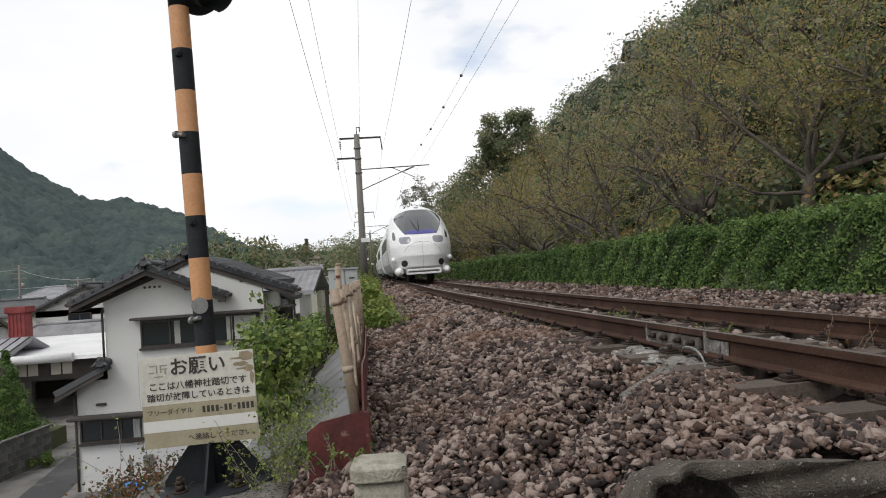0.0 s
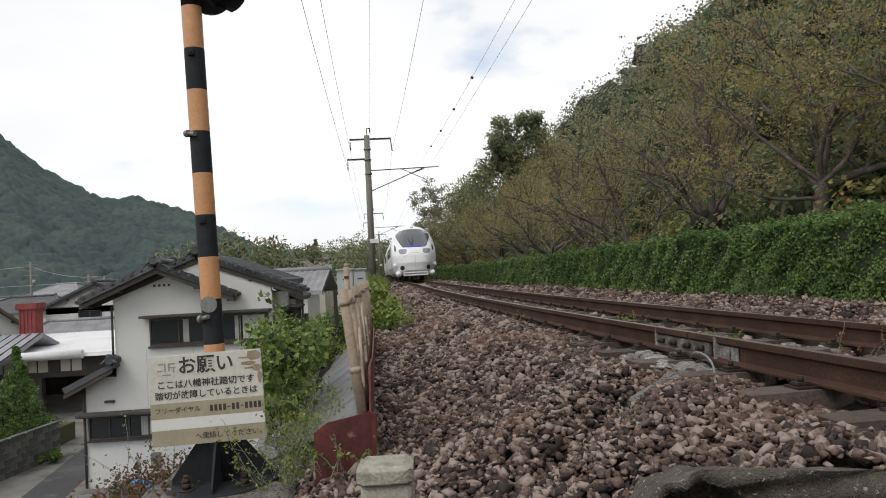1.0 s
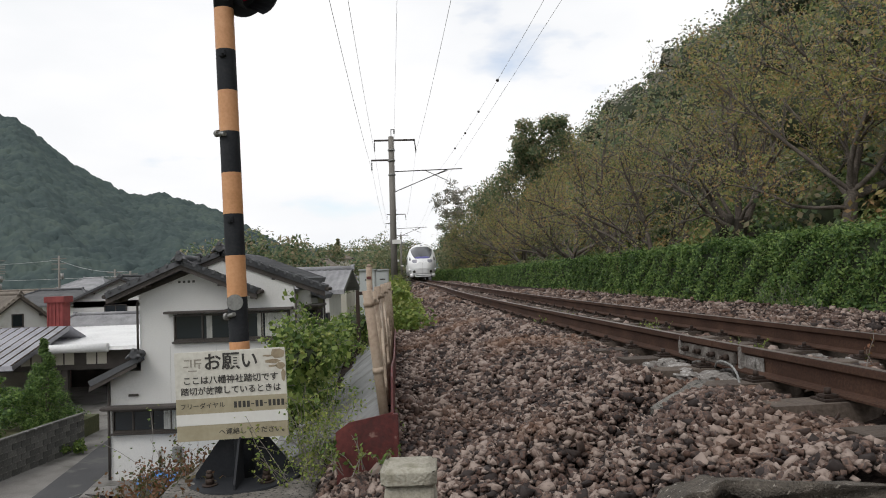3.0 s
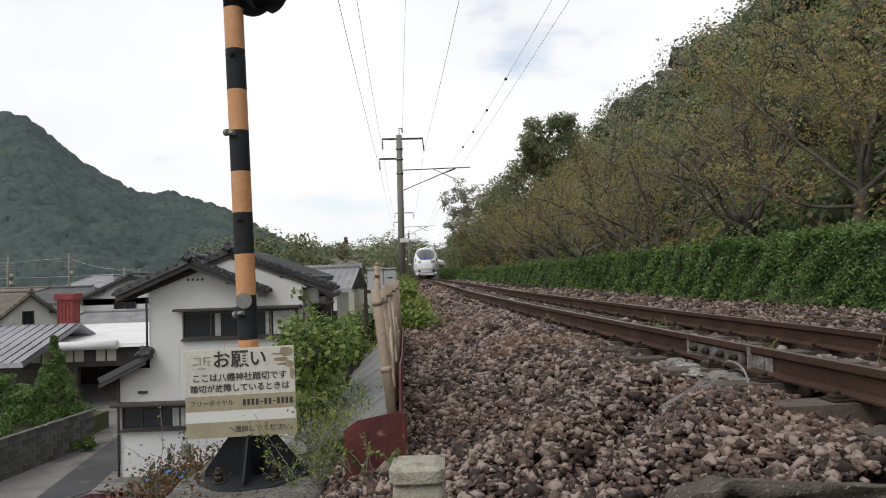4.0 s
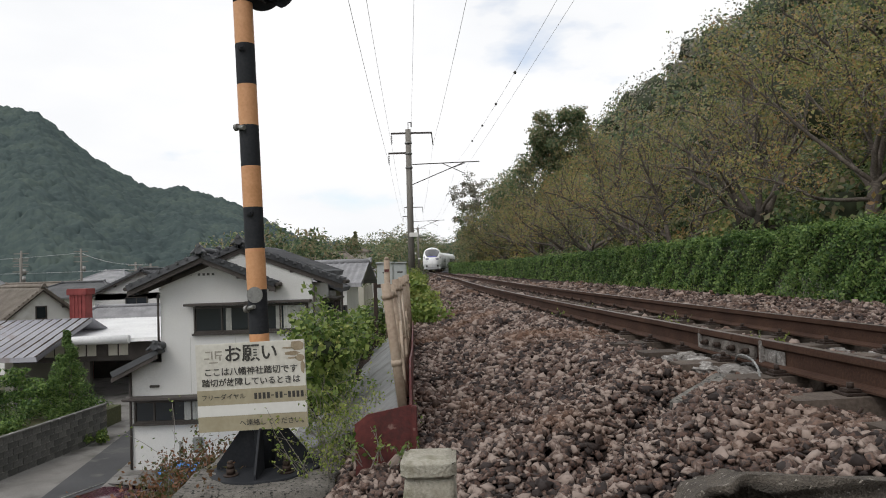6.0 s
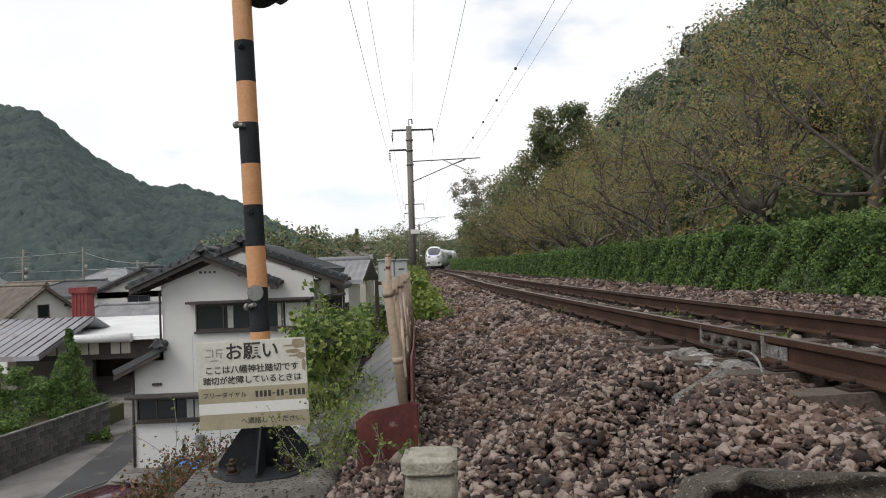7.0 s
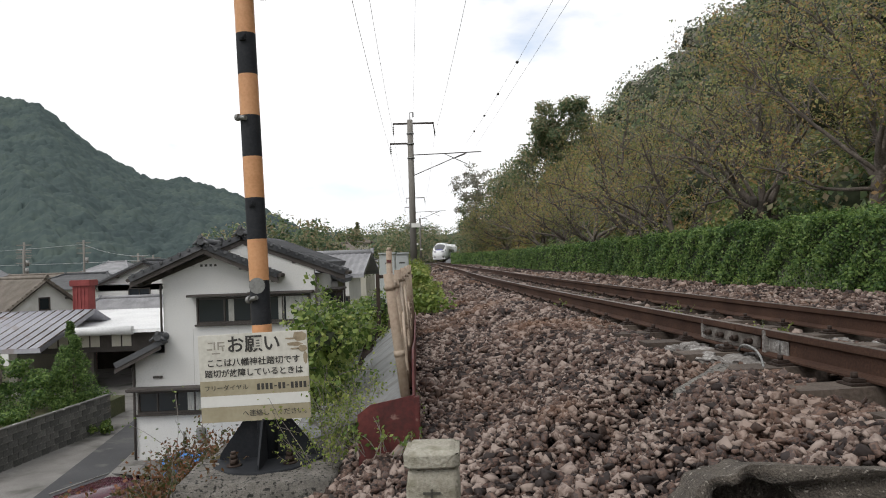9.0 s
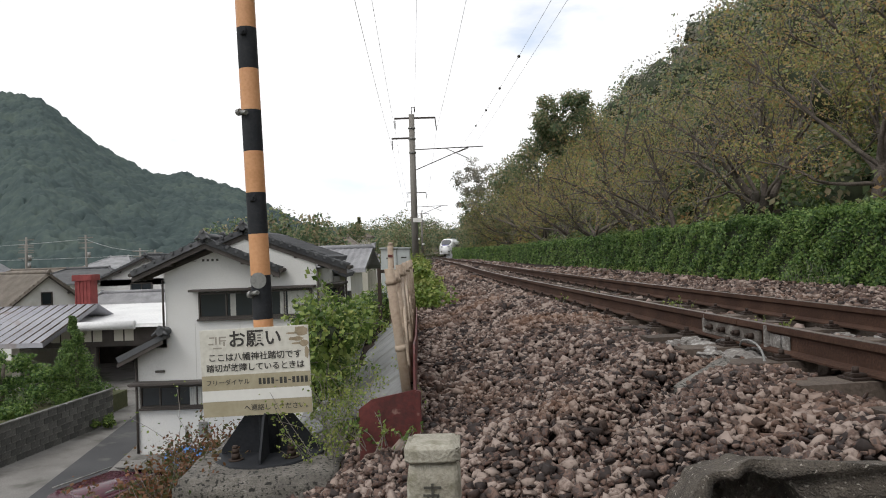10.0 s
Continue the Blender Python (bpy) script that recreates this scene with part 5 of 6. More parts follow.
gable_house("town_house", "distant white gabled house", -68, 5, 92, 104, -5.4, -0.6, 2.4, M_PLASTER, M_TILE_GREY)
hip_house("town_house", "distant house with a wide tiled roof", -30, -17, 76, 86, -5.4, 0.2, 2.2, M_PLASTER, M_TILE, 3)
hip_house("town_house", "long low house with a reddish brown roof", -30, -10.5, 96, 106, -5.4, 0.8, 3.2, M_CREAM, M_TILE_BROWN, 3)
hip_house("town_house", "grey tiled house beyond the white house", -17.5, -7.5, 56, 64, -5.4, -0.4, 1.3, M_PLASTER, M_TILE, 2.5)
hip_house("town_house", "pale upper house on the rise", -17.2, -11.6, 112, 120, -5.4, 3.6, 4.6, M_CREAM, M_TILE_BROWN, 2, 0.4, ((-16.6, -15.4, 1.4, 2.5), (-13.8, -12.2, 1.4, 2.5)))
hip_house("town_house", "far hilltop house with a pale roof", -10.0, -4.5, 190, 198, 5, 9.2, 10.6, M_CREAM, M_TILE_GREY, 2.5)
for k in range(16):
    x = -62 + 5.2 * k + float(np.random.default_rng(k).normal(0, 1))
    y = 130 + 17 * (k % 4)
    hip_house("town_house", "far small house roof in the valley", x * y / 120, x * y / 120 + 8, y, y + 8, -5.4, -0.8 + 0.5 * (k % 3), 1.2 + 0.5 * (k % 3), M_PLASTER if k % 2 else M_CREAM, (M_TILE_GREY, M_TILE, M_TILE_BROWN)[k % 3], 2.5)
stack = empty("brick_kiln_chimney", label="tall round brick kiln chimney beyond the roofs", category="chimney")
part("shaft", btube((-28.6, 150, -5.4), (-28.6, 150, 7.0), 0.95, 0.7, 20), M_TILE_BROWN, stack)
part("rim", btube((-28.6, 150, 7.0), (-28.6, 150, 7.4), 0.82, 0.82, 20), M_TILE_BROWN, stack)

# utility poles of the town
for x, y, top in ((-55.0, 92, 4.6), (-49.2, 96, 4.8), (-40.0, 92, 2.6), (-37.2, 90, 2.3), (-54.2, 90.5, 3.6)):
    p = empty("utility_pole", x, y, -5.4, 12, "grey utility pole with crossarms over the roofs", "utility pole", "utility poles")
    part("pole", btube((0, 0, 0), (0, 0, top + 5.4), 0.19, 0.13, 12), M_POLECONC, p)
    for z in (0.4, 1.1, 1.8):
        part("crossarm", bbox(-0.9, 0.9, -0.05, 0.05, top + 5.4 - z - 0.06, top + 5.4 - z + 0.06), M_POLECONC, p)
    part("transformer", btube((0.35, 0, top + 2.2), (0.35, 0, top + 3.0), 0.22, 0.22, 12), M_GALV, p)
for a, b in (((-95, 95, 3.8), (-49.2, 96, 4.2)), ((-49.2, 96, 4.2), (-38, 91, 2.3)), ((-95, 95, 3.0), (-38, 91, 1.7)), ((-38, 91, 1.7), (-20, 95, 2.4))):
    pts = [Vector(a).lerp(Vector(b), k / 8) - Vector((0, 0, 2.4 * (k / 8) * (1 - k / 8))) for k in range(9)]
    wire("town_wire", "thin dark service wire above the roofs", pts, 0.02)

# lane, paving and garden wall
paving = part("lane_paving", bbox(-24, -4.2, 8, 33.2, -5.6, -5.262), M_PAVING)
tagged(paving, "pale worn concrete paving of the lane", "paving", kind="structure")
bm = prism(bmesh.new(), [(0, 0), (1, 0), (1, 1), (0, 1)], 0, 0.004)
for v, p in zip(bm.verts, [(q[0], q[1], z) for z in (-5.261, -5.257) for q in ((-8.1, 9.0), (-9.35, 9.0), (-12.6, 31), (-11.2, 31))]):
    v.co = Vector(p)
bmesh.ops.recalc_face_normals(bm, faces=bm.faces)
tagged(part("lane_asphalt", bm, M_ASPHALT), "dark asphalt strip down the middle of the lane", "road", kind="structure")
slab0 = None
for k in range(16):
    for c in range(2):
        y = 13.0 + 1.0 * k
        x = -8.05 - (y - 9.0) * 0.148 + 0.44 + 0.78 * c
        if slab0 is None:
            ob = slab0 = part("paving_slab", bbox(-0.38, 0.38, -0.488, 0.488, 0, 0.022, 0.006), M_PAVING, paving)
        else:
            ob = new("paving_slab", slab0.data)
            ob.parent = paving
        ob.matrix_basis = pose(x, y, -5.2615, 0, 0, 8.4)
wall = empty("garden_wall", label="sooty stained concrete block garden wall", category="wall")
wa, wb = Vector((-12.35, 25.6, -5.27)), Vector((-13.25, 19.0, -5.27))
wdir = (wb - wa).normalized()
wang = math.degrees(math.atan2(wdir.y, wdir.x))
block = None
for r in range(6):
    for k in range(17):
        m = Matrix.Translation(wa + wdir * (0.2 + 0.4 * k + (0.2 if r % 2 else 0)) + Vector((0, 0, 0.1 + 0.2 * r))) @ Matrix.Rotation(radians(wang), 4, "Z")
        if block is None:
            ob = block = part("block", bbox(-0.196, 0.196, -0.06, 0.06, -0.096, 0.096, 0.006), M_BLOCK, wall)
        else:
            ob = new("block", block.data)
            ob.parent = wall
        ob.matrix_basis = m
bm = bbox(0, 7.2, -0.05, 0.05, 0, 1.18)
ob = part("mortar_core", bm, M_CONC, wall)
ob.matrix_basis = Matrix.Translation(wa) @ Matrix.Rotation(radians(wang), 4, "Z")
ob = part("coping", bbox(-0.02, 7.25, -0.09, 0.09, 1.201, 1.25, 0.015), M_BLOCK, wall)
ob.matrix_basis = Matrix.Translation(wa) @ Matrix.Rotation(radians(wang), 4, "Z")
ob = part("return_wall", bbox(-5.0, 0.0, -0.07, 0.07, 0, 1.2), M_BLOCK, wall)
ob.matrix_basis = Matrix.Translation(wb)
rng = np.random.default_rng(51)
tree_l = empty("garden_conifer", label="dense green garden conifer behind the block wall", category="tree")
part("trunk", btube((-13.7, 25.8, -5.3), (-13.7, 25.8, -2.4), 0.1, 0.04, 10), M_BARK, tree_l)
c = np.array([(-13.85 + rng.normal(0, 0.48) * (1.05 - k / 70), 25.9 + rng.normal(0, 0.45) * (1.05 - k / 70), -4.5 + 3.15 * k / 70) for k in range(70)])
r = np.array([0.36 * (1.1 - 0.85 * k / 70) for k in range(70)])
tagged(leaf_cards("crown", c, r, 300, 0.034, M_LEAF_HEDGE, rng, 0.3, 0.9, tree_l), kind="stuff")
for x, y, zt, n, lab in ((-16.4, 25.5, -2.5, 26, "twisted garden pine with open layered foliage"), (-15.2, 22.8, -3.5, 18, "rounded green garden shrub behind the wall")):
    g = empty("garden_shrub", label=lab, category="shrub")
    part("trunk", btube((x, y, -5.3), (x + 0.2, y, zt - 0.3), 0.11, 0.05, 10), M_BARK, g)
    c = np.array([(x + rng.normal(0, 0.7), y + rng.normal(0, 0.7), zt - rng.uniform(0, 1.4)) for _ in range(n)])
    tagged(leaf_cards("crown", c, np.full(n, 0.36), 220, 0.06, M_LEAF_HEDGE, rng, 0.3, 0.6, g), kind="stuff")
stone = part("garden_rock", rough_block(-14.35, -13.75, 20.6, 21.3, -4.65, -3.75, 4, 0.1, 6, 0.2), M_CONC)
tagged(stone, "weathered grey garden rock behind the wall", "rock")
rockbase = part("planting_bed", bbox(-20, -13.1, 19.2, 28.5, -5.3, -4.6), M_EARTH)
tagged(rockbase, "raised earth bed of the garden", "garden bed", kind="structure")
c = np.array([(rng.uniform(-19.5, -13.4), rng.uniform(19.6, 28.0), -4.5 + abs(rng.normal(0, 0.25))) for _ in range(70)])
tagged(leaf_cards("garden_plants", c, rng.uniform(0.25, 0.55, 70), 200, 0.05, M_LEAF_HEDGE, rng, 0.2, 0.9), "low garden shrubs and plants behind the block wall", "plants", kind="stuff")
sh = empty("lane_weed", label="leafy green weed at the foot of the wall", category="weed")
c = np.array([(-12.1 + rng.normal(0, 0.12), 24.6 + rng.normal(0, 0.2), -5.1 + abs(rng.normal(0, 0.15))) for _ in range(8)])
tagged(leaf_cards("leaves", c, np.full(8, 0.16), 120, 0.05, M_LEAF_VINE, rng, 0.2, 0.9, sh), kind="stuff")


# parked dark red car, and a blue sheet before the house
def car_outline():
    return [(-2.0, 0.3), (2.0, 0.3), (2.08, 0.62), (1.9, 0.86), (1.0, 0.98), (0.35, 1.42), (-1.2, 1.48), (-1.85, 1.05), (-2.05, 0.9)]


M_CARPAINT = mat("dark_maroon_car_paint", [(0.05, 0.006, 0.016), (0.07, 0.009, 0.022)], 0.2, 2, 20, 0.0)
car = empty("parked_car", -6.7, 14.3, -5.262, 72, "dark maroon car parked below the bank", "car")
bm = prism(bmesh.new(), car_outline(), -0.82, 0.82)
for v in bm.verts:
    if v.co.z > 1.1:
        v.co.y *= 0.78
bmesh.ops.bevel(bm, geom=bm.edges[:], offset=0.07, segments=3, affect="EDGES")
for f in bm.faces:
    f.smooth = True
part("body", bm, M_CARPAINT, car)
bm = prism(bmesh.new(), [(1.0, 1.0), (0.38, 1.40), (0.36, 1.42), (1.02, 1.02)], -0.62, 0.62)
for v in bm.verts:
    v.co += Vector((0.045, 0, 0.03))
part("windscreen", bm, M_GLASS, car)
for s in (-1, 1):
    bm = prism(bmesh.new(), [(-1.6, 1.0), (0.85, 1.0), (0.3, 1.36), (-1.15, 1.4)], s * 0.80, s * 0.81)
    for v in bm.verts:
        v.co.y -= s * max(0, v.co.z - 1.0) * 0.35
    part("side_glass", bm, M_GLASS, car)
    part("roof_chrome", btube((0.35, s * 0.64, 1.47), (-1.15, s * 0.64, 1.52), 0.015, 0.015, 6), M_GALV, car)
    part("headlight", bbox(1.85, 2.05, s * 0.6 - 0.16, s * 0.6 + 0.16, 0.66, 0.82, 0.04), M_GALV, car)
    for x in (-1.25, 1.25):
        part("wheel", btube((x, s * 0.70, 0.31), (x, s * 0.87, 0.31), 0.31, 0.31, 24), M_INSUL, car)
M_TARP = mat("blue_tarpaulin", [(0.02, 0.13, 0.42), (0.04, 0.22, 0.60), (0.08, 0.30, 0.68)], 0.45, 3, 18, 0.3)
bm = bmesh.new()
rows = [[bm.verts.new((-7.8 + 0.11 * k, 19.0 + 0.12 * j, -4.66 + 0.08 * math.sin(k * 0.9 + j) - 0.05 * abs(j - 4) + 0.05 * noise.noise(Vector((k * 0.6, j * 0.7, 3))))) for k in range(22)] for j in range(9)]
for a, b in zip(rows, rows[1:]):
    for k in range(21):
        bm.faces.new((a[k], a[k + 1], b[k + 1], b[k])).smooth = True
ret = bmesh.ops.extrude_face_region(bm, geom=bm.faces[:])
for v in ret["geom"]:
    if isinstance(v, bmesh.types.BMVert):
        v.co.z = -5.262
bmesh.ops.recalc_face_normals(bm, faces=bm.faces)
tagged(part("tarpaulin", bm, M_TARP), "crumpled blue tarpaulin over a pile by the house", "tarpaulin")


# ---- clipped hedge beyond the track ----
HEDGE_Y = [-8, 0, 8, 14.5, 22, 31, 38, 45, 60, 80, 100, 120, 140, 160, 190]
HEDGE_X = [8.2, 7.9, 7.6, 7.4, 7.15, 6.9, 6.6, 6.1, 4.9, 3.3, 2.1, 1.7, 2.3, 4.9, 11.0]


def hx(y):
    return hermite(HEDGE_Y, HEDGE_X, y)


def htop(y):
    return np.interp(y, [0, 8, 14, 31, 60, 100, 150], [1.12, 1.08, 1.02, 0.92, 0.85, 1.0, 1.6]) + 0.05 * np.sin(y * 1.9) + 0.045 * np.sin(y * 4.7 + 1) + 0.03 * np.sin(y * 9.3)


def cards(name, c, nrm, size, material, parent=None, thin=0.6):
    """Single leaves at the points c, facing about nrm."""
    n = len(c)
    nrm = nrm / np.linalg.norm(nrm, axis=1)[:, None]
    a = np.cross(nrm, rng.normal(size=(n, 3)))
    a /= np.linalg.norm(a, axis=1)[:, None]
    b = np.cross(nrm, a)
    s = np.asarray(size).reshape(-1, 1)
    V = np.stack([c - a * s, c - b * s * thin + nrm * s * 0.2, c + a * s, c + b * s * thin - nrm * s * 0.1], 1)
    return raw_mesh(name, V.reshape(-1, 3), np.arange(n * 4).reshape(-1, 4), material, parent)


rng = np.random.default_rng(21)
hedge = empty("hedge", label="long clipped evergreen hedge beside the track", category="hedge")
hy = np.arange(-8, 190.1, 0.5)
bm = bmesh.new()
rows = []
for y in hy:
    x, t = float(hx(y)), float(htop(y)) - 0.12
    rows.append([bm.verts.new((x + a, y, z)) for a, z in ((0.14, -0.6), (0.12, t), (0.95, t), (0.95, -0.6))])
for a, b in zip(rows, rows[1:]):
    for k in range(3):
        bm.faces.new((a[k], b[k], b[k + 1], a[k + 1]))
# solid dark core paints the shade behind the hedge's leaves
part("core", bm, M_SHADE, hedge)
C, N, S = [], [], []
for y0, y1, dens, size in ((4, 17, 1500, 0.036), (17, 32, 700, 0.048), (32, 60, 260, 0.065), (60, 190, 70, 0.11)):
    n = int((y1 - y0) * 1.3 * dens)
    yy, hh = rng.uniform(y0, y1, n), rng.uniform(0, 1, n)
    bulge = 0.07 * np.sin(yy * 2.3 + hh * 4) * np.sin(hh * 7 + yy) + 0.05 * np.sin(yy * 6.1 + 9 * hh)
    C.append(np.stack([hx(yy) + 0.08 + bulge + rng.uniform(-0.09, 0.07, n), yy, -0.42 + hh * (htop(yy) + 0.42)], 1))
    N.append(rng.normal(size=(n, 3)) * 0.7 + np.array([-0.8, -0.25, 0.45]))
    S.append(size * rng.uniform(0.6, 1.3, n))
    n = int((y1 - y0) * 0.9 * dens)
    yy, ww = rng.uniform(y0, y1, n), rng.uniform(0, 0.95, n)
    C.append(np.stack([hx(yy) + ww, yy, htop(yy) + rng.normal(0, 0.05, n) + 0.04 * np.sin(ww * 9 + yy * 3)], 1))
    N.append(rng.normal(size=(n, 3)) * 0.6 + np.array([-0.1, -0.2, 1]))
    S.append(size * rng.uniform(0.6, 1.3, n))
tagged(cards("leaves", np.concatenate(C), np.concatenate(N), np.concatenate(S), M_LEAF_HEDGE, hedge), kind="stuff")


# ---- cherry trees in early autumn ----
class Wood:
    def __init__(self):
        self.v, self.f, self.n = [], [], 0

    def limb(self, pts, rad, sides):
        base = self.n
        m = len(pts)
        for i, (p, r) in enumerate(zip(pts, rad)):
            d = (pts[min(i + 1, m - 1)] - pts[max(i - 1, 0)])
            d = d / (np.linalg.norm(d) + 1e-9)
            a = np.cross(d, [0.31, 0.77, 0.55])
            a /= np.linalg.norm(a) + 1e-9
            b = np.cross(d, a)
            for k in range(sides):
                t = 2 * math.pi * k / sides
                self.v.append(p + (a * math.cos(t) + b * math.sin(t)) * r)
        for i in range(m - 1):
            for k in range(sides):
                q = (k + 1) % sides
                self.f.append((base + i * sides + k, base + i * sides + q, base + (i + 1) * sides + q, base + (i + 1) * sides + k))
        self.n += m * sides


def grow(rng, start, direction, length, radius, sag, steps=7, wander=0.16):
    pts, d, p = [np.array(start, float)], np.array(direction, float), np.array(start, float)
    d /= np.linalg.norm(d)
    for _ in range(steps):
        d = d + rng.normal(size=3) * wander + np.array([0, 0, sag])
        d /= np.linalg.norm(d)
        p = p + d * length / steps
        pts.append(p.copy())
    return pts, np.linspace(radius, radius * 0.42, steps + 1)


def cherry_tree(label, seed, trunk, limbs, leaves, twigs=8, leaf=0.03, clump=0.10, bark=M_BARK):
    """A cherry: trunk = (height, radius, lean), limbs = [(start height, direction, length, radius)]; branches, twigs and sparse leaves grow from them."""
    rng = np.random.default_rng(seed)
    tree = empty("cherry_tree", label=label, category="tree", group="cherry trees")
    wood, bough, fine, spots_ = Wood(), Wood(), Wood(), []
    high, r0, lean = trunk
    pts, rad = grow(rng, (0, 0, -0.3), (lean, rng.normal(0, 0.05), 1), high + 0.3, r0, 0, 7, 0.05)
    wood.limb(pts, np.linspace(r0 * 1.35, r0 * 0.85, len(pts)), 12)
    for start, d, length, r in limbs:
        k = min(len(pts) - 1.001, max(0.0, (start + 0.3) / (high + 0.3) * (len(pts) - 1)))
        i = int(k)
        root = pts[i] + (pts[i + 1] - pts[i]) * (k - i)
        lp, lr = grow(rng, root, d, length, r, 0.035, 10, 0.13)
        lr = np.linspace(r, r * 0.28, len(lp))
        bough.limb(lp, lr, 8)
        for j in range(int(5 + length * 1.9)):
            i = int(rng.integers(3, len(lp)))
            axis = (lp[i] - lp[i - 1]) / np.linalg.norm(lp[i] - lp[i - 1])
            bp, br = grow(rng, lp[i], axis * 0.9 + rng.normal(size=3) * 0.6 + np.array([0, 0, 0.35]), length * rng.uniform(0.22, 0.5), lr[i] * 0.6, 0.03, 7, 0.19)
            bough.limb(bp, br, 5)
            for _ in range(twigs):
                i2 = int(rng.integers(1, len(bp)))
                axis2 = (bp[i2] - bp[i2 - 1]) / np.linalg.norm(bp[i2] - bp[i2 - 1])
                tp, tr = grow(rng, bp[i2], axis2 + rng.normal(size=3) * 0.65, length * rng.uniform(0.08, 0.22), max(0.004, br[i2] * 0.4), 0.01, 4, 0.22)
                fine.limb(tp, tr, 3)
                spots_ += tp[1:]
    raw_mesh("trunk", np.array(wood.v), wood.f, bark, tree, smooth=True)
    tagged(raw_mesh("crown_wood", np.array(bough.v), bough.f, M_BARK, tree, smooth=True), kind="stuff")
    tagged(raw_mesh("branchwork", np.array(fine.v), fine.f, M_TWIG, tree), kind="stuff")
    sp = np.array(spots_)
    # leaves gather on some twigs and leave others bare
    w = rng.uniform(0, 1, len(sp)) ** 2.2
    at = sp[rng.choice(len(sp), leaves, p=w / w.sum())] + rng.normal(size=(leaves, 3)) * clump
    tagged(cards("leaves", at, rng.normal(size=(leaves, 3)) + np.array([-0.2, -0.3, 0.35]), leaf * rng.uniform(0.6, 1.4, leaves), M_LEAF_CHERRY, tree, 0.5), kind="stuff")
    return tree


tree = cherry_tree("cherry tree with a clean trunk and yellow-green leaves", 5, (2.5, 0.17, 0.02),
                   [(2.35, (1.0, -0.1, 0.35), 3.4, 0.11), (2.45, (-0.05, 0.1, 1), 4.2, 0.13), (2.1, (-1, -0.2, 0.25), 3.0, 0.055), (2.5, (-0.9, 0.2, 0.62), 4.6, 0.06), (2.5, (0.45, 0.4, 0.8), 3.8, 0.08),
                    (2.5, (-0.5, -0.5, 0.9), 3.8, 0.075), (2.5, (0.3, -0.7, 0.5), 3.2, 0.07), (2.3, (0.2, 0.9, 0.5), 3.2, 0.07)], 12500, 8, 0.042, 0.11)
tree.matrix_basis = pose(10.1, 16.2, -0.35)
tree = cherry_tree("pollarded old cherry tree with a stout dark trunk and pale shoots", 9, (2.2, 0.30, 0.0),
                   [(1.9, (-0.5, -0.1, 1), 3.6, 0.13), (1.7, (0.75, -0.1, 0.75), 3.4, 0.15), (2.1, (0.15, 0.1, 1), 3.7, 0.09), (1.8, (-0.9, -0.2, 0.6), 3.2, 0.09), (1.6, (1, -0.2, 0.4), 3.4, 0.08),
                    (2.0, (-0.2, -0.7, 0.8), 2.8, 0.06), (2.0, (-0.7, 0.3, 1.0), 3.2, 0.065), (2.0, (0.3, 0.7, 0.8), 3.0, 0.07)], 4600, 9, 0.036, 0.09, M_BARK_DARK)
tree.matrix_basis = pose(9.25, 20.5, -0.35)
for k in range(5):
    a = 1.3 * k + 0.4
    stub = part("cut_stub", btube((0, 0, 0), (0.24 * math.cos(a), 0.24 * math.sin(a), 0.5 + 0.16 * (k % 3)), 0.15, 0.10, 10), M_BARK_DARK, tree, "sawn-off limb stub")
    stub.location = (0.17 * math.cos(a), 0.17 * math.sin(a), 1.6 + 0.22 * (k % 2))


def spread_limbs(seed, n, low, reach):
    rng = np.random.default_rng(seed)
    out = []
    for k in range(n):
        a = 2 * math.pi * (k + rng.uniform(-0.3, 0.3)) / n
        out.append((low * rng.uniform(0.75, 1.0), (math.cos(a), math.sin(a), rng.uniform(0.35, 1.3)), reach * rng.uniform(0.8, 1.15), rng.uniform(0.06, 0.1)))
    return out + [(low, (0.1, 0, 1), reach * 1.05, 0.1)]


LABEL = "spreading cherry tree with sparse yellowing leaves behind the hedge"
kinds = [cherry_tree(LABEL, 15, (1.7, 0.17, 0.12), spread_limbs(3, 7, 1.7, 3.6), 7500, 7, 0.042, 0.12),
         cherry_tree(LABEL, 23, (1.4, 0.16, -0.1), spread_limbs(8, 7, 1.4, 3.8), 6500, 8, 0.042, 0.12)]
PLACES = [(8.7, 26.5, 1, 75, 1.0), (7.9, 30.0, 0, 30, 1.15), (8.5, 38.0, 1, 310, 1.15), (8.5, 46.5, 0, 110, 1.2), (8.0, 54.5, 1, 20, 1.25), (7.4, 63.0, 0, 160, 1.3), (6.9, 72.0, 1, 240, 1.3), (6.5, 82.0, 0, 300, 1.35),
          (12.6, 12.5, 1, 200, 1.15), (13.2, 28.0, 0, 40, 1.2), (13.0, 40.0, 1, 140, 1.25), (14.0, 21.0, 1, 300, 1.15)]
used = set()
for x, y, k, rz, sc in PLACES:
    m = pose(x, y, -0.35 if x < 10.5 else float(land_z(x, y)), 0, 0, rz)
    if k in used:
        t = copy_thing(kinds[k], m)
    else:
        t = kinds[k]
        t.matrix_basis = m
        used.add(k)
    t.scale = (sc, sc, sc)

# ---- woods beside the far bend and beyond the houses ----
rng = np.random.default_rng(31)


def grove(label, pts, per, size, material, low=True):
    c = np.array([p[:3] for p in pts])
    r = np.array([p[3] for p in pts])
    return tagged(leaf_cards("tree_crowns", c, r, per, size, material, rng, 0.35), label, "trees", kind="stuff")


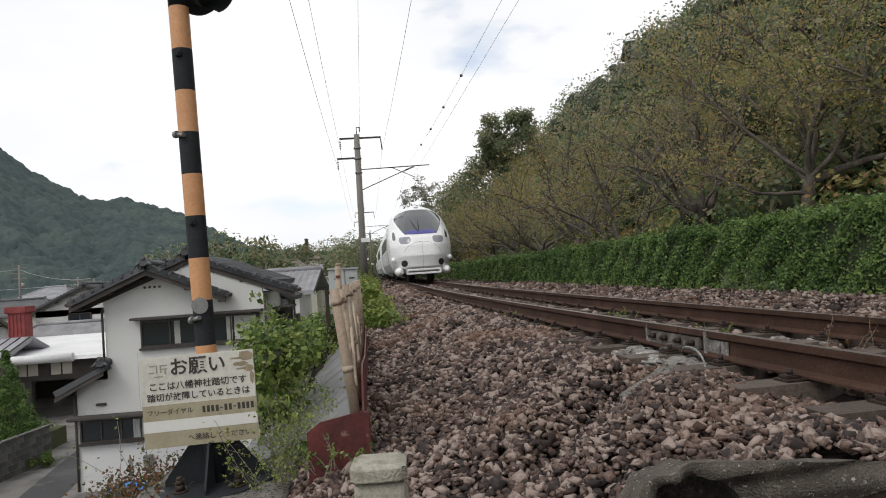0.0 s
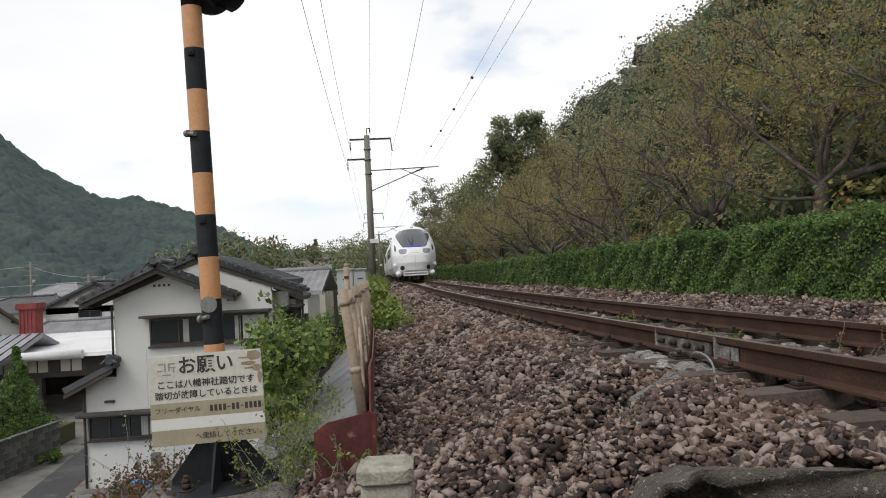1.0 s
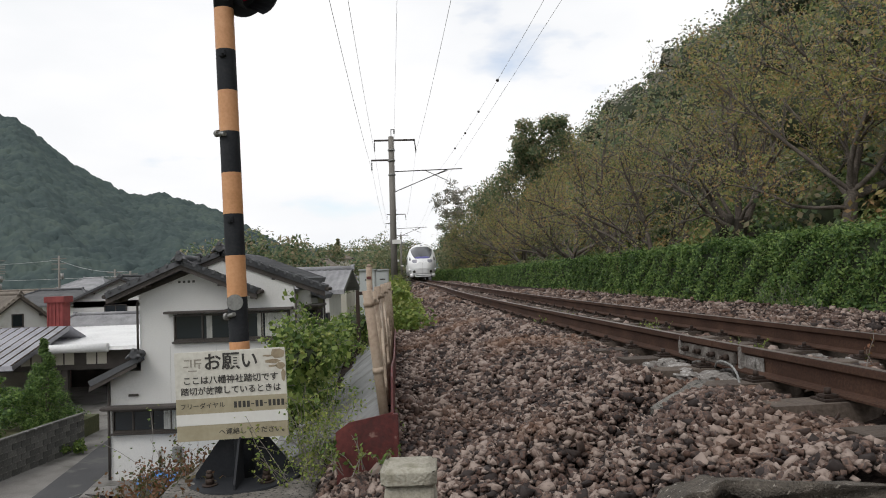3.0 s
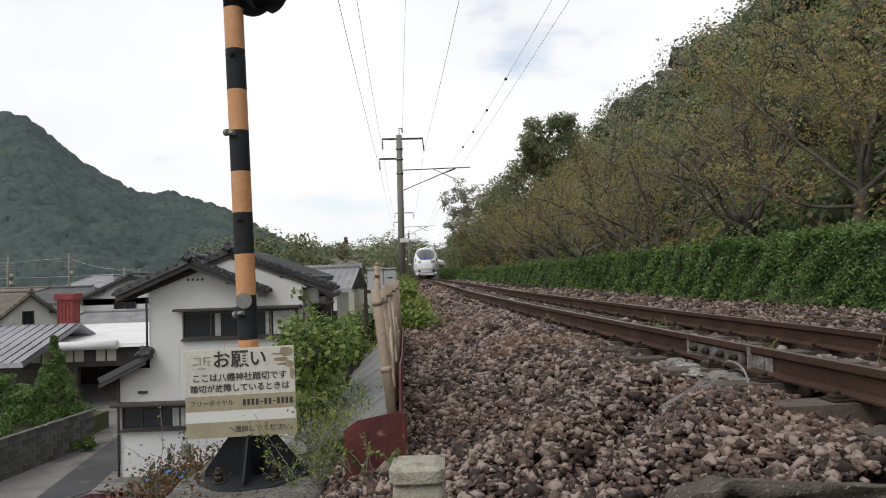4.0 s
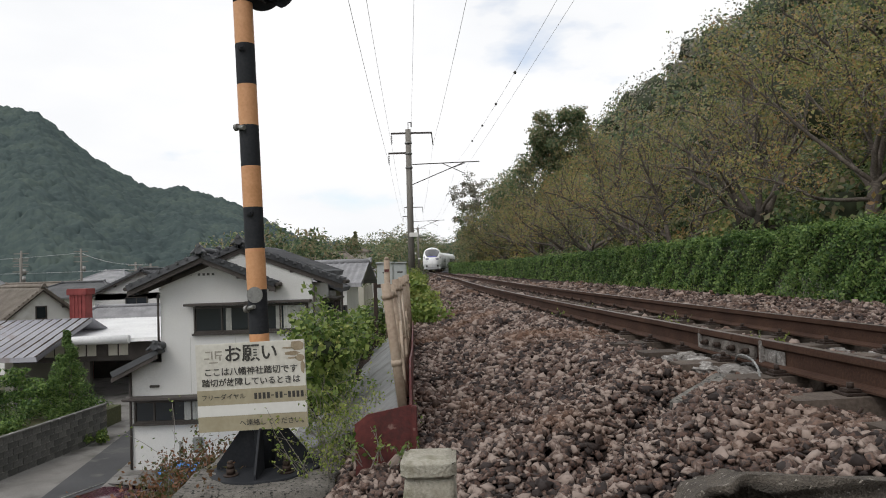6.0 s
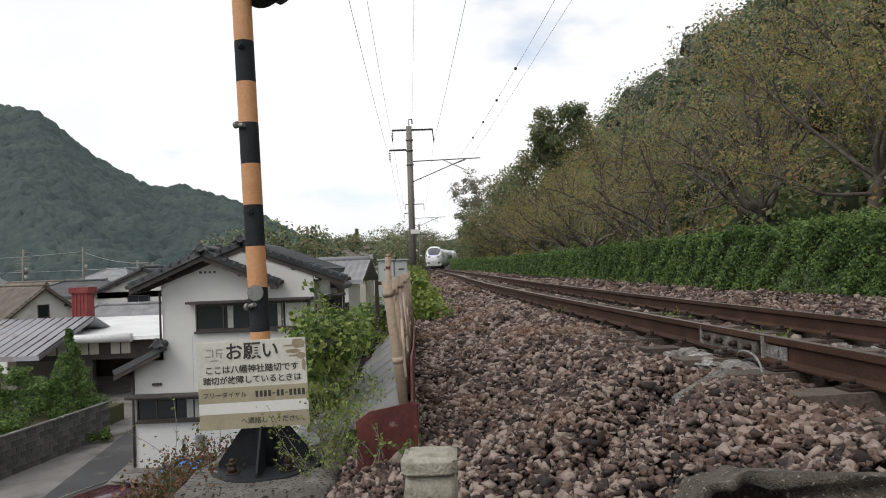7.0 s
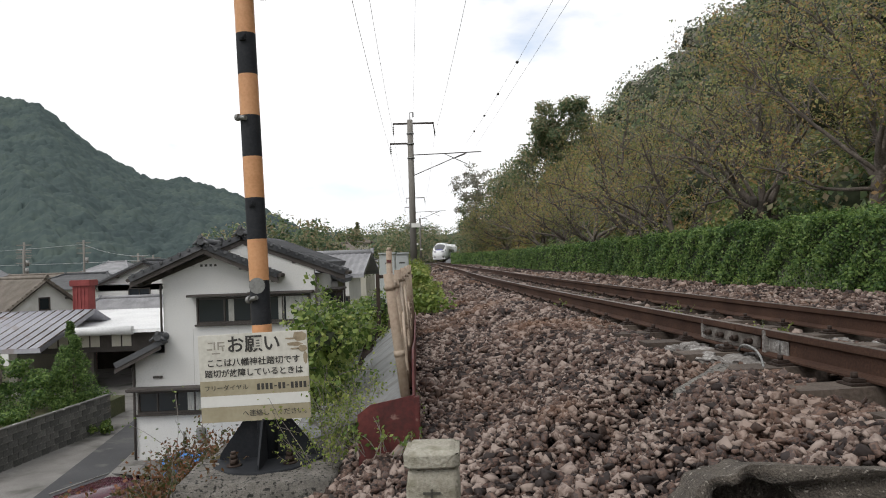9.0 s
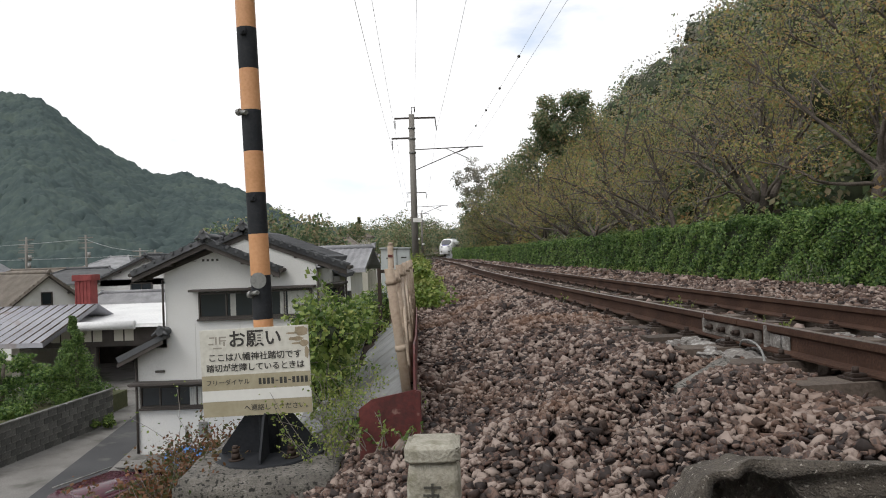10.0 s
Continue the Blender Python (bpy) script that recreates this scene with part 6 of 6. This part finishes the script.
pts = []
for k in range(34):
    y = rng.uniform(70, 130)
    pts.append((float(cx(y)) - rng.uniform(5.5, 24), y, rng.uniform(0.0, 4.6), rng.uniform(1.6, 2.6)))
for k in range(40):
    y = rng.uniform(150, 230)
    pts.append((float(cx(y)) + rng.uniform(-34, -4.5), y, rng.uniform(0, 8.5), rng.uniform(2.5, 4)))
for k in range(46):
    y = rng.uniform(150, 186)
    pts.append((float(cx(y)) - rng.uniform(4.5, 24), y, rng.uniform(-2, 8.0), rng.uniform(2.2, 3.4)))
grove("green trees along the bank beyond the mast", pts, 420, 0.22, M_LEAF_WOOD)
pts = []
for k in range(46):
    y = rng.uniform(48, 118)
    x = float(hx(y)) + rng.uniform(2.4, 7.5)
    pts.append((x, y, rng.uniform(0.6, 3.5) + max(0, x - float(hx(y)) - 2.6) * 1.1, rng.uniform(1.3, 2.3)))
grove("brownish green trees crowding behind the hedge", pts, 620, 0.10, M_LEAF_CHERRY)
pts = []
for k in range(60):
    y = rng.uniform(92, 215)
    pts.append((float(hx(min(y, 190))) + max(0, y - 190) * 0.4 + rng.uniform(1.4, 6.5), y, rng.uniform(0.4, 4.8), rng.uniform(1.2, 2.1)))
for k in range(44):
    y = rng.uniform(96, 172)
    pts.append((0.022 * y + max(0, y - 140) * 0.04 + rng.uniform(0.9, 2.6), y, rng.uniform(0.2, 6.0), rng.uniform(0.9, 1.5)))
grove("dark green trees hiding the bend of the track", pts, 330, 0.17, M_LEAF_WOOD)
def huddle(n, c, spread_, r0, r1):
    return [(*(np.array(c) + np.clip(rng.normal(size=3), -1.5, 1.5) * np.array(spread_)), rng.uniform(r0, r1)) for _ in range(n)]


pts = huddle(34, (11.7, 63, 12.5), (1.75, 1.2, 1.0), 0.6, 1.1) + huddle(18, (10.2, 64.5, 10.4), (1.2, 1.2, 0.9), 0.6, 1.1) + huddle(24, (12.8, 64, 8.7), (1.9, 1.4, 2.1), 1.2, 1.9)
grove("tall dark evergreen rising above the woods", pts, 330, 0.12, M_LEAF_WOOD)
pts = huddle(26, (9.2, 66, 7.2), (1.5, 1.5, 2.2), 0.9, 1.6) + huddle(22, (7.4, 74, 6.8), (1.5, 1.5, 2.4), 0.9, 1.5) + huddle(20, (4.3, 82, 4.8), (1.0, 2, 1.9), 0.7, 1.3)
grove("dark evergreens overhanging the bend of the track", pts, 320, 0.12, M_LEAF_WOOD)
pts = huddle(34, (3.9, 77, 8.3), (1.35, 1.2, 1.7), 0.35, 0.8)
grove("greyish half-bare tree standing over the bend", pts, 150, 0.09, M_LEAF_GREY)
pts = [(7.0 + rng.normal(0, 1.2), 72 + rng.normal(0, 3), rng.uniform(3, 9.5), 1.9) for _ in range(14)]
grove("tall evergreens close to the bend", pts, 700, 0.12, M_LEAF_WOOD)
pts = [(-13.4 + rng.normal(0, 0.25), 113, 0.5 + 6.2 * k / 14, 1.25 * (1.1 - k / 15)) for k in range(15)] + [(-16.4 + rng.normal(0, 0.2), 113, 2 + 3.4 * k / 9, 0.9 * (1.1 - k / 10)) for k in range(9)]
grove("dark pointed cypresses beyond the roofs", pts, 300, 0.14, M_LEAF_WOOD)


pts = []
for k in range(120):
    y = rng.uniform(8, 46)
    x = float(hx(y)) + rng.uniform(1.1, 4.6)
    pts.append((x, y, float(land_z(x, y)) + rng.uniform(0.3, 1.5), rng.uniform(0.4, 0.8)))
grove("green undergrowth at the foot of the hillside", pts, 330, 0.055, M_LEAF_UNDER)


# ---- weeds, vines and grasses ----
def sprigs(name, label, category, roots, high, material, n_leaf=16, size=0.022, spread_=0.1):
    """Upright weed stems with small leaves; each patch is one tangle."""
    w, leaf = Wood(), []
    for r in roots:
        h = high * rng.uniform(0.5, 1.25)
        p, rad = grow(rng, r, (rng.normal(0, 0.35), rng.normal(0, 0.35), 1), h, 0.0035, -0.03, 5, 0.2)
        w.limb(p, rad, 3)
        for _ in range(n_leaf):
            q = p[rng.integers(1, 6)]
            leaf.append(q + rng.normal(size=3) * spread_ * h * 0.5)
    th = empty(name, label=label, category=category)
    tagged(raw_mesh("stem", np.array(w.v), w.f, M_TWIG, th), kind="stuff")
    leaf = np.array(leaf)
    tagged(cards("leaves", leaf, rng.normal(size=(len(leaf), 3)) + np.array([0, -0.3, 0.6]), size * rng.uniform(0.5, 1.4, len(leaf)), material, th), kind="stuff")
    return th


def scatter(n, x0, x1, y0, y1, zf):
    xs, ys = rng.uniform(x0, x1, n), rng.uniform(y0, y1, n)
    return [(x, y, zf(x, y)) for x, y in zip(xs, ys)]


def bank(x, y):
    return float(land_z(x, y))


sprigs("weed_patch", "yellow-green flowering weeds beside the concrete footing", "weeds", scatter(150, -0.80, -0.40, 3.9, 5.0, lambda x, y: -0.74), 0.46, M_GRASS, 36, 0.010)
sprigs("weed_patch", "yellow-green weeds growing before the red plate", "weeds", scatter(16, -0.5, -0.2, 3.4, 3.62, lambda x, y: -0.48), 0.22, M_LEAF_VINE, 12, 0.013)
sprigs("weed_patch", "reddish brown weeds on the bank below the signal post", "weeds", scatter(330, -2.0, -1.38, 3.75, 4.9, lambda x, y: -1.0 + 0.45 * (x + 1.4)), 0.44, M_LEAF_RED, 52, 0.0145)
sprigs("weed_patch", "straggling reddish flowering weeds on the bank", "weeds", scatter(16, -2.0, -1.5, 4.6, 5.2, lambda x, y: -1.0 + 0.3 * (x + 1.5)), 0.75, M_LEAF_VINE, 18, 0.012)
sprigs("weed_patch", "small green weeds at the foot of the concrete block", "weeds", scatter(24, -1.5, -0.62, 3.45, 3.62, lambda x, y: -1.0), 0.26, M_LEAF_VINE, 14, 0.012)
pts = []
for k in range(150):
    y = 5.2 + 9.5 * rng.uniform(0, 1) ** 1.3
    u = rng.uniform(-0.185, -0.085)
    top = 0.5 - y * (0.085 - 0.69 * (u + 0.18))
    z = top - 0.12 - abs(rng.normal(0, 0.22)) - 0.02 * y
    if u > -0.165 + (y - 5.2) * 0.013:
        continue
    pts.append((u * y, y, z + rng.uniform(-0.05, 0.12), rng.uniform(0.08, 0.30)))
c, r = np.array([p[:3] for p in pts]), np.array([p[3] for p in pts])
vines = empty("vine_thicket", label="tangled green vines and weeds smothering the bank beside the fence", category="vines", kind="stuff")
# dark lumps put the shade between the vines into colour
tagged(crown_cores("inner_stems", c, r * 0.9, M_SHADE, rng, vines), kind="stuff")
tagged(leaf_cards("leaves", c, r, 190, 0.030, M_LEAF_VINE, rng, 0.15, 0.8, vines, 0.8), kind="stuff")
tagged(leaf_cards("fine_leaves", c + rng.normal(size=c.shape) * 0.1, r * 1.15, 150, 0.016, M_GRASS, rng, 0.15, 0.9, vines), kind="stuff")
w = Wood()
tips = []
low = c[(c[:, 1] < 8.5) & (c[:, 0] / c[:, 1] < -0.105)]
for p in low[rng.integers(0, len(low), 110)]:
    sp, sr = grow(rng, p, (rng.normal(0, 0.5), rng.normal(0, 0.4) - 0.2, 1.0), rng.uniform(0.25, 0.6), 0.004, -0.12, 7, 0.25)
    w.limb(sp, sr, 3)
    tips += [q + rng.normal(size=3) * 0.025 for q in sp[1:] for _ in range(5)]
tagged(raw_mesh("shoot", np.array(w.v), w.f, M_TWIG, vines), kind="stuff")
tips = np.array(tips)
tagged(cards("shoot_leaves", tips, rng.normal(size=tips.shape) + np.array([0, -0.4, 0.5]), rng.uniform(0.012, 0.034, len(tips)), M_LEAF_VINE, vines, 0.75), kind="stuff")
pts = []
for k in range(190):
    y = rng.uniform(11.0, 34)
    pts.append((float(cx(y)) - rng.uniform(2.05, 2.8), y, -0.44 + abs(rng.normal(0, 0.27)), rng.uniform(0.12, 0.26)))
for k in range(60):
    y = rng.uniform(34, 66)
    pts.append((float(cx(y)) - rng.uniform(2.3, 4.0), y, -0.3 + abs(rng.normal(0, 0.4)), rng.uniform(0.25, 0.5)))
c, r = np.array([p[:3] for p in pts]), np.array([p[3] for p in pts])
tagged(leaf_cards("trackside_weeds", c, r, 170, 0.042, M_GRASS, rng, 0.2), "bright green weeds along the foot of the ballast", "weeds", kind="stuff")
for x, y, h, n, lab in ((2.42, 7.3, 0.13, 12, "small bright green weed between the rails"), (2.62, 5.6, 0.14, 7, "small green weed between the rails"), (2.02, 10.0, 0.12, 8, "dry yellowish weed beside the rail"),
                        (2.95, 4.25, 0.2, 6, "dry stalks of a brown weed between the rails"), (1.55, 9.0, 0.12, 6, "small green weed in the ballast")):
    sprigs("track_weed", lab, "weed", [(x + rng.normal(0, 0.09), y + rng.normal(0, 0.12), -0.2) for _ in range(n)], h, M_LEAF_RED if "brown" in lab else M_GRASS, 18, 0.011)
sprigs("hedge_grass", "tall grass tuft at the foot of the hedge", "grass", scatter(60, 7.0, 7.4, 12.5, 14.5, lambda x, y: -0.4), 0.5, M_LEAF_HEDGE, 10, 0.03)
for k in range(9):
    y = 7.5 + 2.9 * k + float(rng.normal(0, 0.5))
    x = float(hx(y)) - 0.25
    sprigs("verge_weed", "low green weeds on the gravel verge by the hedge", "weed", [(x + rng.normal(0, 0.2), y + rng.normal(0, 0.35), -0.38) for _ in range(14)], 0.2, M_GRASS, 12, 0.02)


# ---- white express train, seen from its tail ----
M_WHITE = mat("white_train_enamel", [(0.74, 0.745, 0.75), (0.80, 0.80, 0.80), (0.83, 0.83, 0.83)], 0.3, 0.8, 12, 0.0)
M_SILVER = mat("light_grey_train_lower", [(0.33, 0.34, 0.35), (0.42, 0.43, 0.44)], 0.4, 0.8, 12, 0.02)
M_UNDER = mat("sooty_underframe", [(0.02, 0.018, 0.016), (0.05, 0.045, 0.04)], 0.85, 3, 20, 0.3)
# tint lightened to stand in for sky reflected in the windscreen
M_SHIELD = glass_mat("sky_pale_train_glass", (0.085, 0.088, 0.095), 0.04)
M_PURPLE = mat("violet_panel", [(0.05, 0.05, 0.22), (0.08, 0.08, 0.30)], 0.4, 3, 20, 0.0)
M_LAMPGLASS = mat("headlamp_glass", [(0.20, 0.20, 0.23), (0.34, 0.34, 0.38)], 0.15, 14, 40, 0.0)
M_SEAM = mat("panel_seam", [(0.38, 0.38, 0.39), (0.45, 0.45, 0.46)], 0.5, 3, 20, 0)
CAR = 20.2


def half_width(z):
    return float(np.interp(z, [0.42, 0.6, 1.0, 1.6, 2.3, 2.75, 3.15, 3.45, 3.65, 3.80], [1.10, 1.24, 1.38, 1.44, 1.42, 1.36, 1.24, 1.02, 0.72, 0.0]))


def nose(x, z):
    """How far the skin lies behind the tip."""
    sv = float(np.interp(z, [0.42, 0.7, 1.2, 1.7, 2.05, 2.3, 2.7, 3.1, 3.45, 3.80], [0.55, 0.16, 0.0, 0.10, 0.32, 0.62, 1.12, 1.65, 2.2, 3.2]))
    w = max(half_width(z), 0.05)
    return min(3.9, sv + (1.25 + 0.2 * sv) * min(1, abs(x) / w) ** 3.4)


def outline_point(t):
    """Round the car's section, t from 0 to 1, from the bottom middle up one side and down the other."""
    zs = np.array([0.42, 0.5, 0.6, 0.8, 1.0, 1.3, 1.6, 2.0, 2.3, 2.55, 2.75, 2.95, 3.1, 3.25, 3.35, 3.45, 3.56, 3.65, 3.72, 3.77, 3.80])
    side = [(half_width(z), z) for z in zs]
    ring = [(0.0, 0.42)] + side + [(-a, b) for a, b in side[::-1][1:]] + [(0.0, 0.42)]
    seg = [0.0]
    for a, b in zip(ring, ring[1:]):
        seg.append(seg[-1] + math.dist(a, b))
    q = t * seg[-1]
    return float(np.interp(q, seg, [p[0] for p in ring])), float(np.interp(q, seg, [p[1] for p in ring]))


def car_body(nosed):
    bm = bmesh.new()
    N, R = 120, 40
    edge = [outline_point(k / N) for k in range(N)]
    rings = []
    c = (0.0, 1.35)
    if nosed:
        tip = bm.verts.new((c[0], nose(*c), c[1]))
        for j in range(1, R + 1):
            r = (j / R) ** 0.8
            rings.append([bm.verts.new((c[0] + r * (x - c[0]), nose(c[0] + r * (x - c[0]), c[1] + r * (z - c[1])), c[1] + r * (z - c[1]))) for x, z in edge])
        for k in range(N):
            bm.faces.new((tip, rings[0][k], rings[0][(k + 1) % N])).smooth = True
    else:
        rings.append([bm.verts.new((x, 0.15, z)) for x, z in edge])
        bm.faces.new(rings[0][::-1])
    for y in (4.3, 8, 14, CAR - 0.2):
        rings.append([bm.verts.new((x, y, z)) for x, z in edge])
    for a, b in zip(rings, rings[1:]):
        for k in range(N):
            bm.faces.new((a[k], a[(k + 1) % N], b[(k + 1) % N], b[k])).smooth = True
    bm.faces.new(rings[-1])
    bmesh.ops.recalc_face_normals(bm, faces=bm.faces)
    return bm


def face_patch(pts, lift, rings=6):
    """A panel that follows the nose's skin, lifted off it; pts is its outline in (x, z)."""
    bm = bmesh.new()
    mx, mz = sum(p[0] for p in pts) / len(pts), sum(p[1] for p in pts) / len(pts)
    mid = bm.verts.new((mx, nose(mx, mz) - lift, mz))
    last = None
    for j in range(1, rings + 1):
        r = j / rings
        row = []
        for x, z in pts:
            px, pz = mx + (x - mx) * r, mz + (z - mz) * r
            row.append(bm.verts.new((px, nose(px, pz) - lift * (1 if j < rings else 0.55), pz)))
        for k in range(len(row)):
            q = (k + 1) % len(row)
            if last:
                bm.faces.new((last[k], last[q], row[q], row[k])).smooth = True
            else:
                bm.faces.new((mid, row[k], row[q])).smooth = True
        last = row
    bmesh.ops.recalc_face_normals(bm, faces=bm.faces)
    return bm


def rounded(x0, x1, z0, z1, top=1.0, bottom=1.0, n=40, p=4.0):
    """A rounded outline, its upper and lower edges drawn in by the factors."""
    out = []
    for k in range(n):
        a = 2 * math.pi * k / n
        u = math.copysign(abs(math.cos(a)) ** (2 / p), math.cos(a))
        v = math.copysign(abs(math.sin(a)) ** (2 / p), math.sin(a))
        f = 1 + (top - 1) * max(v, 0) + (bottom - 1) * max(-v, 0)
        out.append(((x0 + x1) / 2 + u * f * (x1 - x0) / 2, (z0 + z1) / 2 + v * (z1 - z0) / 2))
    return out


def screen_outline():
    """The windscreen: a broad rounded brow over sides drawn in to a narrow straight foot."""
    half = [(0.72, 2.20), (0.84, 2.34), (1.0, 2.64), (1.12, 2.94), (1.12, 3.12), (1.0, 3.29), (0.8, 3.40), (0.5, 3.46), (0.2, 3.48)]
    ring = half + [(-x, z) for x, z in half[::-1]]
    out = []
    for k, (x, z) in enumerate(ring):
        x2, z2 = ring[(k + 1) % len(ring)]
        out += [(x + (x2 - x) * f, z + (z2 - z) * f) for f in (0.0, 0.5)]
    return out


def side_strip(y0, y1, z0, z1, side, lift=0.012):
    """A panel on the car's side wall."""
    bm = bmesh.new()
    zs = np.linspace(z0, z1, 5)
    a = [bm.verts.new((side * (half_width(z) + lift), y0, z)) for z in zs]
    b = [bm.verts.new((side * (half_width(z) + lift), y1, z)) for z in zs]
    for k in range(4):
        bm.faces.new((a[k], a[k + 1], b[k + 1], b[k]))
    bmesh.ops.recalc_face_normals(bm, faces=bm.faces)
    ret = bmesh.ops.extrude_face_region(bm, geom=bm.faces[:])
    for v in ret["geom"]:
        if isinstance(v, bmesh.types.BMVert):
            v.co.x -= side * lift * 1.5
    return bm


def bogie(car, y):
    bm = bmesh.new()
    for sx in (-0.95, 0.95):
        box(bm, sx - 0.06, sx + 0.06, y - 1.5, y + 1.5, 0.38, 0.62, 0.03)
        box(bm, sx - 0.1, sx + 0.1, y - 0.35, y + 0.35, 0.6, 0.85, 0.03)
    box(bm, -0.95, 0.95, y - 0.2, y + 0.2, 0.35, 0.6, 0.03)
    b = part("bogie", bm, M_UNDER, car)
    for yy in (y - 1.05, y + 1.05):
        bm = bmesh.new()
        for sx in (-1, 1):
            tube(bm, (sx * 0.50, yy, 0.415), (sx * 0.635, yy, 0.415), 0.41, n=28)
        tube(bm, (-0.6, yy, 0.415), (0.6, yy, 0.415), 0.08, n=12)
        part("wheelset", bm, M_UNDER, b, "dark steel wheelset")


def train_car(nosed):
    car = empty("train_tail_car" if nosed else "train_car", label="white express train tail car with a rounded nose" if nosed else "white express train passenger car",
                category="train car", group="train")
    part("body", car_body(nosed), M_WHITE, car)
    for y in (3.4, CAR - 3.2):
        bogie(car, y)
    part("underfloor_box", bbox(-1.2, 1.2, 6.2, CAR - 6, 0.28, 0.5, 0.03), M_UNDER, car)
    part("roof_unit", bbox(-0.75, 0.75, 8, 12, 3.65, 3.86, 0.06), M_SILVER, car)
    part("gangway", bbox(-0.5, 0.5, CAR - 0.19, CAR + 0.1, 0.95, 2.95, 0.03), M_UNDER, car)
    for side in (-1, 1):
        part("skirt", side_strip(4.9, CAR - 0.25, 0.44, 0.95, side, 0.008), M_SILVER, car, "grey lower skirt")
        part("door", side_strip(5.2, 6.1, 1.0, 2.85, side, 0.014), M_SILVER, car, "grey passenger door")
        for k in range(6):
            part("side_window", side_strip(6.9 + 2.05 * k, 8.5 + 2.05 * k, 1.75, 2.5, side, 0.012), M_SHIELD, car, "dark tinted window")
    if not nosed:
        return car
    part("windscreen", face_patch(screen_outline(), 0.035, 12), M_SHIELD, car, "large dark curved windscreen")
    part("dash_panel", face_patch(rounded(-0.78, 0.78, 2.20, 2.40, 1.12, 0.84, 32, 5), 0.05, 4), M_PURPLE, car, "violet strip under the windscreen")
    part("roof_lamp", face_patch(rounded(-0.11, 0.11, 3.56, 3.67), 0.02, 2), M_LAMPGLASS, car)
    for sx in (-1, 1):
        part("headlamp", face_patch(rounded(*sorted((sx * 0.50, sx * 1.02)), 1.76, 2.10, 1.05, 0.85, 24, 3.5), 0.015, 3), M_LAMPGLASS, car, "dark grey square headlamp")
        part("tail_lamp", face_patch(rounded(*sorted((sx * 0.70, sx * 0.98)), 0.72, 1.02, 1, 1, 24, 2), 0.018, 3), M_UNDER, car, "round dark lamp recess")
        part("cab_window", face_patch(rounded(*sorted((sx * 1.16, sx * 1.30)), 1.98, 2.40, 0.6, 1.0, 16, 3), 0.03, 2), M_SHIELD, car)
        bm = bmesh.new()
        bmesh.ops.create_uvsphere(bm, u_segments=20, v_segments=12, radius=0.21)
        for v in bm.verts:
            v.co = Vector((sx * 1.08 + v.co.x, 0.75 + v.co.y * 2.2, 0.50 + v.co.z))
        for f in bm.faces:
            f.smooth = True
        part("lower_fairing", bm, M_WHITE, car, "white rounded lower fairing")
        bm = bmesh.new()
        bmesh.ops.create_uvsphere(bm, u_segments=16, v_segments=10, radius=0.13)
        for v in bm.verts:
            v.co = Vector((sx * 1.30 + v.co.x, 0.95 + v.co.y * 1.6, 1.06 + v.co.z))
        for f in bm.faces:
            f.smooth = True
        part("marker_lamp", bm, M_WHITE, car, "small white bulb-shaped fairing")
        bm = bmesh.new()
        a = Vector((sx * 0.02 - 0.1, nose(0, 2.35) - 0.09, 2.34))
        b = Vector((sx * 0.02 - 0.38 + (0.3 if sx > 0 else 0), nose(0.2, 2.85) - 0.08, 2.9))
        tube(bm, a, b, 0.014, n=6)
        part("wiper", bm, M_UNDER, car)
    bm = bmesh.new()
    for z in (0.40, 0.56):
        box(bm, -0.78, 0.78, -0.16, 0.02, z - 0.045, z + 0.045, 0.02)
    for x in (-0.74, 0.74):
        box(bm, x - 0.04, x + 0.04, -0.15, 0.6, 0.36, 0.6, 0.015)
    part("front_guard", bm, M_WHITE, car, "white double-bar obstacle guard")
    part("coupler", bbox(-0.12, 0.12, 0.02, 0.7, 0.2, 0.40, 0.03), M_UNDER, car)
    bm = bmesh.new()
    ring = [(math.cos(a) * 0.86, 1.22 + math.sin(a) * 0.62) for a in np.linspace(0.15, math.pi - 0.15, 30)]
    for p, q in zip(ring, ring[1:]):
        tube(bm, (p[0], nose(*p) - 0.004, p[1]), (q[0], nose(*q) - 0.004, q[1]), 0.009, n=5, cap=False)
    for z0, z1 in zip(np.linspace(0.62, 1.84, 14), np.linspace(0.62, 1.84, 14)[1:]):
        tube(bm, (0, nose(0, z0) - 0.003, z0), (0, nose(0, z1) - 0.003, z1), 0.009, n=5, cap=False)
    part("nose_seam", bm, M_SEAM, car)
    return car


tail_car = train_car(True)
next_cars = [train_car(False)]
for _ in range(2):
    next_cars.append(copy_thing(next_cars[0], Matrix.Identity(4)))


# ---- what moves: the train runs away along the track ----
def motions():
    ys = np.arange(-20, 300, 0.25)
    xs = cx(ys)
    run_len = np.concatenate([[0], np.cumsum(np.hypot(np.diff(xs), np.diff(ys)))])

    def spot(q):
        return Vector((float(np.interp(q, run_len, xs)), float(np.interp(q, run_len, ys)), 0))

    def tail(t):
        return float(np.interp(32.0, ys, run_len)) - 0.6 + 13.2 * t - 0.125 * t * t

    for k, car in enumerate([tail_car, *next_cars]):
        rows = []
        for i in range(21):
            t = i * 0.5
            q = tail(t) + k * (CAR + 0.5)
            a, b = spot(q + 3.4), spot(q + CAR - 3.2)
            ang = math.atan2(-(b.x - a.x), b.y - a.y)
            d = (b - a).normalized()
            o = a - d * 3.4
            o.x += 0.1
            rows.append((t, pose(o.x, o.y, 0.0, 0, 0, math.degrees(ang))))
        walk(car, rows)


motions()
